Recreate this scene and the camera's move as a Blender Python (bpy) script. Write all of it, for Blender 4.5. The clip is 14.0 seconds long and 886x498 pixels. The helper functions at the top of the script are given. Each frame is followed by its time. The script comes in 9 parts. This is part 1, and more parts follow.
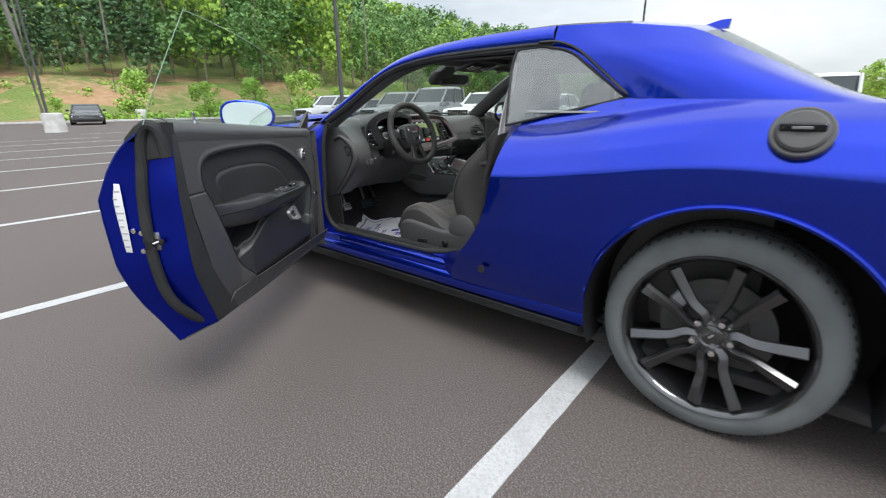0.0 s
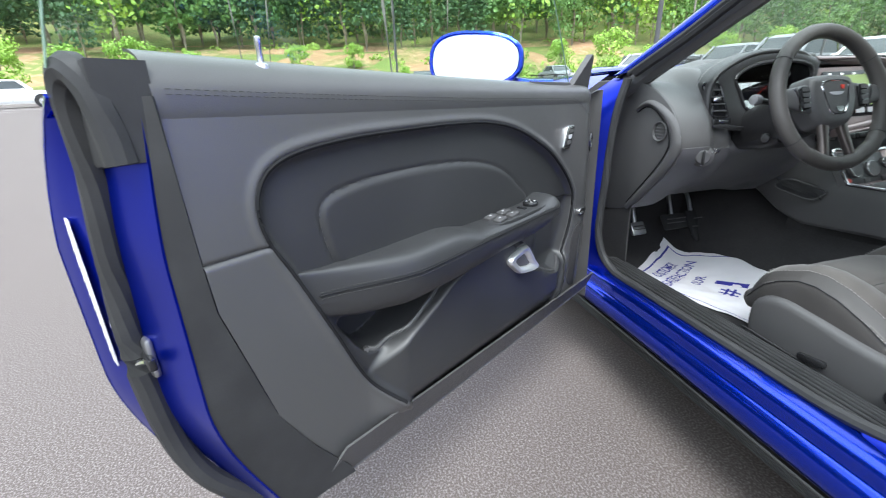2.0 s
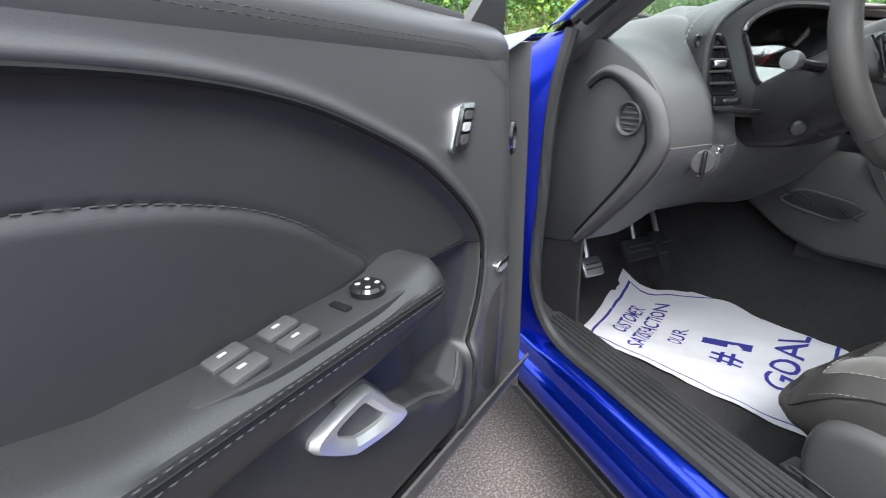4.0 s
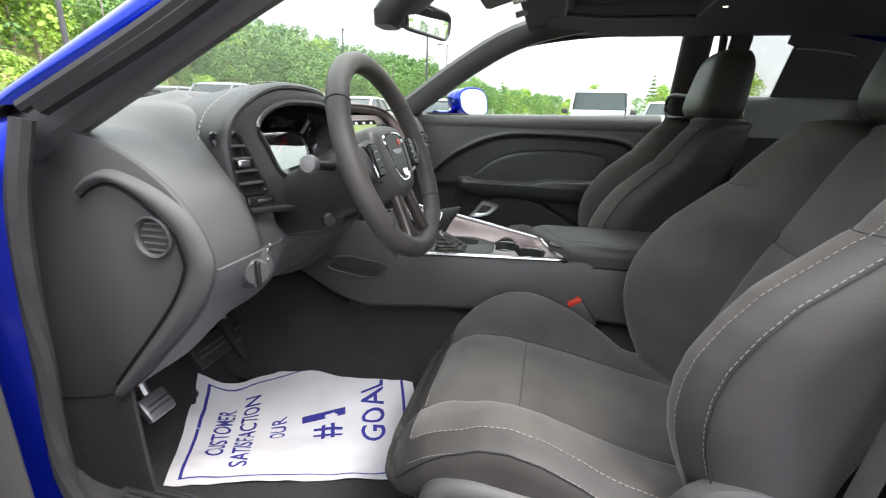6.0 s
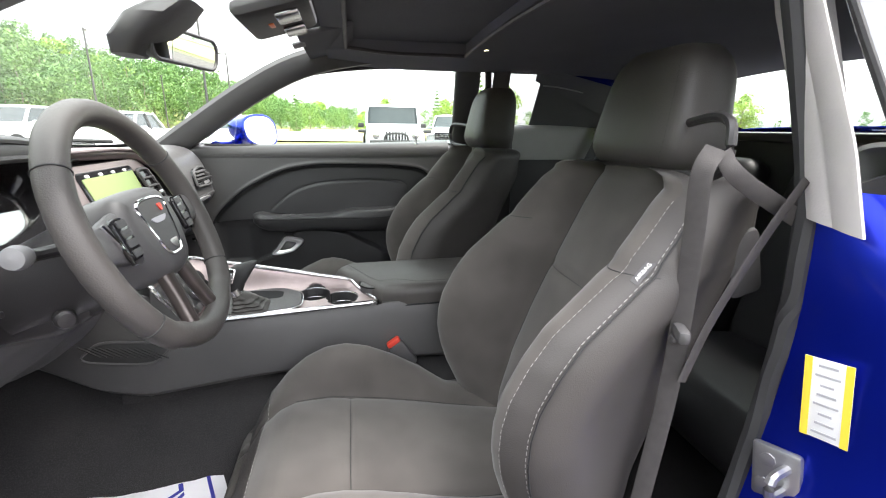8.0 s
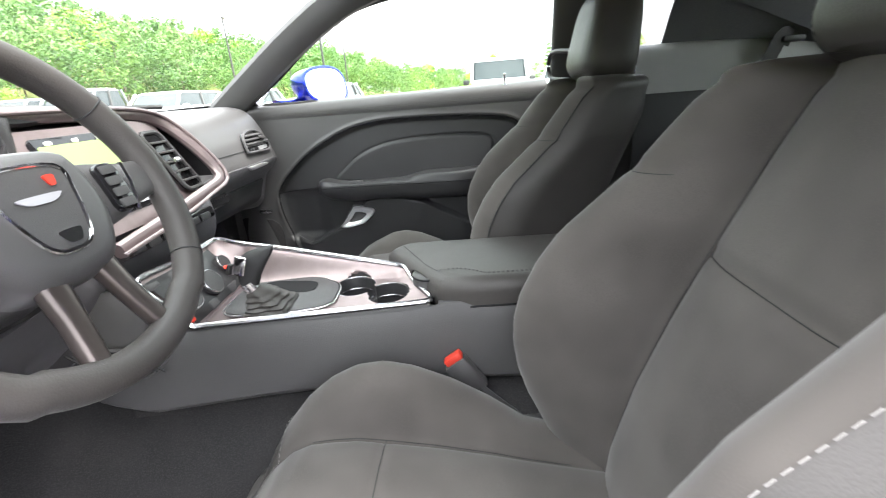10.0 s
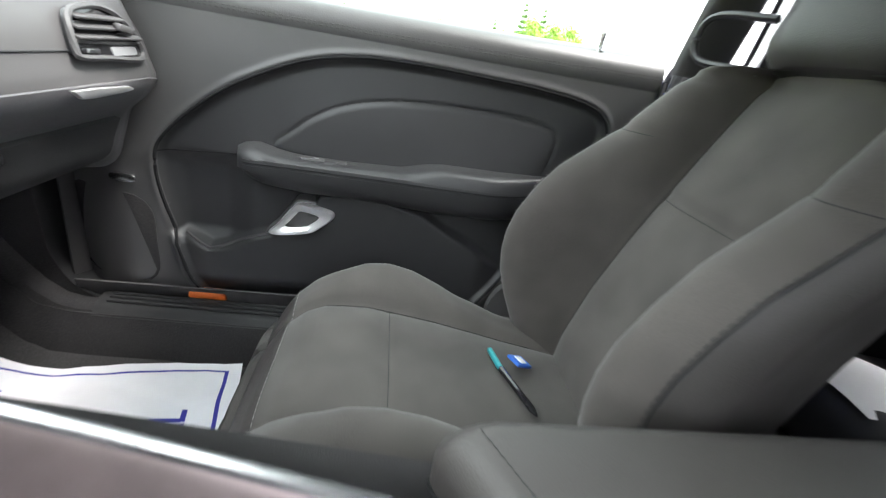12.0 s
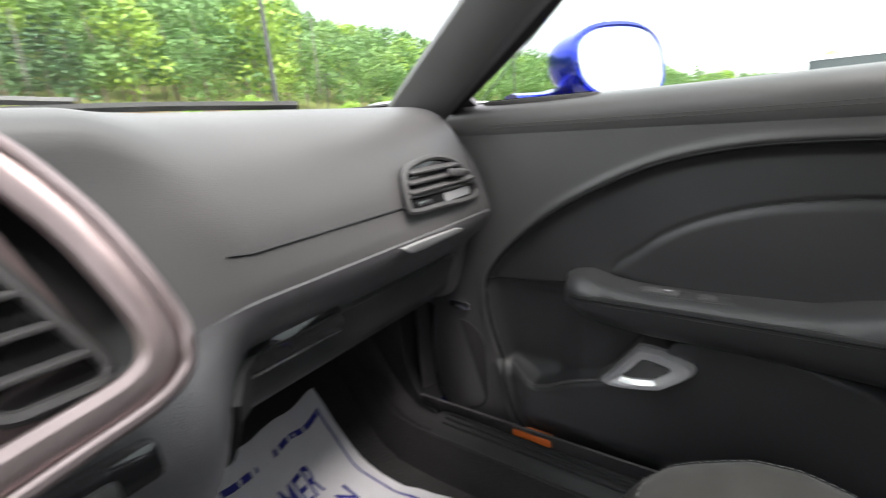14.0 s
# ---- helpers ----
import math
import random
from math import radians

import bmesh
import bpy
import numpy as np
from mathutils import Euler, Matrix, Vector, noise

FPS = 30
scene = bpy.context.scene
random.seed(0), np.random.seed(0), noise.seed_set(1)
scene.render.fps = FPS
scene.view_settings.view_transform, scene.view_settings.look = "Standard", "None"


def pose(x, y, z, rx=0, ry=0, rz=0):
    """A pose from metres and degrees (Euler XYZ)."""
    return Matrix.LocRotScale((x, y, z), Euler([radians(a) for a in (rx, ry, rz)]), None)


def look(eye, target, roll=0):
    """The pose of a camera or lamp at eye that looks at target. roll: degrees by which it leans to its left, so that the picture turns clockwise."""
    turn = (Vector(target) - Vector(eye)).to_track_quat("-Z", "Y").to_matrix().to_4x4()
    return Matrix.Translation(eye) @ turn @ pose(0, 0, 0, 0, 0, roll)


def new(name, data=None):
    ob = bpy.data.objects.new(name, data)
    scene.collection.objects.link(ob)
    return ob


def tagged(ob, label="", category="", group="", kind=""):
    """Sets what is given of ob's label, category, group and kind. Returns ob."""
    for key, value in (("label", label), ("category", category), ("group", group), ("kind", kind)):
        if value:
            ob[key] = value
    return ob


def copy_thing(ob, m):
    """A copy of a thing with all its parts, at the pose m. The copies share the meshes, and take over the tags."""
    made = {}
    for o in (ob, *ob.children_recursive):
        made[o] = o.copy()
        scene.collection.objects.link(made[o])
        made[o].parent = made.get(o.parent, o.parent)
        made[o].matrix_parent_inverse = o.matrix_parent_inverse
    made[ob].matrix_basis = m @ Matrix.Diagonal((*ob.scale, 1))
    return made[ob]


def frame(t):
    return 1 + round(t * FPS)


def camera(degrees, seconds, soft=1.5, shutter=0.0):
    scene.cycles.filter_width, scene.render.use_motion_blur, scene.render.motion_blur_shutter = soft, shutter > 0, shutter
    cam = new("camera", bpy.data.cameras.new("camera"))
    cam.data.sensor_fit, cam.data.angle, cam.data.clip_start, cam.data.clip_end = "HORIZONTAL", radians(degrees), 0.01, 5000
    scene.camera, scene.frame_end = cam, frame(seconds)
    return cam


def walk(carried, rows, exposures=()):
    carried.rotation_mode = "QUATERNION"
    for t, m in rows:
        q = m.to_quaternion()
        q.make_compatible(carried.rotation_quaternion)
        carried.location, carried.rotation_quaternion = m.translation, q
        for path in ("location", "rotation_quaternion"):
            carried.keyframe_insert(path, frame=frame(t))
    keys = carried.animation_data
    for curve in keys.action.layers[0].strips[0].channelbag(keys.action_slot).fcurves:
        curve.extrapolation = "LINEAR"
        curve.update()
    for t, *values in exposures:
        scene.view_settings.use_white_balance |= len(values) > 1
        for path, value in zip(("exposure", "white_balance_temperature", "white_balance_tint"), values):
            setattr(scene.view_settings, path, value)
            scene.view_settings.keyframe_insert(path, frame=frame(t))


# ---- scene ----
cam = camera(89.6, 14.0, soft=1.1, shutter=0.2)
PATH = [
    (0, (-2.396, -0.128, 1.063), (-0.922, 1.078, 0.452), -0.5),
    (0.5, (-2.195, 0.141, 1.038), (-0.903, 1.529, 0.401), -1.0),
    (1, (-1.994, 0.388, 1.033), (-1.044, 2.019, 0.372), -2.3),
    (1.5, (-1.809, 0.592, 1.006), (-1.247, 2.384, 0.319), -1.3),
    (2, (-1.682, 0.818, 0.999), (-1.217, 2.623, 0.273), -2.2),
    (2.2, (-1.635, 0.89, 0.993), (-1.247, 2.707, 0.25), -2.9),
    (4.3, (-1.296, 1.37, 0.905), (-0.428, 3.013, 0.165), -1.1),
    (4.5, (-1.287, 1.383, 0.921), (-0.216, 2.907, 0.192), -0.4),
    (5, (-1.253, 1.42, 0.942), (0.265, 2.545, 0.286), 2.3),
    (5.5, (-1.213, 1.438, 0.969), (0.541, 2.174, 0.352), 1.8),
    (6, (-1.188, 1.449, 0.989), (0.678, 1.873, 0.407), 1.6),
    (6.5, (-1.173, 1.456, 1.01), (0.742, 1.608, 0.452), 1.7),
    (7, (-1.159, 1.456, 1.025), (0.765, 1.357, 0.487), 1.3),
    (7.5, (-1.14, 1.45, 1.048), (0.764, 1.133, 0.523), 0.6),
    (7.7, (-1.135, 1.448, 1.056), (0.757, 1.062, 0.538), 0.6),
    (9.8, (-0.824, 1.312, 0.992), (1.065, 1.277, 0.334), -3.6),
    (10, (-0.792, 1.320, 0.990), (1.089, 1.434, 0.322), -4.4),
    (10.2, (-0.752, 1.356, 0.994), (1.123, 1.527, 0.319), -4.0),
    (10.5, (-0.646, 1.408, 1.002), (1.227, 1.544, 0.312), -0.8),
    (11, (-0.528, 1.433, 1.008), (1.341, 1.343, 0.301), 5.7),
    (11.5, (-0.443, 1.487, 1.01), (1.411, 1.322, 0.276), 5.8),
    (12, (-0.14, 1.557, 0.937), (1.673, 1.249, 0.151), 10.4),
    (12.5, (0.178, 1.586, 0.860), (2.062, 1.420, 0.207), 1.0),
    (13, (0.209, 1.589, 0.887), (2.112, 1.697, 0.279), -5.1),
    (13.2, (0.208, 1.587, 0.887), (2.110, 1.774, 0.299), -4.6),
    (13.5, (0.201, 1.585, 0.900), (2.108, 1.854, 0.361), -4.5),
    (14, (0.083, 1.600, 0.964), (1.648, 2.717, 0.416), -4.1),
]
EXPOSURES = [
    (0, 0.42, 6300, 7.0), (0.5, 0.70, 6250, 6.5), (1, 0.88, 6200, 6.0), (2.2, 1.52, 5950, 5.0), (4.3, 1.62, 6250, 8.0), (5.5, 1.63, 6450, 10.0),
    (7.7, 2.1, 6588, 12.8), (9.8, 2.85, 6500, 12.0), (10.4, 2.4, 6536, 11.7), (11, 2.5, 6523, 11.5), (11.5, 2.72, 6450, 11.2), (12, 2.72, 6400, 11.0),
    (12.5, 2.62, 6150, 9.0), (13, 3.72, 6400, 11.0), (13.5, 2.9, 6450, 11.0), (14, 1.80, 6600, 15.0),
]
walk(cam, [(t, look(eye, target, roll)) for t, eye, target, roll in PATH], EXPOSURES)

# ---- light ----
SUN_AZ, SUN_EL = 200.0, 58.0      # degrees clockwise from +y, and up
world = bpy.data.worlds.new("overcast_sky")
scene.world = world
world.use_nodes = True
wn, wl = world.node_tree.nodes, world.node_tree.links
wn.clear()
w_out = wn.new("ShaderNodeOutputWorld")
w_bg = wn.new("ShaderNodeBackground")
w_sky = wn.new("ShaderNodeTexSky")
w_sky.sky_type = "NISHITA"
w_sky.sun_disc = False
w_sky.sun_elevation = radians(SUN_EL)
w_sky.sun_rotation = radians(SUN_AZ)
w_dim = wn.new("ShaderNodeMixRGB")
w_dim.blend_type = "MULTIPLY"
w_dim.inputs[0].default_value = 1.0
w_dim.inputs[2].default_value = (0.12, 0.12, 0.12, 1)
wl.new(w_sky.outputs[0], w_dim.inputs[1])
w_tc = wn.new("ShaderNodeTexCoord")
w_map = wn.new("ShaderNodeMapping")
w_map.inputs["Scale"].default_value = (1.0, 1.0, 2.6)
wl.new(w_tc.outputs["Generated"], w_map.inputs["Vector"])
w_noise = wn.new("ShaderNodeTexNoise")
w_noise.inputs["Scale"].default_value = 1.9
w_noise.inputs["Detail"].default_value = 7.0
w_noise.inputs["Roughness"].default_value = 0.55
wl.new(w_map.outputs[0], w_noise.inputs["Vector"])
w_ramp = wn.new("ShaderNodeValToRGB")
w_ramp.color_ramp.elements[0].position, w_ramp.color_ramp.elements[0].color = 0.30, (0.56, 0.60, 0.66, 1)
w_ramp.color_ramp.elements[1].position, w_ramp.color_ramp.elements[1].color = 0.66, (1.0, 1.0, 1.0, 1)
wl.new(w_noise.outputs[0], w_ramp.inputs[0])
w_mix = wn.new("ShaderNodeMixRGB")
w_mix.inputs[0].default_value = 0.88
wl.new(w_dim.outputs[0], w_mix.inputs[1])
wl.new(w_ramp.outputs[0], w_mix.inputs[2])
# an overcast sky is brightest overhead
w_sep = wn.new("ShaderNodeSeparateXYZ")
wl.new(w_tc.outputs["Generated"], w_sep.inputs[0])
w_grad = wn.new("ShaderNodeMapRange")
w_grad.inputs[1].default_value, w_grad.inputs[2].default_value = 0.0, 1.0
w_grad.inputs[3].default_value, w_grad.inputs[4].default_value = 0.36, 1.0
wl.new(w_sep.outputs["Z"], w_grad.inputs[0])
w_shade = wn.new("ShaderNodeMixRGB")
w_shade.blend_type = "MULTIPLY"
w_shade.inputs[0].default_value = 1.0
wl.new(w_mix.outputs[0], w_shade.inputs[1])
wl.new(w_grad.outputs[0], w_shade.inputs[2])
wl.new(w_shade.outputs[0], w_bg.inputs[0])
w_bg.inputs[1].default_value = 1.9
wl.new(w_bg.outputs[0], w_out.inputs[0])

sun_data = bpy.data.lights.new("sun", "SUN")
sun_data.energy, sun_data.angle, sun_data.color = 2.0, radians(25), (1.0, 0.97, 0.92)
sun = new("sun", sun_data)
sun.matrix_world = look((0, 0, 40), (0 - 40 * math.sin(radians(SUN_AZ)) * math.cos(radians(SUN_EL)), 0 - 40 * math.cos(radians(SUN_AZ)) * math.cos(radians(SUN_EL)), 40 - 40 * math.sin(radians(SUN_EL))))


# ---- materials ----
def material(name, color, rough=0.5, metal=0.0, second=None, scale=8.0, bump=0.0, bump_scale=200.0, coat=0.0, per_object=0.0,
             fine=None, fine_scale=150.0, spec=0.5, detail=5.0, rough_var=0.0, per_island=0.0, spread=(0.4, 0.65), sheen=0.0):
    """A procedural material: a coarse stain of a second colour, a fine grain, relief, and a coat."""
    m = bpy.data.materials.new(name)
    m.use_nodes = True
    n, l = m.node_tree.nodes, m.node_tree.links
    b = n["Principled BSDF"]
    b.inputs["Roughness"].default_value = rough
    b.inputs["Metallic"].default_value = metal
    b.inputs["Specular IOR Level"].default_value = spec
    b.inputs["Coat Weight"].default_value = coat
    b.inputs["Coat Roughness"].default_value = 0.03
    b.inputs["Sheen Weight"].default_value = sheen
    b.inputs["Base Color"].default_value = (*color, 1)
    tc = n.new("ShaderNodeTexCoord")
    col = None
    if second or fine or per_object or per_island:
        base = n.new("ShaderNodeRGB")
        base.outputs[0].default_value = (*color, 1)
        col = base.outputs[0]
    if second:
        t = n.new("ShaderNodeTexNoise")
        t.inputs["Scale"].default_value, t.inputs["Detail"].default_value = scale, detail
        l.new(tc.outputs["Object"], t.inputs["Vector"])
        r = n.new("ShaderNodeMapRange")
        r.inputs[1].default_value, r.inputs[2].default_value = spread
        l.new(t.outputs[0], r.inputs[0])
        x = n.new("ShaderNodeMixRGB")
        x.inputs[2].default_value = (*second, 1)
        l.new(r.outputs[0], x.inputs[0])
        l.new(col, x.inputs[1])
        col = x.outputs[0]
        if rough_var:
            q = n.new("ShaderNodeMapRange")
            q.inputs[3].default_value, q.inputs[4].default_value = rough - rough_var, rough + rough_var
            l.new(t.outputs[0], q.inputs[0])
            l.new(q.outputs[0], b.inputs["Roughness"])
    if fine:
        t = n.new("ShaderNodeTexNoise")
        t.inputs["Scale"].default_value, t.inputs["Detail"].default_value = fine_scale, 3.0
        l.new(tc.outputs["Object"], t.inputs["Vector"])
        r = n.new("ShaderNodeMapRange")
        r.inputs[1].default_value, r.inputs[2].default_value = 0.45, 0.7
        l.new(t.outputs[0], r.inputs[0])
        x = n.new("ShaderNodeMixRGB")
        x.inputs[2].default_value = (*fine, 1)
        l.new(r.outputs[0], x.inputs[0])
        l.new(col, x.inputs[1])
        col = x.outputs[0]
    if per_object or per_island:
        if per_object:
            src = n.new("ShaderNodeObjectInfo").outputs["Random"]
        else:
            src = n.new("ShaderNodeNewGeometry").outputs["Random Per Island"]
        amount = per_object or per_island
        r = n.new("ShaderNodeMapRange")
        r.inputs[3].default_value, r.inputs[4].default_value = 1 - amount, 1 + amount
        l.new(src, r.inputs[0])
        h = n.new("ShaderNodeHueSaturation")
        l.new(r.outputs[0], h.inputs["Value"])
        l.new(col, h.inputs["Color"])
        col = h.outputs[0]
    if col:
        l.new(col, b.inputs["Base Color"])
    if bump:
        t = n.new("ShaderNodeTexNoise")
        t.inputs["Scale"].default_value, t.inputs["Detail"].default_value = bump_scale, 4.0
        l.new(tc.outputs["Object"], t.inputs["Vector"])
        k = n.new("ShaderNodeBump")
        k.inputs["Strength"].default_value, k.inputs["Distance"].default_value = bump, 0.002
        l.new(t.outputs[0], k.inputs["Height"])
        l.new(k.outputs[0], b.inputs["Normal"])
    return m


def glass(name, tint=(1, 1, 1), see=0.9, gloss=0.03):
    """Thin window glass: clear with a Fresnel gloss."""
    m = bpy.data.materials.new(name)
    m.use_nodes = True
    n, l = m.node_tree.nodes, m.node_tree.links
    n.clear()
    out = n.new("ShaderNodeOutputMaterial")
    tr = n.new("ShaderNodeBsdfTransparent")
    tr.inputs[0].default_value = (tint[0] * see, tint[1] * see, tint[2] * see, 1)
    gl = n.new("ShaderNodeBsdfGlossy")
    gl.inputs["Roughness"].default_value = 0.02
    lw = n.new("ShaderNodeLayerWeight")
    lw.inputs[0].default_value = 0.5
    pw = n.new("ShaderNodeMath")
    pw.operation = "POWER"
    pw.inputs[1].default_value = 4.5
    l.new(lw.outputs["Facing"], pw.inputs[0])
    fr = n.new("ShaderNodeMapRange")
    fr.inputs[3].default_value, fr.inputs[4].default_value = gloss, 0.7
    l.new(pw.outputs[0], fr.inputs[0])
    mx = n.new("ShaderNodeMixShader")
    l.new(fr.outputs[0], mx.inputs[0])
    l.new(tr.outputs[0], mx.inputs[1])
    l.new(gl.outputs[0], mx.inputs[2])
    l.new(mx.outputs[0], out.inputs[0])
    return m


def glow(name, color, power):
    m = bpy.data.materials.new(name)
    m.use_nodes = True
    b = m.node_tree.nodes["Principled BSDF"]
    b.inputs["Base Color"].default_value = (*color, 1)
    b.inputs["Emission Color"].default_value = (*color, 1)
    b.inputs["Emission Strength"].default_value = power
    return m


ASPHALT = material("asphalt", (0.080, 0.063, 0.057), 0.88, second=(0.072, 0.057, 0.052), scale=0.35, fine=(0.200, 0.177, 0.170), fine_scale=170, bump=0.8, bump_scale=180)
LINE_PAINT = material("line_paint", (0.82, 0.82, 0.82), 0.75, second=(0.74, 0.74, 0.74), scale=9, fine=(0.62, 0.61, 0.61), fine_scale=120, bump=0.6, bump_scale=150)
CONCRETE = material("concrete", (0.62, 0.61, 0.60), 0.8, second=(0.48, 0.47, 0.45), scale=3, bump=0.4, bump_scale=60)
GRASS = material("grass", (0.16, 0.21, 0.05), 0.9, second=(0.27, 0.25, 0.09), scale=0.25, fine=(0.09, 0.14, 0.03), fine_scale=5, bump=1.0, bump_scale=8)
HAY = material("dry_field", (0.50, 0.40, 0.20), 0.9, second=(0.36, 0.36, 0.14), scale=0.06, fine=(0.58, 0.46, 0.26), fine_scale=3)
BANK = material("embankment_soil", (0.33, 0.20, 0.11), 0.95, second=(0.15, 0.19, 0.05), scale=0.13, fine=(0.40, 0.27, 0.16), fine_scale=1.2, bump=1.0, bump_scale=2, spread=(0.43, 0.55))
BARK = material("bark", (0.20, 0.16, 0.13), 0.9, second=(0.32, 0.28, 0.23), scale=3, bump=0.6, bump_scale=30)
LEAF_DARK = material("leaf_pine", (0.060, 0.125, 0.058), 0.7, second=(0.095, 0.175, 0.070), scale=0.1, per_island=0.25)
LEAF_MID = material("leaf_mid", (0.110, 0.225, 0.070), 0.65, second=(0.19, 0.32, 0.090), scale=0.1, per_island=0.25)
LEAF_LIGHT = material("leaf_light", (0.26, 0.42, 0.065), 0.6, second=(0.33, 0.47, 0.09), scale=0.3, per_island=0.25)
BLUE = material("blue_car_paint", (0.002, 0.026, 0.45), 0.24, metal=0.9, second=(0.002, 0.024, 0.42), scale=3, coat=0.70)
# the same paint as BLUE, coloured darker for the shade on jambs and shut faces
BLUE_IN = material("blue_paint_shaded_inner", (0.002, 0.014, 0.34), 0.30, metal=0.8, second=(0.002, 0.012, 0.29), scale=4, coat=0.15)
SEALGREY = material("grey_weatherstrip", (0.42, 0.40, 0.39), 0.55, second=(0.36, 0.345, 0.335), scale=10, bump=0.15, bump_scale=300)
MATT_BLACK = material("matt_black", (0.011, 0.011, 0.012), 0.7, second=(0.015, 0.015, 0.016), scale=8, spec=0.2)
RUBBER = material("rubber", (0.024, 0.024, 0.025), 0.6, second=(0.033, 0.033, 0.034), scale=12, bump=0.15, bump_scale=300, spec=0.3)
TYRE = material("tyre_rubber", (0.150, 0.160, 0.165), 0.74, second=(0.118, 0.126, 0.130), scale=7, bump=0.3, bump_scale=90)
RIM = material("gloss_black_alloy", (0.085, 0.085, 0.088), 0.20, metal=0.8, second=(0.10, 0.10, 0.104), scale=6, coat=0.8)
SPOKE_BLACK = material("gloss_black_spoke", (0.105, 0.105, 0.110), 0.26, metal=0.85, second=(0.09, 0.09, 0.094), scale=9, coat=0.5)
DISC = material("dull_brake_iron", (0.115, 0.113, 0.112), 0.5, metal=0.6, second=(0.09, 0.088, 0.086), scale=14)
STEEL = material("brushed_steel", (0.42, 0.42, 0.43), 0.38, metal=0.9, second=(0.3, 0.3, 0.31), scale=14)
CHROME = material("chrome", (0.86, 0.86, 0.87), 0.10, metal=1.0)
SATIN = material("satin_chrome", (0.62, 0.62, 0.63), 0.26, metal=1.0)
PEARL = material("pearl_chrome", (0.80, 0.80, 0.80), 0.42, metal=0.85)
BEZEL = material("satin_graphite_trim", (0.30, 0.240, 0.240), 0.38, metal=0.75, second=(0.265, 0.212, 0.212), scale=30, bump=0.05, bump_scale=400)
PLASTIC = material("black_grained_plastic", (0.064, 0.062, 0.063), 0.48, second=(0.074, 0.072, 0.072), scale=5, bump=0.3, bump_scale=700)
# copy of the SOFT trim, its colour darkened for the door's shaded inner face
DOOR_SOFT = material("soft_door_trim_shaded", (0.066, 0.065, 0.065), 0.36, second=(0.076, 0.074, 0.074), scale=4, bump=0.14, bump_scale=800)
SOFT = material("charcoal_soft_trim", (0.078, 0.076, 0.076), 0.40, second=(0.090, 0.087, 0.087), scale=4, bump=0.14, bump_scale=800)
# black vinyl, with the shadow on door recess and armrest darkened into its colour
VINYL = material("shaded_black_vinyl", (0.028, 0.028, 0.029), 0.44, second=(0.034, 0.034, 0.035), scale=5, bump=0.14, bump_scale=700)
SPOKE = material("dark_bronze_trim", (0.11, 0.092, 0.086), 0.3, metal=0.6, second=(0.09, 0.076, 0.07), scale=9)
LEATHER = material("black_leather", (0.056, 0.052, 0.049), 0.45, second=(0.067, 0.062, 0.059), scale=6, spec=0.35, bump=0.22, bump_scale=520, rough_var=0.06)
SUEDE = material("dark_suede", (0.102, 0.093, 0.086), 0.92, second=(0.064, 0.058, 0.054), scale=8, fine=(0.082, 0.075, 0.069), fine_scale=900, sheen=0.22, spec=0.15, spread=(0.36, 0.66), detail=2.0)
CARPET = material("black_carpet", (0.032, 0.031, 0.032), 0.95, second=(0.042, 0.040, 0.041), scale=9, fine=(0.058, 0.056, 0.057), fine_scale=500, bump=0.8, bump_scale=500, spec=0.1)
# dark cloth coloured lighter than it is, to bounce extra light into the cabin
HEADLINER = material("lightened_headliner", (0.135, 0.137, 0.146), 0.95, second=(0.150, 0.152, 0.162), scale=5, fine=(0.175, 0.177, 0.187), fine_scale=500, spec=0.1)
GLOSS = material("gloss_black", (0.012, 0.012, 0.013), 0.08, second=(0.016, 0.016, 0.017), scale=8)
THREAD = material("grey_thread", (0.27, 0.26, 0.25), 0.8)
PAPER = material("white_paper", (0.72, 0.71, 0.74), 0.8, second=(0.66, 0.65, 0.68), scale=6, bump=0.4, bump_scale=14)
INK = material("blue_ink", (0.03, 0.03, 0.26), 0.8)
TEAL = material("teal_plastic", (0.03, 0.30, 0.32), 0.35)
TAGBLUE = material("blue_plastic", (0.04, 0.16, 0.60), 0.4)
KNOBGREY = material("grey_knob_plastic", (0.22, 0.22, 0.225), 0.5, second=(0.19, 0.19, 0.195), scale=20)
RED = material("red_plastic", (0.62, 0.05, 0.03), 0.4)
ORANGE = material("orange_reflector", (0.75, 0.16, 0.03), 0.3)
WHITE = material("white_print", (0.75, 0.75, 0.75), 0.6)
YELLOW = material("yellow_print", (0.80, 0.62, 0.05), 0.6)
GREYPRINT = material("grey_print", (0.40, 0.40, 0.42), 0.6)
BELT = material("seat_belt_webbing", (0.046, 0.042, 0.041), 0.75, second=(0.038, 0.035, 0.034), scale=60, bump=0.3, bump_scale=900)
MIRROR = material("mirror_glass", (0.92, 0.93, 0.94), 0.01, metal=1.0)
GLASS = glass("window_glass", (0.97, 1.0, 0.97), 0.97)
GREEN_GLASS = glass("tinted_window_glass", (0.93, 0.98, 0.94), 0.95)
FROST = glass("privacy_glass", (0.86, 0.88, 0.87), 0.88, 0.18)
LENS = glass("cluster_lens", (0.8, 0.8, 0.8), 0.8, 0.42)
TRIM_BLACK = material("satin_black_trim", (0.020, 0.019, 0.020), 0.36, second=(0.026, 0.025, 0.026), scale=6, bump=0.25, bump_scale=800)
DASH_LOW = material("grey_grained_plastic", (0.105, 0.102, 0.108), 0.42, second=(0.118, 0.115, 0.120), scale=5, bump=0.3, bump_scale=700)
SIDE_GREY = material("grey_moulded_panel", (0.42, 0.42, 0.41), 0.5, second=(0.46, 0.46, 0.45), scale=5, bump=0.25, bump_scale=700)
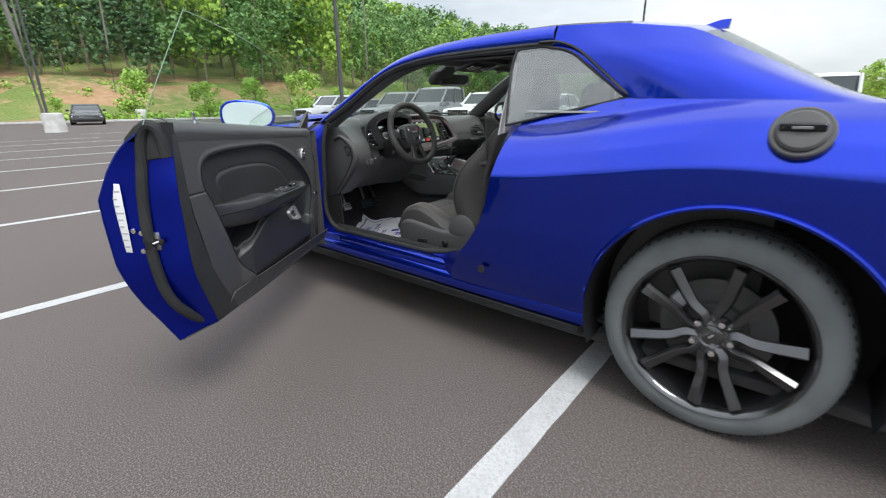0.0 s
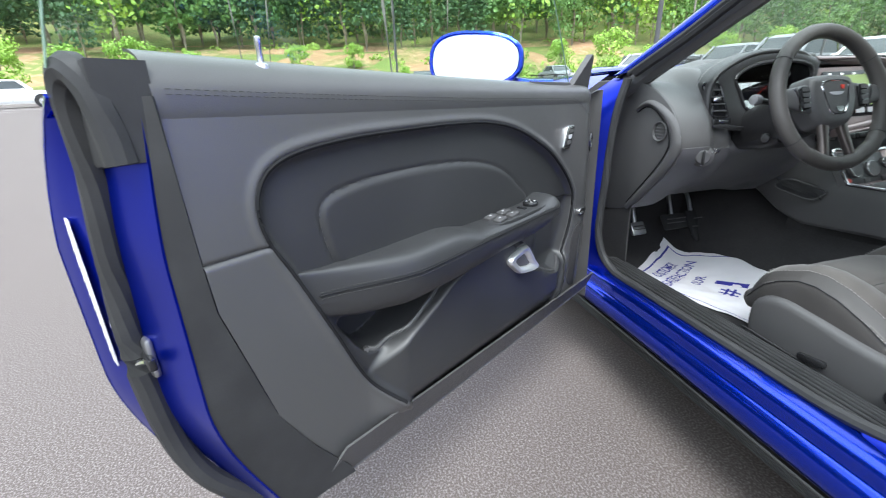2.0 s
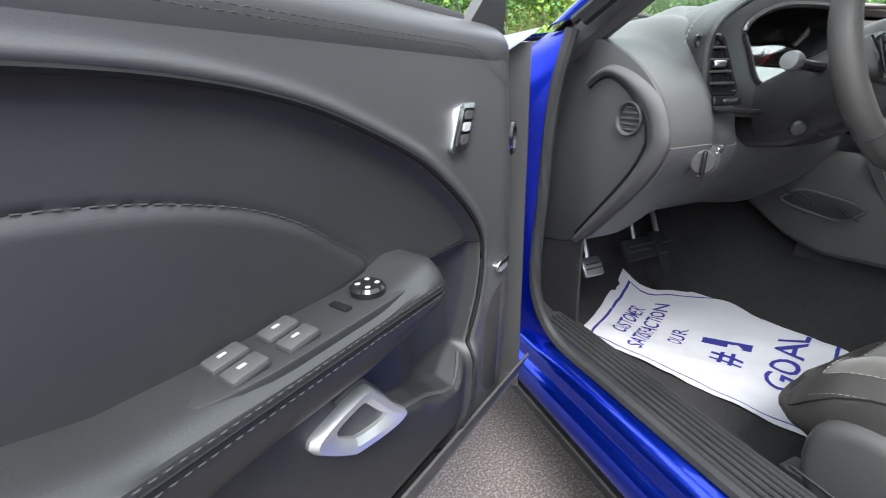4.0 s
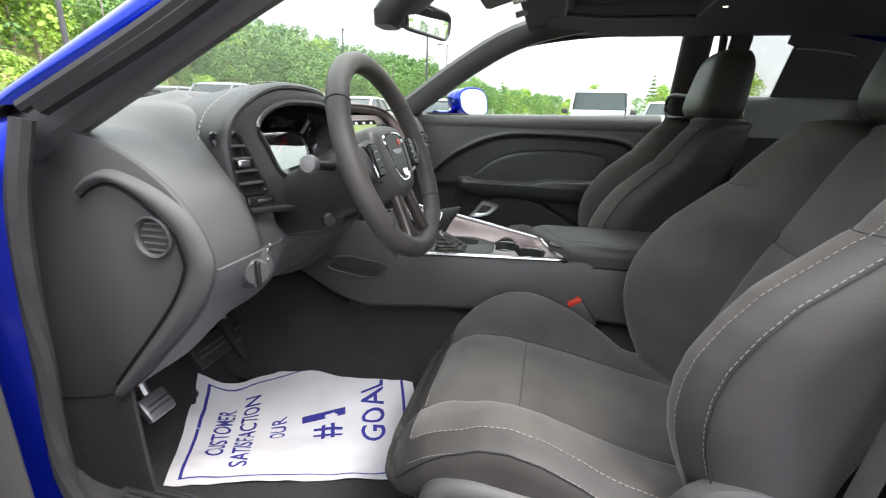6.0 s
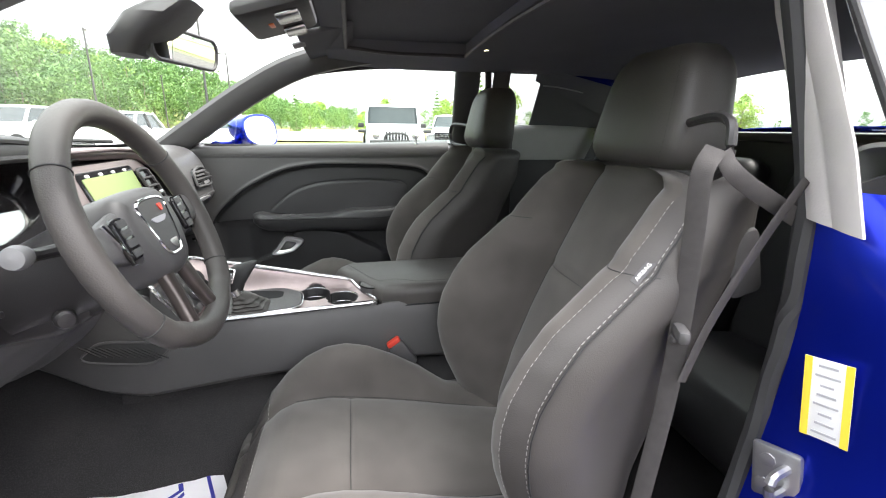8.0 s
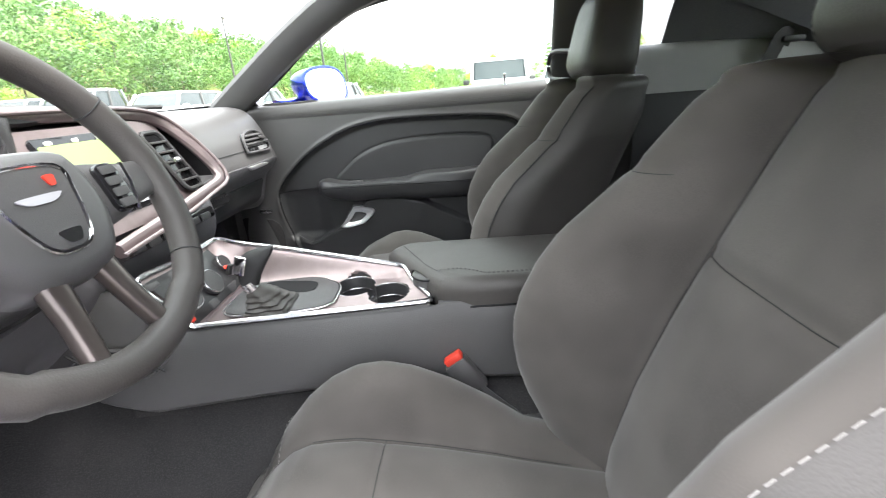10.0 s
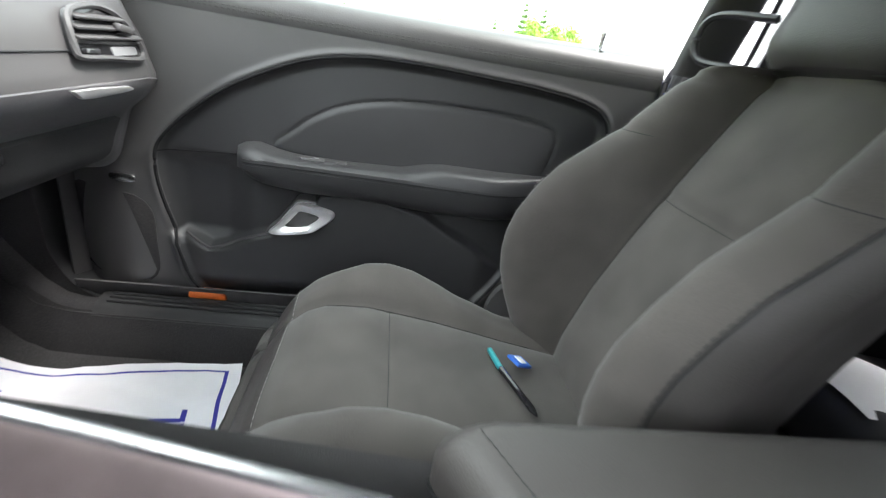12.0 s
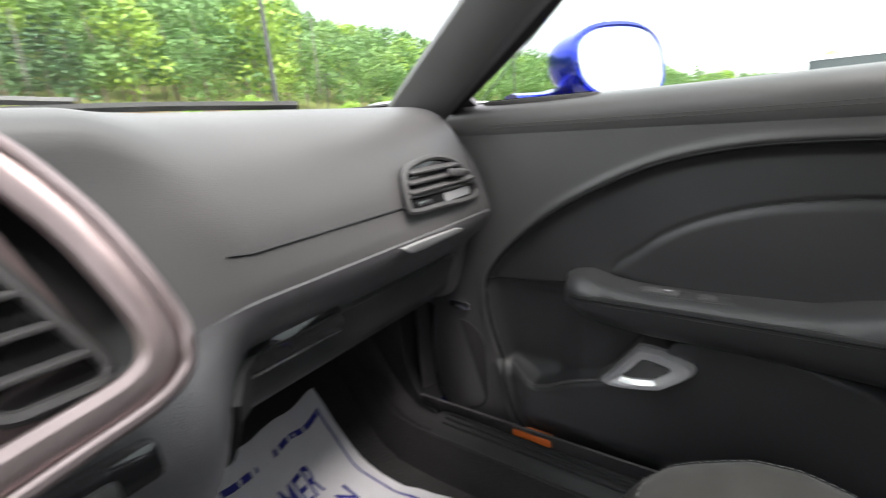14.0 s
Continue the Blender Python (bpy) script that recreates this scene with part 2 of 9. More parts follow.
TRAY = material("ribbed_black_rubber", (0.022, 0.022, 0.023), 0.55, second=(0.030, 0.030, 0.031), scale=9)
THREAD_DARK = material("dark_thread", (0.042, 0.041, 0.040), 0.8)
GLASS_EDGE = material("green_glass_edge", (0.30, 0.42, 0.33), 0.3)
SCREEN = glow("screen_glow", (0.24, 0.31, 0.12), 0.07)
DOME = glow("dome_glow", (1.0, 0.75, 0.45), 3.0)
RED_LAMP = glow("red_gauge_light", (0.9, 0.05, 0.03), 0.6)
POLE = material("dark_pole_paint", (0.06, 0.06, 0.065), 0.5, second=(0.08, 0.08, 0.085), scale=2)
WOODPOLE = material("weathered_pole", (0.20, 0.19, 0.18), 0.85, second=(0.15, 0.14, 0.13), scale=2)
CAR_WHITE = material("white_car_paint", (0.74, 0.75, 0.76), 0.3, coat=0.8, second=(0.7, 0.71, 0.72), scale=2)
CAR_BLACK = material("black_car_paint", (0.02, 0.02, 0.022), 0.25, coat=0.9, second=(0.026, 0.026, 0.028), scale=2)
CAR_RED = material("red_car_paint", (0.48, 0.02, 0.02), 0.3, coat=0.8, second=(0.42, 0.02, 0.02), scale=2)
CAR_GREY = material("grey_car_paint", (0.24, 0.25, 0.27), 0.3, coat=0.8, second=(0.21, 0.22, 0.24), scale=2)
CAR_NAVY = material("navy_car_paint", (0.04, 0.07, 0.16), 0.3, coat=0.8, second=(0.035, 0.06, 0.14), scale=2)
CAR_SILVER = material("silver_car_paint", (0.50, 0.52, 0.54), 0.32, metal=0.4, coat=0.8, second=(0.46, 0.48, 0.5), scale=2)
CARGLASS = material("dark_car_glass", (0.05, 0.06, 0.065), 0.05, second=(0.06, 0.07, 0.075), scale=3)

# ---- shape helpers ----
def thing(name, label="", category="", group="", kind=""):
    return tagged(new(name), label, category, group, kind)


def part(name, bm, mat, parent=None, label="", smooth=35):
    """Links a bmesh as one mesh object under a thing or a part."""
    bmesh.ops.recalc_face_normals(bm, faces=bm.faces)
    me = bpy.data.meshes.new(name)
    bm.to_mesh(me)
    bm.free()
    return part_mesh(name, me, mat, parent, label, smooth)


def part_mesh(name, me, mat, parent=None, label="", smooth=35):
    me.materials.append(mat)
    if smooth:
        me.shade_smooth()
        me.set_sharp_from_angle(angle=radians(smooth))
    ob = new(name, me)
    if parent:
        ob.parent = parent
    if label:
        ob["label"] = label
    return ob


def cr(pts, n=6, closed=False):
    """A smooth curve through control points (Catmull-Rom)."""
    p = [Vector(q) for q in pts]
    k = len(p)
    out = []
    for i in range(k if closed else k - 1):
        a = p[(i - 1) % k] if closed or i else p[0] * 2 - p[1]
        b, c = p[i], p[(i + 1) % k]
        d = p[(i + 2) % k] if closed or i < k - 2 else p[-1] * 2 - p[-2]
        for j in range(n):
            t = j / n
            out.append(0.5 * (2 * b + (c - a) * t + (2 * a - 5 * b + 4 * c - d) * t * t + (3 * b - a - 3 * c + d) * t ** 3))
    if not closed:
        out.append(p[-1])
    return out


def grid_faces(bm, rows, wrap_u=False, wrap_v=False):
    """Quads over rows of points."""
    vs = [[bm.verts.new(p) for p in r] for r in rows]
    nr, nc = len(vs), len(vs[0])
    for i in range(nr if wrap_v else nr - 1):
        for j in range(nc if wrap_u else nc - 1):
            q = (vs[i][j], vs[i][(j + 1) % nc], vs[(i + 1) % nr][(j + 1) % nc], vs[(i + 1) % nr][j])
            if len(set(q)) == 4:
                bm.faces.new(q)
    return vs


def sheet(fn, nu, nv, thick=0.0, bm=None):
    """A grid surface from fn(u, v), u and v from 0 to 1, with a thickness."""
    own = bmesh.new()
    grid_faces(own, [[Vector(fn(i / nu, j / nv)) for i in range(nu + 1)] for j in range(nv + 1)])
    bmesh.ops.remove_doubles(own, verts=own.verts, dist=1e-5)
    if thick:
        bmesh.ops.recalc_face_normals(own, faces=own.faces)
        bmesh.ops.solidify(own, geom=own.faces[:], thickness=thick)
    return merge(bm, own)


def merge(bm, own):
    if bm is None:
        return own
    me = bpy.data.meshes.new("tmp")
    own.to_mesh(me)
    own.free()
    bm.from_mesh(me)
    bpy.data.meshes.remove(me)
    return bm


def box(c, s, bevel=0.004, segs=2, rot=None, bm=None, taper=None):
    own = bmesh.new()
    bmesh.ops.create_cube(own, size=1.0)
    for v in own.verts:
        k = taper if taper and v.co.z > 0 else (1, 1)
        v.co = Vector((v.co.x * s[0] * k[0], v.co.y * s[1] * k[1], v.co.z * s[2]))
    if bevel:
        bmesh.ops.bevel(own, geom=own.edges[:], offset=min(bevel, min(s) * 0.49), segments=segs, profile=0.5, affect="EDGES")
    m = Matrix.Translation(c) @ (pose(0, 0, 0, *rot) if rot else Matrix())
    bmesh.ops.transform(own, matrix=m, verts=own.verts)
    return merge(bm, own)


def loft(rings, bm=None, caps=True, closed=False):
    own = bmesh.new()
    vs = grid_faces(own, rings, wrap_u=True, wrap_v=closed)
    if caps and not closed:
        own.faces.new(vs[0])
        own.faces.new(vs[-1])
    return merge(bm, own)


def frame_axes(d, up):
    d = d.normalized()
    s = d.cross(up)
    if s.length < 1e-4:
        s = d.cross(Vector((1, 0, 0)))
    s.normalize()
    return s, s.cross(d).normalized()


def tube(pts, r, n=10, closed=False, bm=None, flat=None, up=(0, 0, 1), power=1.0, roll=None):
    """A round bar (or, with flat=(w, h), a rounded strap) along points. r may be a list."""
    pts = [Vector(p) for p in pts]
    k = len(pts)
    rings = []
    for i, p in enumerate(pts):
        d = pts[(i + 1) % k] - pts[i - 1] if closed else pts[min(i + 1, k - 1)] - pts[max(i - 1, 0)]
        s, t = frame_axes(d, Vector(up))
        rr = r[i] if isinstance(r, (list, tuple)) else r
        w, h = (flat[0], flat[1]) if flat else (rr, rr)
        ring = []
        for j in range(n):
            a = 2 * math.pi * j / n
            ca, sa = math.cos(a), math.sin(a)
            if power != 1.0:
                ca, sa = math.copysign(abs(ca) ** power, ca), math.copysign(abs(sa) ** power, sa)
            ring.append(p + s * w * ca + t * h * sa)
        rings.append(ring)
    return loft(rings, bm, caps=not closed, closed=closed)


def cyl(a, b, r, r2=None, n=20, bm=None):
    a, b = Vector(a), Vector(b)
    return tube([a, b], [r, r2 if r2 is not None else r], n, bm=bm)


def lathe(profile, centre, axis, n=32, bm=None):
    """Turns (radius, height) pairs about an axis."""
    axis = Vector(axis).normalized()
    s, t = frame_axes(axis, Vector((0, 0, 1)))
    rings = []
    for r, h in profile:
        rings.append([Vector(centre) + axis * h + (s * math.cos(2 * math.pi * j / n) + t * math.sin(2 * math.pi * j / n)) * max(r, 1e-4) for j in range(n)])
    return loft(rings, bm, caps=True)


def slab(outline, to3d, h0, h1, bevel=0.0, bm=None, segs=2):
    """A flat outline of (a, b) pairs raised from h0 to h1, mapped by to3d(a, b, h), its upper edge rounded by insetting."""
    n = len(outline)
    cx = sum(p[0] for p in outline) / n
    cy = sum(p[1] for p in outline) / n
    own = bmesh.new()
    rings = []
    steps = [(h0, 0.0)]
    if bevel:
        for k in range(segs + 1):
            a = math.pi / 2 * k / segs
            steps.append((h1 - bevel * math.copysign(1, h1 - h0) * (1 - math.sin(a)), bevel * (1 - math.cos(a))))
    else:
        steps.append((h1, 0.0))
    for h, inset in steps:
        ring = []
        for i, p in enumerate(outline):
            if inset:
                q0, q1 = outline[i - 1], outline[(i + 1) % n]
                tx, ty = q1[0] - q0[0], q1[1] - q0[1]
                ln = math.hypot(tx, ty) or 1
                nx, ny = -ty / ln, tx / ln
                if nx * (cx - p[0]) + ny * (cy - p[1]) < 0:
                    nx, ny = -nx, -ny
                p = (p[0] + nx * inset, p[1] + ny * inset)
            ring.append(Vector(to3d(p[0], p[1], h)))
        rings.append(ring)
    vs = grid_faces(own, rings, wrap_u=True)
    own.faces.new(vs[0])
    own.faces.new(vs[-1])
    bmesh.ops.triangulate(own, faces=[f for f in own.faces if len(f.verts) > 4])
    return merge(bm, own)


def rounded_rect(w, h, r, n=5):
    out = []
    for cx, cy, a0 in ((w / 2 - r, h / 2 - r, 0), (-w / 2 + r, h / 2 - r, 90), (-w / 2 + r, -h / 2 + r, 180), (w / 2 - r, -h / 2 + r, 270)):
        for k in range(n + 1):
            a = radians(a0 + 90 * k / n)
            out.append((cx + r * math.cos(a), cy + r * math.sin(a)))
    return out


def stitches(pts, length=0.006, gap=0.0035, width=0.0009, lift=(0, 0, 1), bm=None):
    """A row of thread stitches along a curve."""
    bm = bm or bmesh.new()
    lift = Vector(lift).normalized()
    pts = [Vector(p) for p in pts]
    d = [0.0]
    for a, b in zip(pts, pts[1:]):
        d.append(d[-1] + (b - a).length)
    s, i = 0.0, 0

    def at(x):
        k = max(j for j in range(len(d)) if d[j] <= x + 1e-9)
        k = min(k, len(pts) - 2)
        return pts[k].lerp(pts[k + 1], (x - d[k]) / max(d[k + 1] - d[k], 1e-9))
    while s + length < d[-1]:
        a, b = at(s), at(s + length)
        side = (b - a).cross(lift).normalized() * width
        top = lift * width
        v = [bm.verts.new(p) for p in (a - side, a + side, b + side, b - side)]
        m = [bm.verts.new(p) for p in (a.lerp(b, 0.2) + top, a.lerp(b, 0.8) + top)]
        bm.faces.new((v[0], v[1], m[0]))
        bm.faces.new((v[1], v[2], m[1], m[0]))
        bm.faces.new((v[2], v[3], m[1]))
        bm.faces.new((v[3], v[0], m[0], m[1]))
        s += length + gap
    return bm


def smoothstep(a, b, x):
    t = min(1.0, max(0.0, (x - a) / (b - a)))
    return t * t * (3 - 2 * t)


def interp(x, table):
    """Smooth reading of a short table of (x, value)."""
    if x <= table[0][0]:
        return table[0][1]
    for (a, va), (b, vb) in zip(table, table[1:]):
        if x <= b:
            return va + (vb - va) * (x - a) / (b - a)
    return table[-1][1]


def writing(name, text, size, mat, parent, m, align="CENTER", depth=0.0004, bold=1.0):
    """Printed words as a thin mesh."""
    c = bpy.data.curves.new(name, "FONT")
    c.body, c.size, c.align_x, c.align_y, c.extrude = text, size, align, "CENTER", depth
    c.offset = size * 0.012 * bold
    c.resolution_u = 3
    ob = bpy.data.objects.new(name, c)
    scene.collection.objects.link(ob)
    me = bpy.data.meshes.new_from_object(ob.evaluated_get(bpy.context.evaluated_depsgraph_get()))
    bpy.data.objects.remove(ob)
    bpy.data.curves.remove(c)
    me.materials.clear()
    me.transform(m)
    return part_mesh(name, me, mat, parent, smooth=0)


# ---- ground and surroundings ----
SKYLINE = [(-180, 2.0), (-110, 2.5), (-80, 8.0), (-50, 16.0), (38, 16.0), (42, 12.5), (45, 11.5), (50, 10.5), (55, 9.2), (60, 8.6), (65, 7.5), (70, 6.8), (75, 5.6), (80, 4.1), (89, 2.3), (100, 1.8), (180, 2.0)]


def bearing(x, y):
    return math.degrees(math.atan2(x + 1.9, y - 0.4)), math.hypot(x + 1.9, y - 0.4)


def wood_edge(az):
    """How far off the hill's foot is, by bearing."""
    return 64 / max(0.55, math.cos(radians(az)))


def tree_limit(az, d):
    return 1.2 + d * math.tan(radians(interp(az, SKYLINE)))


def ground_z(x, y):
    """Level lot, with a wooded hill to the north that falls away to the east."""
    az, d = bearing(x, y)
    foot = wood_edge(az)
    bank = 4.6 * smoothstep(55, 71, y) * (1 - 0.8 * smoothstep(40, 120, x))
    crest = foot + 120
    rise = max(0.0, tree_limit(az, crest) - 15) * smoothstep(foot, crest, d)
    return bank + rise * (1 + 0.15 * noise.noise(Vector((x * 0.012, y * 0.012, 3.1))))


def ground_sheet():
    xs = sorted(set([-900, -600, -400, -280] + list(range(-220, 420, 10)) + [460, 520, 600, 800, 1100, 1600, 2400]))
    ys = sorted(set([-1600, -900, -500, -300, -180, -100, -60, -30, 0, 20, 40] + list(range(50, 300, 6)) + [330, 380, 460, 600, 900, 1500, 2400]))
    bm = bmesh.new()
    grid_faces(bm, [[Vector((x, y, ground_z(x, y) - 0.03)) for x in xs] for y in ys])
    return bm


tagged(part("ground", ground_sheet(), GRASS, smooth=80), "grassy ground rising to a wooded hill", "ground", kind="structure")

bm = bmesh.new()
grid_faces(bm, [[Vector((x, y, 0.0)) for x in range(-60, 33, 3)] for y in range(-60, 52, 4)])
lot = tagged(part("parking_lot", bm, ASPHALT, smooth=30), "fresh dark asphalt parking lot with fine aggregate", "asphalt", kind="structure")

# a strip of kerb at the lot's far edge
bm = bmesh.new()
box((-14, 48.15, 0.06), (92, 0.3, 0.2), 0.02, bm=bm)
kerb = tagged(part("kerb", bm, CONCRETE), "pale concrete kerb along the lot edge", "kerb", kind="structure")

# soil bank in front of the woods
bm = bmesh.new()
rows = []
for j in range(16):
    y = 55 + j * 1.6
    rows.append([Vector((x, y + 1.2 * noise.noise(Vector((x * 0.1, 0, j * 0.3))), ground_z(x, y) + 0.05 + 0.35 * noise.noise(Vector((x * 0.2, y * 0.2, 7))) * (0 < j < 15))) for x in range(-70, 46, 2)])
grid_faces(bm, rows)
tagged(part("embankment", bm, BANK, smooth=60), "bare orange soil bank with weeds below the woods", "embankment", kind="structure")

# dry field to the east
bm = bmesh.new()
grid_faces(bm, [[Vector((x, y, 0.05 + 0.5 * smoothstep(34, 60, x) + 0.1 * noise.noise(Vector((x * 0.1, y * 0.1, 1))))) for x in range(36, 240, 6)] for y in range(-130, 46, 6)])
tagged(part("field", bm, HAY, smooth=60), "dry straw-coloured field beyond the lot", "field", kind="structure")

# painted stall lines
line_set = [(0.45, -2.55, 3.0), (3.1, -2.55, 3.0), (5.8, -2.55, 3.0), (8.4, -2.55, 3.0), (11.1, -2.55, 3.0), (13.7, -2.55, 3.0), (16.3, -2.55, 3.0), (19.0, -2.55, 3.0),
            (21.6, -2.55, 3.0), (-2.2, -2.55, 3.0), (-4.9, -2.55, 3.0)]
line_proto = None
for y, x0, x1 in line_set:
    if line_proto is None:
        bm = bmesh.new()
        k = 60
        edge = [[Vector((x0 - x0 + (x1 - x0) * i / k, s * (0.052 + 0.003 * noise.noise(Vector((i * 0.9, s * 5, 0)))), 0.0035)) for i in range(k + 1)] for s in (-1, 1)]
        grid_faces(bm, edge)
        bmesh.ops.solidify(bm, geom=bm.faces[:], thickness=0.002)
        line_proto = tagged(part("stall_line", bm, LINE_PAINT, smooth=0), "worn white painted parking stall line on asphalt", "parking line", "stall lines", "structure")
        line_proto.location = (x0, y, 0)
    else:
        copy_thing(line_proto, pose(x0, y, 0))
# the far rows and the lane line
for x0, ys in ((-22, range(0, 44, 3)), (12.0, range(-20, 8, 3))):
    for y in ys:
        copy_thing(line_proto, pose(x0, y, 0))
for x in (3.0,):
    copy_thing(line_proto, pose(x + 0.2, 25.0, 0, 0, 0, 8))


# ---- trees ----
def leaf_cloud(rng, lobes, count, size, flat=0.5, squash=0.85):
    """Small leaf clumps round the given lobes (centre, radius): vertices and faces."""
    verts, faces = [], []
    for _ in range(count):
        c, r = lobes[rng.randrange(len(lobes))]
        d = Vector((rng.gauss(0, 1), rng.gauss(0, 1), rng.gauss(0, 1))).normalized()
        rad = r * (0.55 + 0.5 * rng.random() ** 0.6)
        p = Vector(c) + Vector((d.x * rad, d.y * rad, d.z * rad * squash))
        s = size * (0.6 + 0.8 * rng.random())
        nrm = (d + Vector((rng.gauss(0, 0.5), rng.gauss(0, 0.5), rng.gauss(0, 0.4)))).normalized()
        u, v = frame_axes(nrm, Vector((0, 0, 1)))
        k = len(verts)
        a = rng.random() * 6.28
        u, v = u * math.cos(a) + v * math.sin(a), v * math.cos(a) - u * math.sin(a)
        verts += [p - u * s - v * s * flat, p + u * s * 0.2 - v * s, p + u * s - v * s * 0.1 + nrm * s * 0.3, p + u * s * 0.1 + v * s * flat * 1.3, p - u * s * 0.8 + v * s * 0.5 + nrm * s * 0.2]
        faces += [(k, k + 1, k + 2), (k, k + 2, k + 3), (k, k + 3, k + 4)]
    return verts, faces


def mesh_of(name, verts, faces):
    me = bpy.data.meshes.new(name)
    me.from_pydata([tuple(v) for v in verts], [], faces)
    return me


def broadleaf(rng, h, w):
    lobes = []
    for _ in range(14):
        a, q = rng.random() * 6.28, rng.random()
        z = h * (0.22 + 0.74 * q)
        spread = w * (0.25 + 0.75 * math.sin(math.pi * (0.15 + 0.75 * (1 - q) ** 0.9)))
        rr = spread * (0.25 + 0.55 * rng.random())
        lobes.append(((rr * math.cos(a), rr * math.sin(a), z), w * (0.26 + 0.2 * rng.random())))
    lobes.append(((0, 0, h * 0.9), w * 0.28))
    return lobes


def pine_lobes(rng, h, w, foot=0.20, levels=13):
    """Whorls of flat boughs up a tapering crown."""
    lobes = []
    for i in range(levels):
        q = i / (levels - 1)
        z = h * (foot + (0.98 - foot) * q)
        r = w * (1 - q) ** 0.75 * (0.75 + 0.4 * rng.random()) + 0.06 * w
        n = 6 if q < 0.6 else (4 if q < 0.85 else 2)
        a0 = rng.random() * 6.28
        for k in range(n):
            a = a0 + 6.28 * k / n + rng.gauss(0, 0.25)
            reach = r * rng.uniform(0.45, 0.85)
            lobes.append(((reach * math.cos(a), reach * math.sin(a), z - 0.10 * reach + rng.gauss(0, 0.006 * h)), max(0.05 * w, r * 0.42)))
    return lobes


def trunk_bm(rng, h, r, lobes=(), bm=None, limbs=8):
    bm = bm or bmesh.new()
    pts = [Vector((0.03 * h * noise.noise(Vector((i * 0.7, h, 0))), 0.03 * h * noise.noise(Vector((0, i * 0.7, h))), h * 0.9 * i / 6 - 0.2 * (i == 0))) for i in range(7)]
    tube(pts, [r * (1.25 - 1.1 * i / 6) for i in range(7)], 7, bm=bm)
    for c, rad in list(lobes)[:limbs]:
        z0 = max(0.15 * h, c[2] - rad * 1.1)
        a = Vector((0, 0, z0))
        tube([a, a.lerp(Vector(c), 0.5) + Vector((0, 0, 0.05 * h)), Vector(c)], [r * 0.35, r * 0.22, r * 0.08], 5, bm=bm)
    return bm


def forest(seed, spots, kind_of, leaf_mats):
    """Far woods: joined clumps, one object a leaf colour, one for the trunks."""
    rng = random.Random(seed)
    protos = {}
    for kind in ("pine", "pine2", "broad", "broad2", "light"):
        for near in (True, False):
            if kind.startswith("pine"):
                lobes = pine_lobes(rng, 1.0, 0.20, 0.16 if kind == "pine" else 0.30)
                v, f = leaf_cloud(rng, lobes, 1150 if near else 420, 0.0165 if near else 0.026, 0.32, 0.40)
            else:
                lobes = broadleaf(rng, 1.0, 0.34 if kind != "light" else 0.4)
                v, f = leaf_cloud(rng, lobes, 1050 if near else 480, 0.0165 if near else 0.024, 0.55)
            protos[kind, near] = (np.array([tuple(q) for q in v]), np.array(f))
    tb = trunk_bm(rng, 1.0, 0.014, limbs=0)
    bmesh.ops.triangulate(tb, faces=tb.faces)
    tv = np.array([tuple(v.co) for v in tb.verts])
    tb.verts.index_update()
    tf = np.array([[v.index for v in f.verts] for f in tb.faces])
    tb.free()
    groups = {}
    for x, y, h in spots:
        kind = kind_of(rng, x, y)
        key = {"pine": 0, "pine2": 0, "broad": 1, "broad2": 1, "light": 2}[kind]
        a = rng.random() * 6.28
        wide = rng.uniform(0.85, 1.25)
        rot = np.array([[math.cos(a), -math.sin(a), 0], [math.sin(a), math.cos(a), 0], [0, 0, 1]])
        for k, (v, f) in ((key, protos[kind, math.hypot(x + 1.9, y - 0.4) < wood_edge(bearing(x, y)[0]) + 40 and y > 20]), (3, (tv, tf))):
            g = groups.setdefault(k, [[], [], 0])
            w = (v * [wide, wide, 1]) @ rot.T * h + [x, y, ground_z(x, y) - 0.2]
            g[0].append(w)
            g[1].append(f + g[2])
            g[2] += len(v)
    for k, (vs, fs, _) in groups.items():
        v, f = np.concatenate(vs), np.concatenate(fs)
        me = bpy.data.meshes.new("woods")
        me.from_pydata(v.tolist(), [], f.tolist())
        name, label, mat = (("pine_woods", "dark green pine woods on the hillside", leaf_mats[0]), ("broadleaf_woods", "mid-green broadleaf woods on the hillside", leaf_mats[1]),
                            ("young_trees", "bright green young trees at the wood edge", leaf_mats[2]), ("woods_trunks", "slender grey-brown trunks of the hillside woods", BARK))[k]
        tagged(part_mesh(name, me, mat, None, smooth=0), label, "woods", kind="stuff")


rng = random.Random(5)
spots = []
for row in range(9):
    for i in range(100):
        az = -78 + 1.74 * i + rng.uniform(-0.8, 0.8)
        d = wood_edge(az) + 8 + row * 13 + rng.uniform(-5, 5)
        x, y = -1.9 + d * math.sin(radians(az)), 0.4 + d * math.cos(radians(az))
        top = tree_limit(az, d) - ground_z(x, y)
        h = min(rng.uniform(10, 18), top * rng.uniform(0.62, 1.06))
        if h > 2.5:
            spots.append((x, y, h))
for i in range(150):     # far tree line to the east and behind
    az = 78 + i * 1.6
    d = rng.uniform(210, 330)
    spots.append((d * math.sin(radians(az)), d * math.cos(radians(az)), rng.uniform(6, 10)))


def woods_kind(r, x, y):
    q = noise.noise(Vector((x * 0.03, y * 0.03, 0))) + r.uniform(-0.4, 0.4)
    if x > 30:
        return "broad" if q < 0.25 else ("light" if q > 0.5 else "broad2")
    if q > 0.10:
        return ("broad", "broad2", "broad2", "light")[int(r.random() * 4)]
    return "pine" if r.random() < 0.5 else "pine2"


forest(11, spots, woods_kind, (LEAF_DARK, LEAF_MID, LEAF_LIGHT))


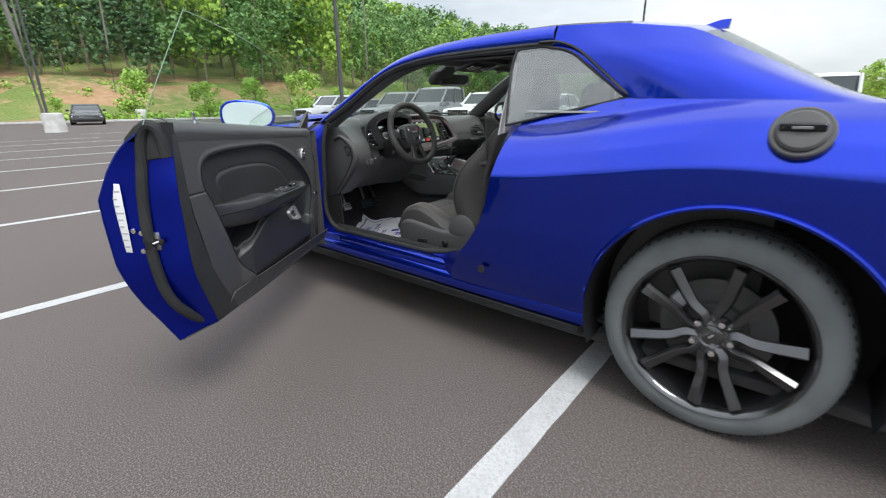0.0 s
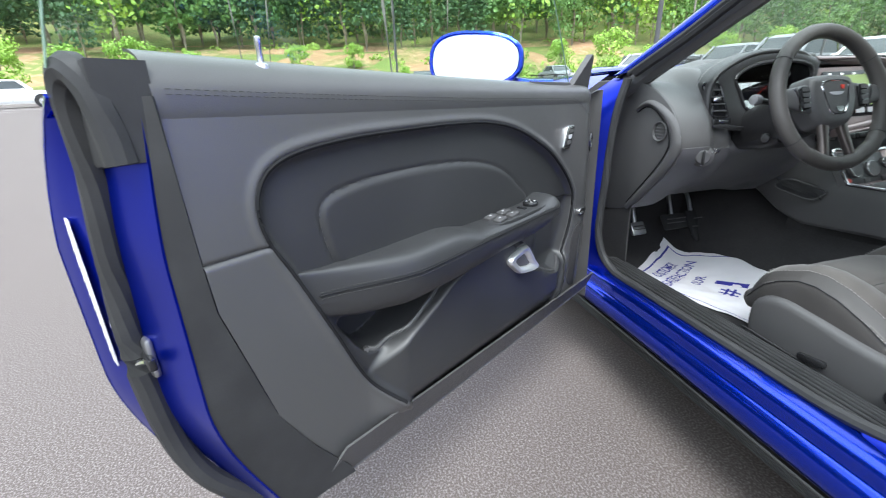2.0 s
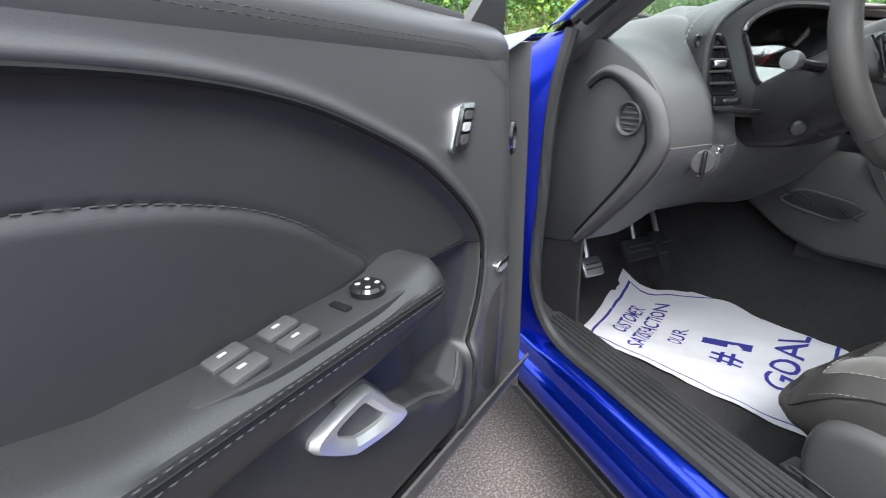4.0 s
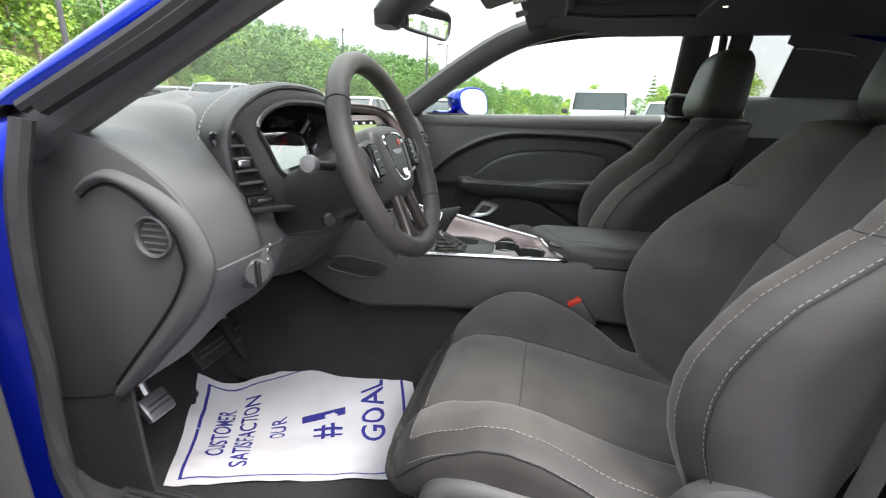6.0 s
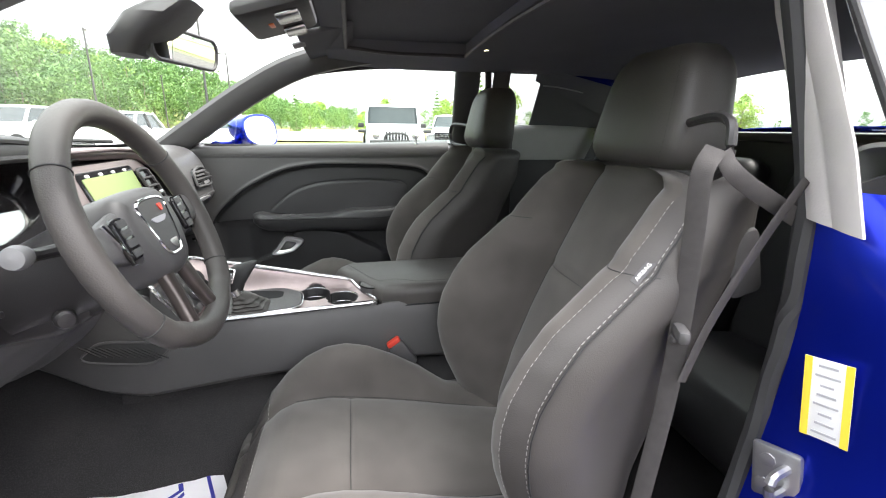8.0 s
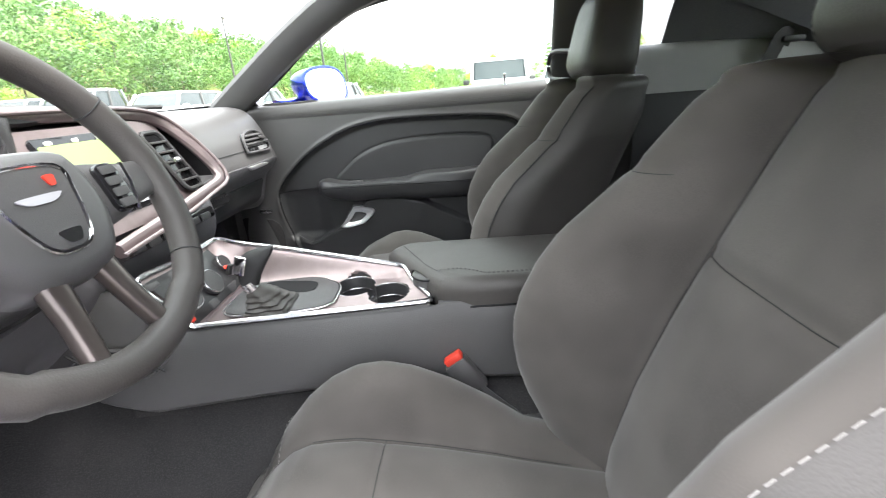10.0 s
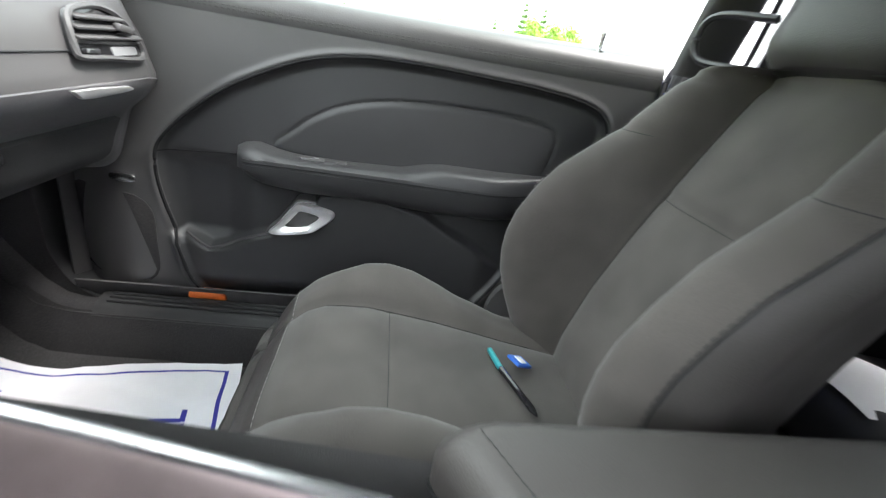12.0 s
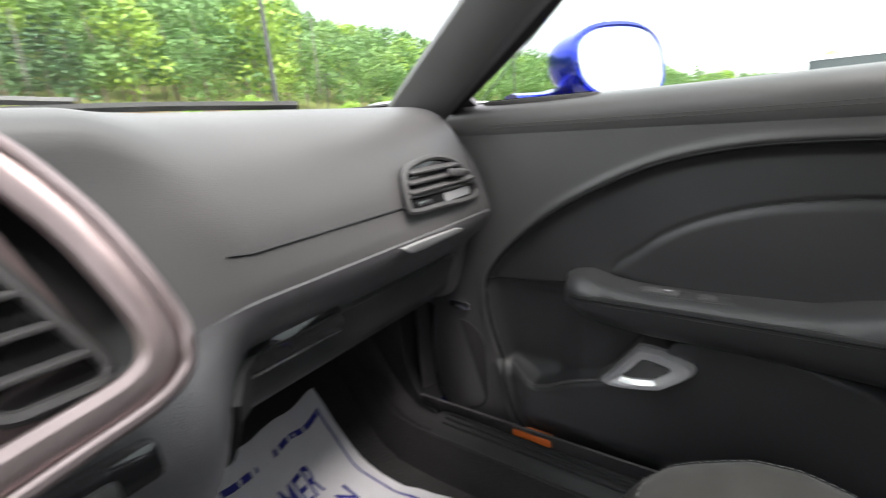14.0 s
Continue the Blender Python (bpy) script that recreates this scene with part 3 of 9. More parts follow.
def tree(name, label, h, w, mat, seed, count=2000, leaf=0.10, group="edge trees"):
    r = random.Random(seed)
    t = thing(name, label, "tree", group)
    lobes = broadleaf(r, h, w)
    part("trunk", trunk_bm(r, h, 0.02 * h, lobes), BARK, t)
    v, f = leaf_cloud(r, lobes, count, leaf, 0.6)
    part_mesh("crown", mesh_of("crown", v, f), mat, t, smooth=0)
    return t


def conifer(name, label, h, w, seed, group="edge trees"):
    r = random.Random(seed)
    t = thing(name, label, "tree", group)
    lobes = pine_lobes(r, h, w, 0.08)
    part("trunk", trunk_bm(r, h, 0.015 * h), BARK, t)
    v, f = leaf_cloud(r, lobes, 1500, 0.085, 0.4, 0.5)
    part_mesh("crown", mesh_of("crown", v, f), LEAF_MID, t, smooth=0)
    return t


def polar(az, d, z=0.0):
    return (-1.9 + d * math.sin(radians(az)), 0.4 + d * math.cos(radians(az)), z)


young = tree("young_tree", "bright green young broadleaf tree on the embankment", 5.0, 2.3, LEAF_LIGHT, 21)
young.matrix_world = pose(*polar(17.3, 57), 0, 0, 0)
for az, d, s, rz in ((34.5, 58, 1.05, 60), (29.0, 59, 0.9, 140), (38.5, 60, 0.7, 200), (10.8, 56, 0.45, 20), (-1.0, 60, 0.75, 80), (5.0, 62, 0.65, 300), (-12.0, 57, 0.85, 10),
                     (-17.0, 60, 1.1, 110), (-22.0, 57, 1.0, 230), (-27.0, 62, 1.2, 40), (24.0, 60, 0.8, 90), (45.0, 66, 0.9, 10), (50.0, 70, 1.0, 160)):
    x, y, _ = polar(az, d)
    copy_thing(young, pose(x, y, ground_z(x, y) - 0.1, 0, 0, rz) @ Matrix.Scale(s, 4))
young.location.z = ground_z(young.location.x, young.location.y) - 0.1
spruce = conifer("spruce", "young green conifer beyond the field", 5.6, 1.1, 31)
x, y, _ = polar(83.0, 70)
spruce.matrix_world = pose(x, y, 0.3)
for az, d, s in ((99.5, 62, 1.0), (102.5, 60, 1.35), (104.5, 55, 1.2)):
    x, y, _ = polar(az, d)
    copy_thing(spruce, pose(x, y, 0.3, 0, 0, az * 7) @ Matrix.Scale(s, 4))
far_tree = tree("field_tree", "light green broadleaf tree beyond the field", 5.2, 2.3, LEAF_LIGHT, 41, group="field trees")
x, y, _ = polar(93.4, 75)
far_tree.matrix_world = pose(x, y, 0.3)
for az, d, s in ((92.0, 88, 0.8), (100.5, 58, 0.8), (103.5, 52, 1.0), (106, 54, 1.0), (108, 60, 1.1), (133, 70, 1.0), (126, 80, 1.1)):
    x, y, _ = polar(az, d)
    copy_thing(far_tree, pose(x, y, 0.3, 0, 0, az * 5) @ Matrix.Scale(s, 4))

# weeds and saplings along the foot of the bank
rng = random.Random(77)
clumps = []
for _ in range(520):
    x, y = rng.uniform(-70, 45), rng.choice((rng.uniform(50.5, 55), rng.uniform(50.5, 60), rng.uniform(60, 76)))
    if noise.noise(Vector((x * 0.11, y * 0.13, 4.0))) > (-0.25 if y < 56 else 0.05):
        clumps.append(((x, y, ground_z(x, y) + 0.18), rng.uniform(0.35, 0.95)))
wv, wf = leaf_cloud(rng, clumps, 16000, 0.13, 0.4, 0.75)
tagged(part_mesh("weeds", mesh_of("weeds", wv, wf), LEAF_LIGHT, None, smooth=0), "light green weeds and saplings on the soil bank", "weeds", kind="stuff")

# ---- lamp posts, poles and their footings ----
def lamp_post(h=9.0, footing=True):
    t = thing("street_lamp", "tall dark square lamp post on the lot", "lamp post", "lamp posts")
    part("pole", tube([(0, 0, 0.4), (0, 0, h)], [0.10, 0.07], 12), POLE, t)
    part("arm", box((0.35, 0, h - 0.06), (0.7, 0.07, 0.07), 0.01), POLE, t)
    part("lamp_head", box((0.9, 0, h - 0.05), (0.65, 0.34, 0.10), 0.03), POLE, t)
    if footing:
        part("footing", lathe([(0.42, -0.05), (0.42, 0.72), (0.38, 0.76), (0.1, 0.77)], (0, 0, 0), (0, 0, 1), 28), CONCRETE, t, "white-painted concrete footing")
    return t


post = lamp_post()
x, y, _ = polar(38.6, 22)
post.matrix_world = pose(x, y, 0, 0, 0, 200)
for az, d, rz in ((64.2, 52, 20), (73.5, 40, 200), (70.2, 90, 20), (76.2, 60, 100), (42.5, 75, 10), (10.0, 44, 0)):
    x, y, _ = polar(az, d)
    copy_thing(post, pose(x, y, 0, 0, 0, rz))
footing = thing("concrete_footing", "short white concrete footing on the asphalt", "footing", "footings")
part("block", lathe([(0.43, -0.02), (0.45, 0.0), (0.40, 0.86), (0.36, 0.9), (0.05, 0.9)], (0, 0, 0), (0, 0, 1), 28), CONCRETE, footing)
footing.matrix_world = pose(3.1, 28.5, 0)
sign = thing("white_marker", "small white utility marker on the grass", "marker", "markers")
part("panel", box((0, 0, 0.5), (0.8, 0.4, 1.0), 0.05), CONCRETE, sign)
x, y, _ = polar(17.6, 53)
sign.matrix_world = pose(x, y, ground_z(x, y))
x, y, _ = polar(-8.0, 56)
copy_thing(sign, pose(x, y, ground_z(x, y)))
for az, d, h, lean in ((9.6, 31, 9.5, -4), (-4.2, 62, 12, 5), (41.9, 64, 14, 0), (15.9, 66, 12, 2), (9.8, 66, 12, 0), (-7.0, 66, 10, -3)):
    x, y, _ = polar(az, d)
    u = thing("utility_pole", "weathered grey pole against the woods", "pole", "utility poles")
    part("shaft", tube([(0, 0, -0.3), (0.02, 0, h * 0.5), (0, 0, h)], [0.11, 0.10, 0.08], 9), WOODPOLE, u)
    u.matrix_world = pose(x, y, ground_z(x, y), 0, lean, 0)

# ---- the blue coupe: outside ----
# y runs forward from the rear axle, x to the passenger side
AXLE_F, WHEEL_R, ARCH_R, WHEEL_Z = 2.946, 0.362, 0.420, 0.365
PROFILE = [(0.13, 0.80), (0.22, 0.842), (0.29, 0.870), (0.34, 0.893), (0.45, 0.930), (0.60, 0.953), (0.74, 0.960), (0.808, 0.960), (0.822, 0.950), (0.88, 0.914), (0.93, 0.866),
           (0.965, 0.805), (0.985, 0.765), (1.045, 0.705), (1.12, 0.670), (1.30, 0.60)]
PLAN = [(-1.15, 0.86), (-0.95, 0.94), (-0.6, 0.99), (0, 1.0), (0.9, 1.0), (1.6, 0.99), (2.2, 0.985), (3.0, 0.99), (3.45, 0.97), (3.75, 0.90), (3.92, 0.80)]


def side_x(y, z):
    """Half width of the body at a station and a height."""
    lift = 0.09 * smoothstep(0.85, 0.0, y)
    zz = z - lift * smoothstep(0.45, 0.85, z)
    return interp(y, PLAN) * (interp(zz - 0.006, PROFILE) + 2 * interp(zz, PROFILE) + interp(zz + 0.006, PROFILE)) / 4


def door_rear(z):
    return 0.945 + 0.10 * smoothstep(0.62, 0.24, z) + 0.02 * smoothstep(0.8, 1.0, z)


def body_rear(z):
    """Rear edge of the door opening in the body side."""
    return interp(z, [(0.20, 1.10), (0.35, 1.06), (0.45, 0.99), (0.525, 0.930), (0.60, 0.876), (0.68, 0.843), (0.80, 0.816), (0.99, 0.806)])


RAIL = [(2.14, 0.765, 0.975), (1.985, 0.722, 1.076), (1.795, 0.672, 1.195), (1.615, 0.634, 1.284), (1.403, 0.612, 1.333), (1.174, 0.604, 1.353), (0.968, 0.602, 1.360), (0.75, 0.602, 1.360), (0.494, 0.604, 1.344),
        (0.254, 0.600, 1.305), (0.05, 0.602, 1.205), (-0.147, 0.612, 1.105), (-0.30, 0.625, 1.055)]
HEAD = [(2.04, 0.760, 0.985), (1.887, 0.722, 1.075), (1.743, 0.681, 1.173), (1.598, 0.654, 1.237), (1.381, 0.641, 1.269), (1.15, 0.637, 1.278), (0.95, 0.637, 1.280), (0.741, 0.635, 1.280), (0.585, 0.664, 1.214), (0.409, 0.712, 1.085)]


def along(table, y):
    """(x, z) of an edge curve at y."""
    t = [(q[0], q) for q in sorted(table)]
    return interp(y, [(a, q[1]) for a, q in t]), interp(y, [(a, q[2]) for a, q in t])


def belt_z(y):
    """Top edge of the lower body."""
    return interp(y, [(-1.15, 1.00), (-0.6, 1.045), (-0.25, 1.06), (0.0, 1.075), (0.409, 1.085), (0.87, 0.987), (2.1, 0.985), (2.5, 0.965), (3.3, 0.90), (3.9, 0.80)])


car = thing("blue_coupe", "glossy blue two-door coupe with its driver's door open", "car")


def quarter_panel(s):
    bm = bmesh.new()

    def col(y, zb, zt, k=56):
        return [Vector((s * side_x(y, zb + (zt - zb) * j / k), y, zb + (zt - zb) * j / k)) for j in range(k + 1)]
    # behind the arch, over it, and ahead of it up to the door
    grid_faces(bm, [col(-1.12 + (1.12 - ARCH_R) * i / 10, 0.24, belt_z(-1.12 + (1.12 - ARCH_R) * i / 10)) for i in range(11)])
    over = []
    for i in range(41):
        a = math.pi * i / 40
        y = -ARCH_R * math.cos(a)
        over.append(col(y, WHEEL_Z + ARCH_R * math.sin(a) * 0.999, belt_z(y)))
    grid_faces(bm, over)
    for i0, z0, z1 in ((0, 0.262, WHEEL_Z),):
        grid_faces(bm, [[Vector((s * side_x(ARCH_R, z), ARCH_R, z)) if i == 0 else Vector((s * side_x(ARCH_R + (body_rear(z) - ARCH_R - 0.006) * i / 12, z), ARCH_R + (body_rear(z) - ARCH_R - 0.006) * i / 12, z))
                         for i in range(13)] for z in [z0 + (z1 - z0) * j / 8 for j in range(9)]])
    rows = []
    for j in range(73):
        v = j / 72
        row = []
        for i in range(15):
            u = i / 14
            zt = 0.3 + 0.7
            yr = body_rear(WHEEL_Z + (0.985 - WHEEL_Z) * v) - 0.006
            y = ARCH_R + (yr - ARCH_R) * u
            z = WHEEL_Z + (belt_z(y) - WHEEL_Z) * v
            row.append(Vector((s * side_x(y, z), y, z)))
        rows.append(row)
    grid_faces(bm, rows)
    bmesh.ops.remove_doubles(bm, verts=bm.verts, dist=0.0008)
    # sail panel behind the quarter window
    rows = []
    for i in range(25):
        u = i / 24
        yt = 0.741 - 1.03 * u
        yb = 0.409 - 0.72 * u
        xt, zt = along(RAIL, yt)
        xb, zb = side_x(yb, belt_z(yb)), belt_z(yb)
        x0, z0 = along(HEAD, 0.741)
        row = []
        for j in range(11):
            v = j / 10
            y = yb + (yt - yb) * v
            bulge = 0.025 * math.sin(math.pi * v) * smoothstep(0, 0.3, u)
            x = xb + (xt - xb) * v + bulge
            z = zb + (zt - zb) * v
            p = Vector((x, y, z))
            # the front edge follows the curve of the quarter window
            yh = 0.409 + (0.741 - 0.409) * min(1, v / 0.8)
            xh, zh = along(HEAD, yh)
            if v > 0.8:
                k = (v - 0.8) / 0.2
                xr, zr = along(RAIL, 0.741)
                xh, zh = xh + (xr - xh) * k, zh + (zr - zh) * k
            y0 = 0.409 + (0.741 - 0.409) * v
            xt0, zt0 = along(RAIL, 0.741)
            xb0, zb0 = side_x(0.409, belt_z(0.409)), belt_z(0.409)
            p = p + (Vector((xh + 0.004, yh, zh)) - Vector((xb0 + (xt0 - xb0) * v, y0, zb0 + (zt0 - zb0) * v))) * (1 - u) ** 3
            row.append(Vector((s * p.x, p.y, p.z)))
        rows.append(row)
    grid_faces(bm, rows)
    seam = [v for v in bm.verts if v.co.y < 0.45 and v.co.z > 1.0]
    bmesh.ops.remove_doubles(bm, verts=seam, dist=0.004)
    return bm


def fender(s):
    bm = bmesh.new()

    def col(y, zb, zt, k=12):
        return [Vector((s * side_x(y, zb + (zt - zb) * j / k), y, zb + (zt - zb) * j / k)) for j in range(k + 1)]
    a0, a1 = AXLE_F - ARCH_R, AXLE_F + ARCH_R
    grid_faces(bm, [col(2.165 + (a0 - 2.165) * i / 8, 0.262, belt_z(2.165 + (a0 - 2.165) * i / 8)) for i in range(9)])
    over = []
    for i in range(31):
        a = math.pi * i / 30
        y = AXLE_F - ARCH_R * math.cos(a)
        over.append(col(y, WHEEL_Z + ARCH_R * math.sin(a) * 0.999, belt_z(y)))
    grid_faces(bm, over)
    grid_faces(bm, [col(a1 + (3.9 - a1) * i / 8, 0.24, belt_z(a1 + (3.9 - a1) * i / 8)) for i in range(9)])
    bmesh.ops.remove_doubles(bm, verts=bm.verts, dist=0.0008)
    return bm


def solid(bm, t):
    bmesh.ops.recalc_face_normals(bm, faces=bm.faces)
    bmesh.ops.solidify(bm, geom=bm.faces[:], thickness=t)
    return bm


def rocker(s):
    """Painted sill below the door with its step."""
    prof = [(0.842, 0.240), (0.868, 0.250), (0.880, 0.275), (0.876, 0.305), (0.866, 0.318), (0.860, 0.324), (0.858, 0.346), (0.850, 0.358), (0.830, 0.365), (0.788, 0.367)]
    return sheet(lambda u, v: (s * cr_at(prof, v)[0] * interp(0.42 + 1.9 * u, PLAN), 0.42 + 1.9 * u, cr_at(prof, v)[1]), 24, 30)


def cr_at(pts, v):
    p = cr([(a, b, 0) for a, b in pts], 6)
    x = v * (len(p) - 1)
    i = min(int(x), len(p) - 2)
    return p[i].lerp(p[i + 1], x - i)


for s, side in ((-1, "left"), (1, "right")):
    part("quarter_panel", quarter_panel(s), BLUE, car)
    part("front_fender", fender(s), BLUE, car)
    part("rocker_panel", solid(rocker(s), 0.003), BLUE, car)
    # black lower sill strip with fine ribs
    bm = sheet(lambda u, v: (s * (0.862 + 0.016 * v + 0.005 * abs(math.sin(4 * math.pi * v))) * interp(0.45 + 1.9 * u, PLAN), 0.45 + 1.9 * u, 0.205 + 0.046 * v), 10, 24, 0.004)
    part("sill_strip", bm, RUBBER, car, "ribbed black sill strip")
    # roof rail: A-pillar and roof edge, blue outside
    bm = bmesh.new()
    rail = cr([(s * q[1], q[0], q[2]) for q in RAIL[:9]], 5)
    head = cr([(s * q[1], q[0], q[2]) for q in HEAD[:8]], 6)

    def even(pts, k):
        d = [0]
        for a, b in zip(pts, pts[1:]):
            d.append(d[-1] + (b - a).length)
        out = []
        for i in range(k + 1):
            x = d[-1] * i / k
            j = max(q for q in range(len(d)) if d[q] <= x + 1e-9)
            j = min(j, len(pts) - 2)
            out.append(pts[j].lerp(pts[j + 1], (x - d[j]) / max(1e-9, d[j + 1] - d[j])))
        return out
    ra = even([p for p in rail if p.y >= 0.735], 40)
    he = even([p for p in head if p.y >= 0.735], 40)
    grid_faces(bm, [[a.lerp(b, v) + Vector((s * 0.014 * math.sin(math.pi * min(1, v * 1.15)), 0, 0.004 * math.sin(math.pi * v))) for v in [k / 8 * 0.80 for k in range(9)]] for a, b in zip(ra, he)])
    part("roof_rail", solid(bm, 0.003), BLUE, car)
    # black drip moulding and door seal round the window opening
    part("drip_moulding", tube([a.lerp(b, 0.84) + Vector((s * 0.006, 0, 0)) for a, b in zip(ra, he)], 0.009, 8), RUBBER, car)
    part("window_seal", tube([a.lerp(b, 0.98) + Vector((-s * 0.004, 0, 0)) for a, b in zip(ra, he)], 0.013, 8), RUBBER, car)
    # quarter window: frosted pane, black surround
    qp = [(0.868, 0.985), (0.900, 1.276), (0.741, 1.276), (0.650, 1.250), (0.585, 1.206), (0.50, 1.145), (0.418, 1.085)]

    def on_side(y, z, out=0.0):
        return Vector((s * (0.765 - 0.42 * (z - 0.985) - 0.05 * smoothstep(0.87, 0.40, y) * smoothstep(1.2, 0.98, z) + out), y, z))
    outline = [p for p in cr([(a, b, 0) for a, b in qp], 6, closed=False)]
    part("quarter_window", slab([(p.x, p.y) for p in outline], lambda a, b, h: on_side(a, b, h), -0.004, 0.001), FROST, car, "misty grey rear quarter window").visible_shadow = False
    part("quarter_window_seal", tube([on_side(p.x, p.y, 0.003) for p in outline], 0.005, 8, closed=True), RUBBER, car)
    part("quarter_trim", tube([on_side(p.x, p.y, 0.012) for p in cr([(0.80, 1.300, 0), (0.72, 1.296, 0), (0.63, 1.262, 0), (0.53, 1.190, 0), (0.405, 1.090, 0)], 6)], 0.006, 6), GLOSS, car)
    # wheel housings
    for cy in (0.0, AXLE_F):
        bm = bmesh.new()
        rows = []
        for x in (0.93, 0.8, 0.62):
            rows.append([Vector((s * x, cy - (ARCH_R - 0.004) * math.cos(radians(-20 + 220 * k / 30)), WHEEL_Z + (ARCH_R - 0.004) * math.sin(radians(-20 + 220 * k / 30)))) for k in range(31)])
        vs = grid_faces(bm, rows)
        bm.faces.new(vs[-1])
        part("wheel_housing", bm, MATT_BLACK, car, "black wheel-arch liner")
        bm = bmesh.new()
        tube([(s * (side_x(cy - (ARCH_R + 0.004) * math.cos(radians(4 + 172 * k / 40)), WHEEL_Z + (ARCH_R + 0.004) * math.sin(radians(4 + 172 * k / 40))) + 0.002),
               cy - (ARCH_R + 0.004) * math.cos(radians(4 + 172 * k / 40)), WHEEL_Z + (ARCH_R + 0.004) * math.sin(radians(4 + 172 * k / 40))) for k in range(41)], 0.009, 8, bm=bm)
        part("arch_lip", bm, BLUE, car)


def roof_row(y, k=24):
    x, z = along(RAIL, y)
    crown = 0.052 * smoothstep(-0.45, 0.3, y)
    return [Vector((x * (2 * i / k - 1), y + 0.0, z + crown * (1 - (2 * i / k - 1) ** 2))) for i in range(k + 1)]


bm = bmesh.new()
grid_faces(bm, [roof_row(1.43 - (1.43 - 0.22) * j / 22) for j in range(23)])
part("roof", solid(bm, 0.004), BLUE, car)
bm = bmesh.new()
grid_faces(bm, [roof_row(0.22 - 0.54 * j / 12) for j in range(13)])
part("rear_window", solid(bm, 0.004), GREEN_GLASS, car, "sloping rear window glass").visible_shadow = False


def deck_row(y, z0, k=20):
    xw = side_x(y, belt_z(y)) + 0.003
    return [Vector((xw * (2 * i / k - 1), y, belt_z(y) + z0 * (1 - (2 * i / k - 1) ** 4))) for i in range(k + 1)]


bm = bmesh.new()
grid_faces(bm, [deck_row(-0.30 - 0.82 * j / 12, 0.02) for j in range(13)])
part("boot_lid", solid(bm, 0.004), BLUE, car)
bm = bmesh.new()
grid_faces(bm, [deck_row(2.43 + 1.47 * j / 16, 0.045 * math.sin(math.pi * min(1, 0.25 + 0.6 * j / 16))) for j in range(17)])
part("bonnet", solid(bm, 0.004), BLUE, car)
part("bonnet_scoop", box((0, 3.0, 0.985), (0.42, 0.5, 0.05), 0.02, taper=(0.8, 0.8)), BLUE, car)
# nose and tail
for y, sgn, nm in ((3.9, 1, "front_bumper"), (-1.12, -1, "rear_bumper")):
    bm = bmesh.new()
    rows = []
    for j in range(11):
        z = 0.22 + (belt_z(y) - 0.22) * j / 10
        w = side_x(y, z)
        rows.append([Vector((w * (2 * i / 20 - 1), y + sgn * 0.09 * (1 - (2 * i / 20 - 1) ** 2) * (0.6 + 0.4 * math.sin(math.pi * j / 10)), z)) for i in range(21)])
    grid_faces(bm, rows)
    part(nm, solid(bm, 0.004), BLUE, car)
part("front_grille", box((0, 3.985, 0.66), (1.25, 0.03, 0.13), 0.012), GLOSS, car)
for x in (-0.55, -0.36, 0.36, 0.55):
    part("headlight", lathe([(0.07, 0), (0.075, 0.02), (0.06, 0.03), (0.01, 0.034)], (x, 3.965, 0.665), (0, 1, 0), 20), CHROME, car)
for x in (-0.5, 0.5):
    part("tail_light", box((x, -1.21, 0.80), (0.62, 0.05, 0.12), 0.02), RED, car)
part("antenna_fin", loft([[Vector((sx * w, y, z)) for sx, y, z in ((-1, yb, z0), (1, yb, z0), (1, ya, z0), (-1, ya, z0))] for w, yb, ya, z0 in ((0.018, 0.25, 0.40, 1.368), (0.011, 0.245, 0.34, 1.388), (0.005, 0.243, 0.28, 1.404))]), BLUE, car)
part("underbody", box((0, 1.4, 0.205), (1.66, 4.9, 0.05), 0.02), CARPET, car)
part("firewall", box((0, 2.48, 0.58), (1.56, 0.02, 0.78), 0.006), CARPET, car)

# windscreen and its black band
def windscreen(u, v, lift=0.0):
    yl = 2.14 - (2.14 - 1.45) * v
    x, z = along(RAIL, yl)
    q = 2 * u - 1
    bow = 0.30 * (1 - v) + 0.06 * v
    return Vector((x * q * 0.985, yl + bow * (1 - q * q), z + (-0.02 * (1 - v) + 0.05 * v) * (1 - q * q) + lift))


part("windscreen", sheet(lambda u, v: windscreen(u, v), 24, 14, 0.004), GLASS, car, "clear laminated windscreen").visible_shadow = False
part("windscreen_band", sheet(lambda u, v: windscreen(u, 0.0 + 0.07 * v, -0.006), 24, 2, 0.002), RUBBER, car)
part("windscreen_header", sheet(lambda u, v: windscreen(u, 0.93 + 0.1 * v, -0.006), 24, 2, 0.002), RUBBER, car)
part("cowl", sheet(lambda u, v: (1.44 * (u - 0.5), 2.16 + 0.30 * (1 - (2 * u - 1) ** 2) + 0.10 * v, 0.955 - 0.012 * v), 20, 3, 0.01), PLASTIC, car)
for x0, x1 in ((-0.62, 0.02), (0.0, 0.60)):
    part("wiper", tube([(x0, 2.22 + 0.2 * (1 - (x0 / 0.7) ** 2), 0.972), ((x0 + x1) / 2, 2.47, 0.985), (x1, 2.22 + 0.24 * (1 - (x1 / 0.7) ** 2), 0.975)], 0.008, 6), RUBBER, car)

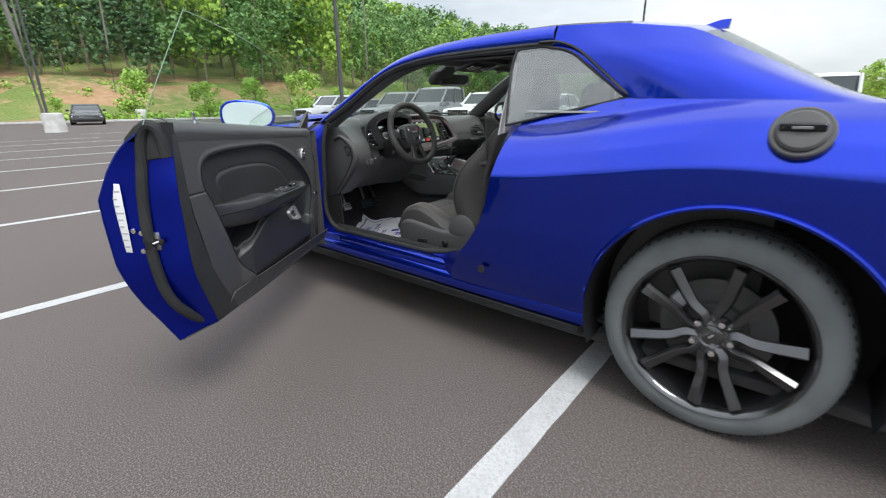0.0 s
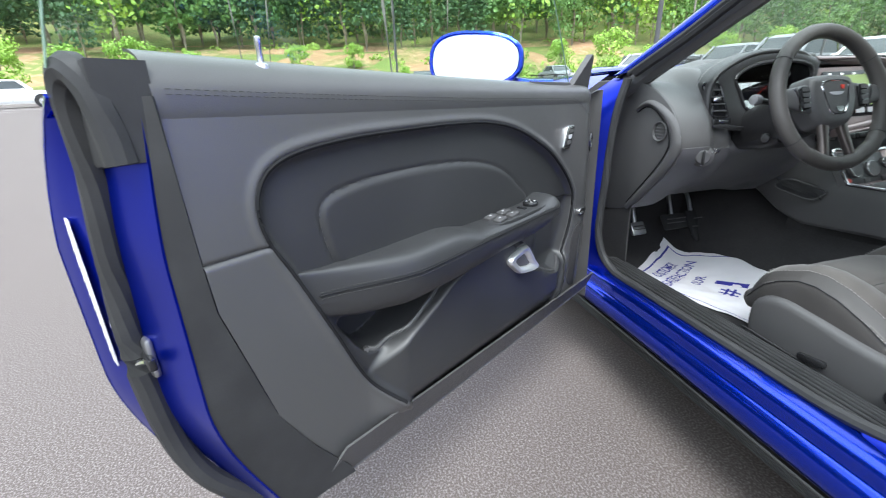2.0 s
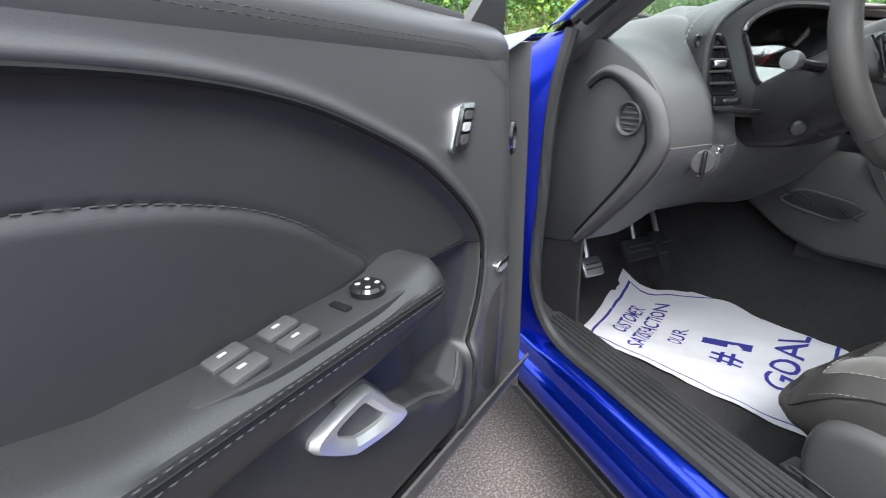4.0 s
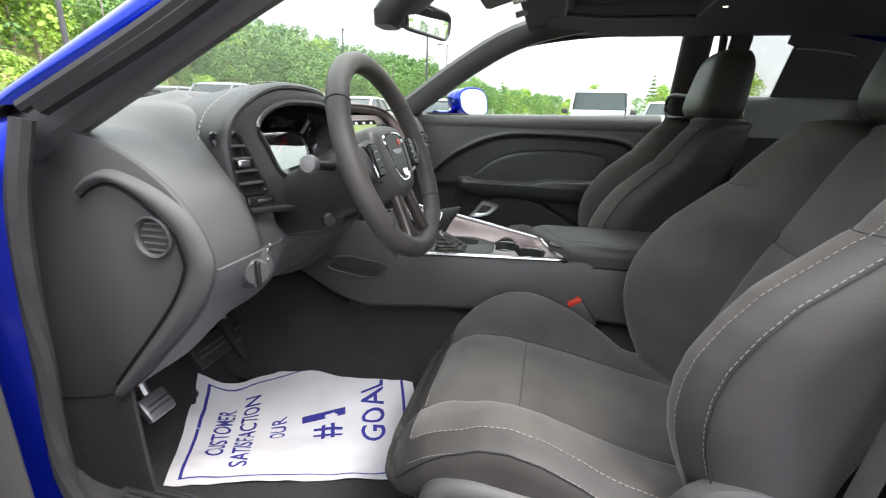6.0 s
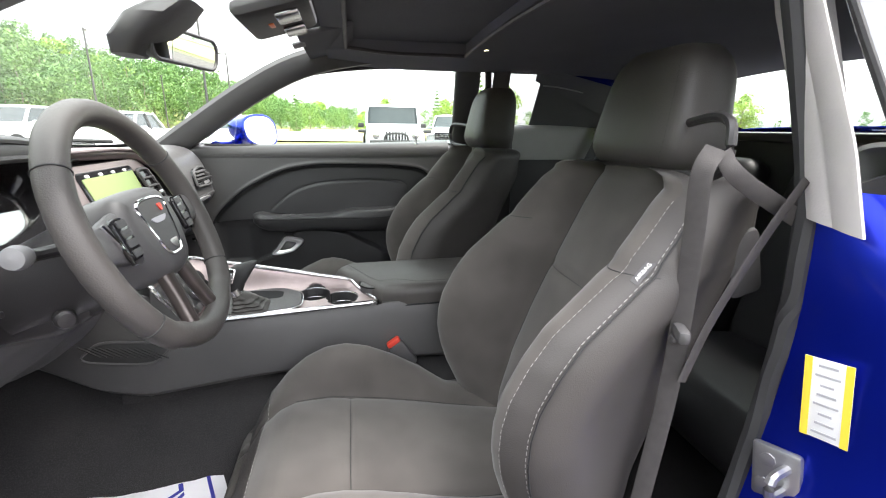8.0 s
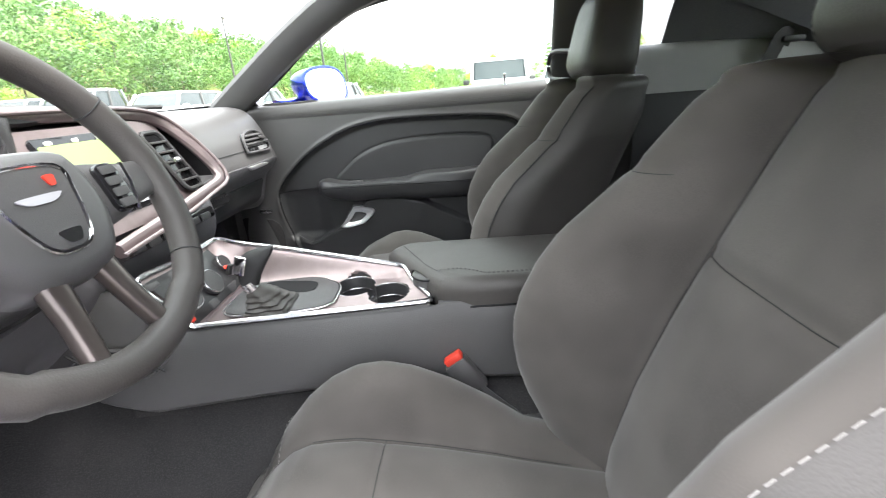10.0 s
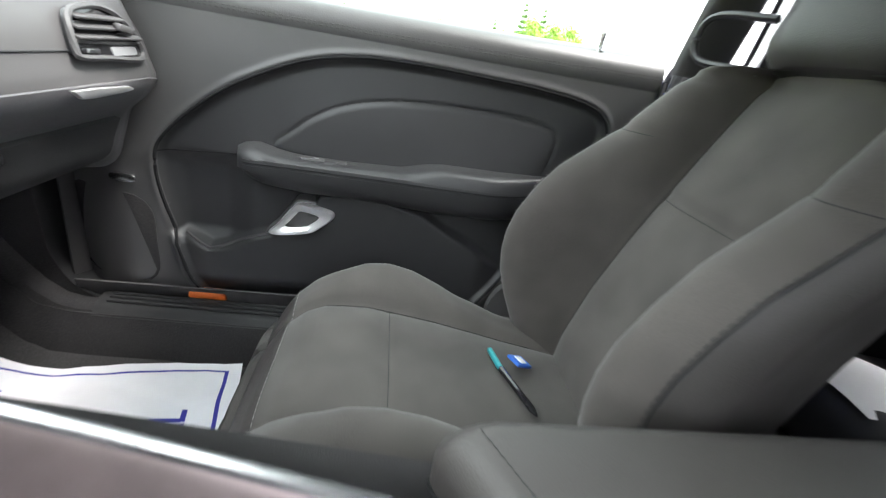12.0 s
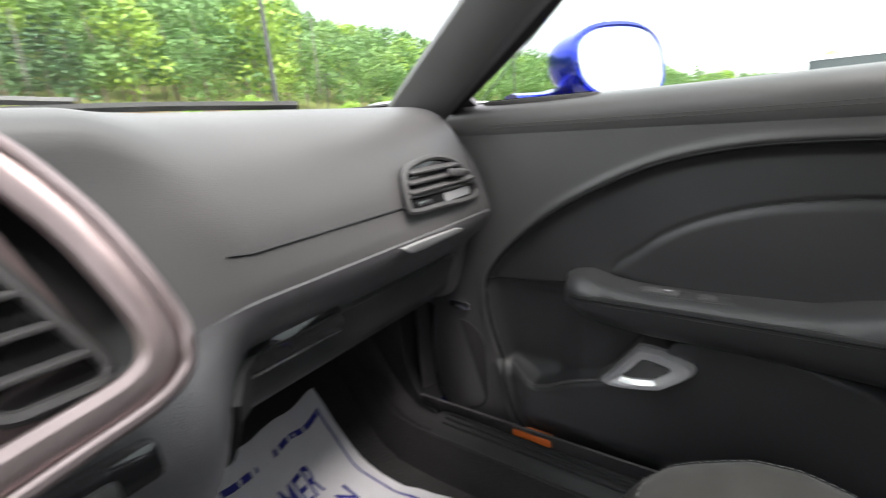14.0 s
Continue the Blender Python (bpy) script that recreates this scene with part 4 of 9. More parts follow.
# fuel filler
filler = part("fuel_door", lathe([(0.004, 0.014), (0.030, 0.016), (0.050, 0.015), (0.056, 0.010), (0.0575, 0.004), (0.066, 0.005), (0.070, 0.002), (0.070, -0.03)], (-0.918, -0.097, 0.992), (-0.86, 0, 0.5), 40), PLASTIC, car, "black round fuel door with a raised handle bar")
part("handle_bar", box((-0.930, -0.097, 1.000), (0.014, 0.098, 0.036), 0.006, rot=(0, -30, 0)), GLOSS, filler)
part("lettering", box((-0.9405, -0.097, 1.004), (0.002, 0.042, 0.008), 0.0008, rot=(0, -30, 0)), GREYPRINT, filler)
part("bung", lathe([(0.016, 0), (0.017, 0.004), (0.010, 0.006), (0.001, 0.003)], (-0.935, 0.86, 0.41), (-1, 0, 0), 18), RUBBER, car)


# ---- wheels ----
def wheel():
    bm = bmesh.new()
    lathe([(0.276, 0.112), (0.2810, 0.119), (0.277, 0.125), (0.269, 0.120), (0.258, 0.100), (0.250, 0.03), (0.246, -0.09), (0.270, -0.11)], (0, 0, 0), (-1, 0, 0), 72, bm=bm)
    for f in [f for f in bm.faces if len(f.verts) > 4]:
        bm.faces.remove(f)
    w = part("wheel", bm, RIM, None, "glossy black alloy wheel with five forked spokes")
    prof = [(0.270, -0.115), (0.300, -0.122), (0.335, -0.115), (0.350, -0.100), (0.3575, -0.07), (0.3615, 0.0), (0.3575, 0.07), (0.350, 0.100), (0.335, 0.115), (0.300, 0.122), (0.278, 0.116), (0.272, 0.100)]
    bm = bmesh.new()
    n = 96
    rings = []
    for r, h in prof:
        rings.append([Vector((h, r * math.cos(2 * math.pi * j / n), r * math.sin(2 * math.pi * j / n))) for j in range(n)])
    grid_faces(bm, rings, wrap_u=True)
    tyre = part("tyre", bm, TYRE, w, "dark grey low-profile tyre")
    bm = bmesh.new()
    for j in range(64):
        a = 2 * math.pi * j / 64
        for h, rr in ((-0.085, 0.3545), (0.085, 0.3545), (0.035, 0.3605), (-0.035, 0.3605)):
            box((h, rr * math.cos(a), rr * math.sin(a)), (0.034, 0.006, 0.005), 0, rot=(math.degrees(a) - 90 + 0, 0, 0), bm=bm)
    for h in (-0.055, 0.0, 0.055):
        tube([(h, 0.3608 * math.cos(2 * math.pi * k / 60), 0.3608 * math.sin(2 * math.pi * k / 60)) for k in range(60)], 0.0035, 6, closed=True, bm=bm)
    part("tread_groove", bm, RUBBER, w)
    bm = bmesh.new()
    for k in range(5):
        for q in (-1, 1):
            a = radians(72 * k + 2)
            out, side = Vector((0, math.cos(a), math.sin(a))), Vector((0, -math.sin(a), math.cos(a)))
            pts = cr([out * r + side * q * lat + Vector((x, 0, 0)) for r, lat, x in ((0.036, 0.010, -0.086), (0.074, 0.017, -0.096), (0.120, 0.050, -0.104), (0.232, 0.095, -0.113))], 5)
            rings = []
            for i, p in enumerate(pts):
                t = i / (len(pts) - 1)
                d = pts[min(i + 1, len(pts) - 1)] - pts[max(i - 1, 0)]
                tang = Vector((0, -d.z, d.y)).normalized()
                wd, dp = 0.0170 - 0.003 * math.sin(math.pi * t) + 0.004 * t, 0.036 - 0.006 * t
                rings.append([p + tang * wd, p + tang * wd * (0.42 * q + 0.16) + Vector((-0.013, 0, 0)), p + tang * wd * (0.42 * q - 0.02) + Vector((-0.0135, 0, 0)), p - tang * wd, p - tang * wd * 0.75 + Vector((dp, 0, 0)), p + tang * wd * 0.75 + Vector((dp, 0, 0))])
            loft(rings, bm)
    part("spokes", bm, SPOKE_BLACK, w, "glossy black faceted forked spokes", smooth=12)
    part("hub", lathe([(0.066, 0.04), (0.070, 0.070), (0.064, 0.088), (0.040, 0.098), (0.034, 0.094), (0.030, 0.097), (0.002, 0.098)], (0, 0, 0), (-1, 0, 0), 40), RIM, w)
    part("hub_badge", box((-0.0995, 0.0, 0.0), (0.002, 0.005, 0.020), 0.0006, rot=(35, 0, 0)), GREYPRINT, w)
    for k in range(5):
        a = radians(72 * k + 38)
        part("wheel_nut", lathe([(0.0125, 0.07), (0.0125, 0.108), (0.010, 0.113), (0.002, 0.114)], (0, 0.0575 * math.cos(a), 0.0575 * math.sin(a)), (-1, 0, 0), 6), CHROME, w)
    part("brake_disc", lathe([(0.175, 0.0), (0.175, 0.022), (0.1, 0.023), (0.095, 0.045), (0.01, 0.05)], (0, 0, 0), (-1, 0, 0), 48), DISC, w)
    cal = bmesh.new()
    box((-0.03, 0.130, 0.062), (0.06, 0.050, 0.085), 0.012, rot=(28, 0, 0), bm=cal)
    box((-0.03, 0.105, 0.085), (0.05, 0.060, 0.022), 0.006, rot=(28, 0, 0), bm=cal)
    part("brake_caliper", cal, GREYPRINT, w)
    part("valve", cyl((-0.08, -0.20, -0.05), (-0.098, -0.195, -0.05), 0.004, n=8), CHROME, w)
    return w


w0 = wheel()
w0.parent = car
w0.matrix_basis = pose(-0.772, 0.016, 0.352, 5, 0, 0) @ Matrix.Scale(0.972, 4)
for x, y, rz in ((0.772, 0, 180), (-0.772, AXLE_F, 0), (0.772, AXLE_F, 180)):
    copy_thing(w0, pose(x, y, 0.352, 30, 0, rz) @ Matrix.Scale(0.972, 4))

# ---- cabin structure ----
# carpeted floor with toe board and tunnel
def floor_z(x, y):
    toe = 0.36 * smoothstep(2.16, 2.52, y) ** 1.1
    return 0.235 + toe + 0.012 * noise.noise(Vector((x * 5, y * 5, 0))) + 0.02 * smoothstep(0.6, 0.72, abs(x))


tagged(part("cabin_floor", sheet(lambda u, v: (-0.80 + 1.60 * u, 0.35 + 2.13 * v, floor_z(-0.80 + 1.60 * u, 0.35 + 2.13 * v)), 40, 50, 0.012), CARPET, None), "black carpeted car floor", "car floor", kind="structure")

for s in (-1, 1):
    # inner sill: scuff plate with ribs, then the step down to the carpet
    bm = sheet(lambda u, v: (s * (0.806 - 0.120 * u), 0.98 + 1.12 * v, 0.358 + 0.012 * math.sin(math.pi * u) - 0.012 * smoothstep(0.85, 1.0, u)), 20, 16, 0.004)
    part("sill_side", sheet(lambda u, v: (s * (0.692 - 0.022 * u), 0.98 + 1.46 * v, 0.349 - 0.105 * u + 0.28 * smoothstep(2.16, 2.46, 0.98 + 1.46 * v)), 6, 24, 0.004), CARPET, car, "black carpeted inner sill")
    part("scuff_plate", bm, RUBBER, car, "ribbed black door-sill scuff plate")
    bm = bmesh.new()
    for k in range(7):
        x = s * (0.784 - 0.012 * k)
        tube([(x, 1.22 + 0.86 * i / 10, 0.3605 + 0.012 * math.sin(math.pi * (0.806 - abs(x)) / 0.120)) for i in range(11)], 0.0035, 6, bm=bm)
    part("scuff_ribs", bm, RUBBER, car)
    # seal round the door opening
    path = cr([(s * 0.77, 2.055, 0.97), (s * 0.79, 2.07, 0.85), (s * 0.80, 2.075, 0.65), (s * 0.815, 2.06, 0.47), (s * 0.804, 1.99, 0.378), (s * 0.802, 1.80, 0.370), (s * 0.800, 1.5, 0.370), (s * 0.798, 1.25, 0.376), (s * 0.770, 1.07, 0.42),
               (s * 0.705, 0.960, 0.53), (s * 0.689, 0.917, 0.66), (s * 0.688, 0.903, 0.78), (s * 0.686, 0.900, 0.88), (s * 0.673, 0.898, 0.99), (s * 0.640, 0.905, 1.12), (s * 0.605, 0.92, 1.265)], 6)
    part("door_seal", tube(path, 0.0125, 8), RUBBER, car, "black rubber door-opening seal")
    # painted jamb behind the door: from the seal out to the quarter panel's edge
    bm = bmesh.new()
    rows = []
    inner = [p for p in path if p.y < 1.26 and p.z < 1.0]
    for i, p in enumerate(inner):
        z = 0.31 + (0.985 - 0.31) * i / (len(inner) - 1)
        o = Vector((s * (side_x(body_rear(z), z) - 0.003), body_rear(z) - 0.004, z))
        rows.append([p.lerp(o, k / 8) + Vector((0, 0.014 * math.sin(math.pi * k / 8), 0)) for k in range(9)])
    grid_faces(bm, rows)
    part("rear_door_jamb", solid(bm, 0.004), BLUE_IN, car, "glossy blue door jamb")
    bm = bmesh.new()
    rows = []
    inner = [p for p in path if p.y > 1.9 and p.z > 0.37]
    for i, p in enumerate(inner):
        z = 0.97 - (0.97 - 0.31) * i / (len(inner) - 1)
        o = Vector((s * (side_x(2.16, z) - 0.03), 2.15, z))
        rows.append([p.lerp(o, k / 6) for k in range(7)])
    grid_faces(bm, rows)
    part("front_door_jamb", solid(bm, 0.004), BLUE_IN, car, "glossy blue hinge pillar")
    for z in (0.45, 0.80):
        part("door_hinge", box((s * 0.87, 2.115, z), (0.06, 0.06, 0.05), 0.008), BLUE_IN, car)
    # trim on the windscreen pillar and roof edge
    rail = cr([(s * (q[1] - 0.050), q[0] - 0.012, q[2] - 0.028) for q in RAIL[:9]], 4)
    part("pillar_trim", tube(rail, 0.04, 10, flat=(0.045, 0.026), up=(s, 0, 0.5)), SOFT, car, "charcoal windscreen pillar trim")
    # side trim between door and rear seat, and the inner face of the pillar
    def side_trim(u, v):
        y = 0.895 - 0.97 * u
        top = interp(y, [(0.0, 1.07), (0.42, 1.085), (0.87, 0.985), (0.93, 0.985)]) if y < 0.87 else 1.26
        z = 0.26 + (top - 0.26) * v
        x = 0.682 - 0.015 * u + 0.05 * smoothstep(0.62, 0.30, z) * smoothstep(0.7, 0.95, y) - 0.16 * smoothstep(1.0, 1.26, z) * 0.45
        return (s * x, y, z)
    part("rear_side_trim", sheet(side_trim, 20, 20, 0.006), SOFT, car)
    def finisher(u, v):
        y = 0.906 + 0.006 * u
        i = Vector((s * interp(0.955 + 0.28 * v, [(0.955, 0.686), (1.005, 0.666), (1.10, 0.632), (1.204, 0.588), (1.24, 0.580)]), y, 0.955 + 0.28 * v))
        o = Vector((s * interp(0.945 + 0.285 * v, [(0.945, 0.756), (1.039, 0.726), (1.188, 0.660), (1.235, 0.640)]), y, 0.945 + 0.285 * v))
        return i.lerp(o, u) + Vector((0, 0.0022 * abs(math.sin(2 * math.pi * u)) ** 0.7, 0))
    if s < 0:
        part("pillar_finisher", sheet(finisher, 24, 14, 0.006), SEALGREY, car, "grey ribbed weatherstrip on the door pillar")
    else:
        def post(u, v):
            z = 0.975 + 0.300 * v
            a = math.pi * u
            return (0.735 - 0.40 * max(0.0, z - 0.985) * 0.9 - 0.030 * math.sin(a) ** 0.6, 0.985 + 0.006 * v + 0.049 * math.cos(a), z)
        part("pillar_post_trim", sheet(post, 16, 12, 0.006), PLASTIC, car, "dark moulded door pillar trim")
    part("pillar_cover", sheet(lambda u, v: (s * (0.715 - 0.02 * u - 0.42 * max(0, (0.985 + 0.29 * v) - 0.985) * 0.9), 0.896 - 0.060 * u, 0.96 + 0.31 * v), 6, 10, 0.008), SOFT, car)
    # rear side panel with its padded ledge, and the trim behind the quarter window
    ledge = [(0.745, 1.040), (0.690, 1.044), (0.655, 1.040), (0.640, 1.025), (0.633, 0.985), (0.634, 0.936)]
    if s > 0:
        ledge = [(0.700, 1.070), (0.685, 1.074), (0.658, 1.070), (0.641, 1.048), (0.633, 0.995), (0.634, 0.936)]
    part("rear_side_panel", sheet(lambda u, v: (s * cr_at(ledge, v)[0], 0.80 - 0.78 * u, cr_at(ledge, v)[1]), 14, 24, 0.006), SIDE_GREY, car, "grey moulded rear side panel")
    part("rear_side_lower", sheet(lambda u, v: (s * (0.652 - 0.02 * math.sin(math.pi * v)), 0.80 - 0.78 * u, 0.935 - 0.40 * v), 14, 12, 0.006), VINYL, car, "black lower rear side panel")
    if s > 0:
        part("rear_pillar_trim", sheet(lambda u, v: (0.695 - 0.075 * v - 0.03 * u, 0.725 - 0.03 * v - 0.66 * u, 1.020 + max(0.01, 0.245 - 0.29 * u) * v), 14, 8, 0.006), HEADLINER, car)
        part("pillar_seam", tube(cr([(0.600, 0.700, 1.219), (0.600, 0.629, 1.214), (0.600, 0.517, 1.194), (0.598, 0.423, 1.159), (0.598, 0.370, 1.120)], 4), 0.0030, 6), SIDE_GREY, car)
    part("quarter_upper_trim", sheet(lambda u, v: (s * (0.60 - 0.05 * u + 0.03 * (1 - v)), 0.72 - 0.75 * u, 1.27 + 0.02 * v - 0.17 * u - (1 - v) * (0.03 + 0.16 * u)), 12, 4, 0.006), HEADLINER, car)


# kick panels in the footwells
for s in (-1, 1):
    def kick(u, v):
        z = 0.25 + 0.62 * v
        y0 = 2.04 if s < 0 else interp(z, [(0.25, 2.05), (0.335, 2.08), (0.385, 2.165), (0.45, 2.195), (0.60, 2.205), (0.87, 2.205)])
        return (s * (0.708 + 0.012 * math.sin(math.pi * v) + (0.03 if s > 0 else 0.0)), y0 + (2.48 - y0) * u, z)
    part("kick_panel", sheet(kick, 8, 24, 0.006), CARPET, car)
    if s > 0:
        part("door_gap_seal", sheet(lambda u, v: (kick(0, v)[0] - 0.004 + 0.15 * u, kick(0, v)[1] + 0.004, kick(0, v)[2]), 4, 24, 0.004), RUBBER, car, "black rubber seal in the door gap")
    part("sill_carpet", sheet(lambda u, v: (s * (0.800 - 0.125 * u), 2.098 + 0.36 * v, 0.352 - 0.10 * smoothstep(0.70, 1.0, u) + 0.30 * smoothstep(2.14, 2.46, 2.098 + 0.36 * v)), 12, 10, 0.004), CARPET, car)

# headliner with the sunroof recess
def liner(x, y):
    return 1.268 + 0.032 * (1 - (x / 0.6) ** 2) - 0.05 * smoothstep(0.55, 0.1, y) ** 1.3 + 0.012 * smoothstep(1.3, 1.45, y)


def liner_patch(x0, x1, y0, y1, n=10):
    return sheet(lambda u, v: (x0 + (x1 - x0) * u, y0 + (y1 - y0) * v, liner(x0 + (x1 - x0) * u, y0 + (y1 - y0) * v)), n, n)


SX, SY0, SY1 = 0.40, 1.06, 1.44
bm = bmesh.new()
for a in ((-0.615, -SX, 0.1, 1.50), (SX, 0.615, 0.1, 1.50), (-SX, SX, 0.1, SY0), (-SX, SX, SY1, 1.50)):
    merge(bm, liner_patch(*a))
bmesh.ops.remove_doubles(bm, verts=bm.verts, dist=1e-4)
tagged(part("ceiling", solid(bm, 0.006), HEADLINER), "black cloth headliner with a sunroof recess", "headliner", kind="structure")
sunroof = thing("sunroof", "closed black sunroof shade in the headliner", "sunroof")
part("shade", sheet(lambda u, v: (SX * (2 * u - 1), SY0 + (SY1 - SY0) * v, 1.325 + 0.01 * (1 - (2 * u - 1) ** 2)), 8, 6, 0.006), HEADLINER, sunroof)
edge = [(-SX, SY0), (SX, SY0), (SX, SY1), (-SX, SY1)]
ep = []
for (ax, ay), (bx, by) in zip(edge, edge[1:] + edge[:1]):
    ep += [(ax + (bx - ax) * k / 10, ay + (by - ay) * k / 10) for k in range(10)]
part("surround", sheet(lambda u, v: (lambda p: (p[0], p[1], liner(*p) - 0.002 + (1.33 - liner(*p)) * v))(ep[int(round(u * 40)) % 40]), 40, 2), HEADLINER, sunroof)
part("edge_trim", tube([(x, y, liner(x, y) - 0.004) for x, y in ep], 0.006, 6, closed=True), PLASTIC, sunroof)

# overhead console, dome lamp, mirror with its housing
over = thing("overhead_console", "black overhead console with map lamps", "overhead console")
part("shell", box((0.04, 1.585, 1.298), (0.26, 0.16, 0.036), 0.016, rot=(-16, 0, 0)), PLASTIC, over)
for x in (-0.07, 0.07):
    part("map_lamp", box((x + 0.04, 1.555, 1.281), (0.08, 0.05, 0.010), 0.004, rot=(-16, 0, 0)), SATIN, over, "clear map lamp lens")
part("lamp_glow", box((0.04, 1.60, 1.277), (0.04, 0.012, 0.008), 0.002, rot=(-16, 0, 0)), ORANGE, over)
part("microphone_cover", box((0.27, 1.565, 1.274), (0.05, 0.035, 0.006), 0.002, rot=(-16, 4, 0)), GREYPRINT, over)
dome = thing("dome_lamp", "tiny lit dome lamp in the headliner", "lamp")
part("lens", lathe([(0.008, 0.0), (0.007, 0.004), (0.001, 0.005)], (0.30, 1.02, liner(0.30, 1.02) - 0.002), (0, 0, -1), 14), DOME, dome)
for x in (-0.37, 0.37):
    visor = thing("sun_visor", "black cloth sun visor folded against the headliner", "sun visor", "sun visors")
    part("flap", box((x, 1.49, 1.300), (0.40, 0.15, 0.016), 0.008, rot=(-14, 0, 0)), HEADLINER, visor)
    part("pivot", cyl((x - 0.2 * math.copysign(1, -x), 1.56, 1.30), (x - 0.2 * math.copysign(1, -x), 1.56, 1.33), 0.008), PLASTIC, visor)

mirror = thing("rear_view_mirror", "black rear-view mirror below the windscreen header", "mirror")
part("sensor_housing", loft([[Vector((0.0 + w * a, y + d * b, z)) for a, b in rounded_rect(2, 2, 0.6, 4)] for w, d, y, z in ((0.060, 0.040, 1.775, 1.298), (0.078, 0.050, 1.815, 1.268), (0.072, 0.040, 1.862, 1.225), (0.045, 0.024, 1.882, 1.195))]), PLASTIC, mirror)
part("stem", tube([(0.03, 1.85, 1.245), (0.06, 1.83, 1.235), (0.09, 1.815, 1.230)], 0.012, 8), PLASTIC, mirror)
MIR = Matrix.Translation((0.095, 1.800, 1.226)) @ pose(0, 0, 0, 8, 0, -16)
mo = rounded_rect(0.235, 0.068, 0.026, 5)
part("shell", slab(mo, lambda a, b, h: MIR @ Vector((a, h, b)), 0.0, 0.030, 0.014), PLASTIC, mirror)
part("rim", tube([MIR @ Vector((a, -0.002, b)) for a, b in mo], 0.005, 6, closed=True), PLASTIC, mirror)
part("glass", slab(rounded_rect(0.228, 0.061, 0.024, 5), lambda a, b, h: MIR @ Vector((a, h, b)), 0.0, -0.0025), MIRROR, mirror)

# ---- dashboard ----
dash = thing("dashboard", "charcoal soft-touch dashboard with a hooded instrument cluster", "dashboard")
P_END = [(2.46, 0.935), (2.28, 0.960), (2.12, 0.958), (2.03, 0.950), (1.955, 0.918), (1.902, 0.876), (1.870, 0.826), (1.862, 0.782), (1.888, 0.728), (1.955, 0.656), (2.045, 0.572), (2.16, 0.535), (2.30, 0.52), (2.47, 0.52)]
P_VENT = [(2.46, 0.945), (2.28, 0.975), (2.12, 0.992), (2.02, 0.988), (1.955, 0.950), (1.925, 0.880), (1.900, 0.812), (1.892, 0.768), (1.915, 0.705), (1.965, 0.655), (2.06, 0.60), (2.16, 0.56), (2.30, 0.52), (2.47, 0.52)]
P_CLUS = [(2.46, 0.950), (2.30, 0.978), (2.16, 1.005), (2.09, 1.015), (2.06, 0.985), (2.045, 0.930), (2.00, 0.850), (1.955, 0.795), (1.925, 0.755), (1.950, 0.705), (2.00, 0.655), (2.08, 0.60), (2.20, 0.55), (2.47, 0.52)]
P_STACK = [(2.46, 0.950), (2.30, 0.975), (2.16, 0.992), (2.06, 0.995), (2.00, 0.985), (1.985, 0.935), (1.965, 0.870), (1.945, 0.815), (1.925, 0.785), (1.915, 0.745), (1.93, 0.70), (1.98, 0.64), (2.15, 0.55), (2.47, 0.52)]
P_PASS = [(2.46, 0.945), (2.28, 0.972), (2.12, 0.990), (2.03, 0.985), (1.985, 0.955), (1.958, 0.900), (1.948, 0.855), (1.944, 0.825), (1.960, 0.795), (1.985, 0.770), (2.000, 0.735), (2.022, 0.692), (2.11, 0.668), (2.47, 0.62)]
P_RIGHT = [(2.46, 0.935), (2.28, 0.960), (2.12, 0.965), (2.04, 0.955), (2.00, 0.925), (1.975, 0.885), (1.962, 0.850), (1.955, 0.820), (1.975, 0.790), (2.00, 0.765), (2.015, 0.72), (2.040, 0.665), (2.12, 0.645), (2.47, 0.60)]
STATIONS = [(-0.715, P_END), (-0.63, P_END), (-0.565, P_VENT), (-0.525, P_VENT), (-0.48, P_CLUS), (-0.22, P_CLUS), (-0.15, P_STACK), (0.20, P_STACK), (0.29, P_PASS), (0.52, P_PASS), (0.66, P_PASS), (0.715, P_RIGHT)]


def dash_point(x, v):
    """A point of the dashboard's skin: x across, v from the windscreen down to the knees."""
    lo = max(i for i in range(len(STATIONS)) if STATIONS[i][0] <= x + 1e-9)
    lo = min(lo, len(STATIONS) - 2)
    (xa, pa), (xb, pb) = STATIONS[lo], STATIONS[lo + 1]
    t = smoothstep(0, 1, (x - xa) / (xb - xa))
    q = v * (len(pa) - 1)
    i = min(int(q), len(pa) - 2)
    f = q - i

    def hermite(p):
        a, b, c, d = p[max(i - 1, 0)], p[i], p[i + 1], p[min(i + 2, len(p) - 1)]
        return [0.5 * (2 * b[k] + (c[k] - a[k]) * f + (2 * a[k] - 5 * b[k] + 4 * c[k] - d[k]) * f * f + (3 * b[k] - a[k] - 3 * c[k] + d[k]) * f ** 3) for k in (0, 1)]
    ya, yb = hermite(pa), hermite(pb)
    return Vector((x, ya[0] + (yb[0] - ya[0]) * t, ya[1] + (yb[1] - ya[1]) * t))


xs = [-0.715 + 1.43 * i / 140 for i in range(141)]


def dash_band(v0, v1):
    bm = bmesh.new()
    grid_faces(bm, [[dash_point(x, v0 + (v1 - v0) * j / 26) for x in xs] for j in range(27)])
    return solid(bm, 0.004)


part("upper_pad", dash_band(0.0, 0.535), SOFT, dash, "charcoal soft-touch upper pad")
part("lower_panel", dash_band(0.5355, 1.0), DASH_LOW, dash, "grey lower panel")
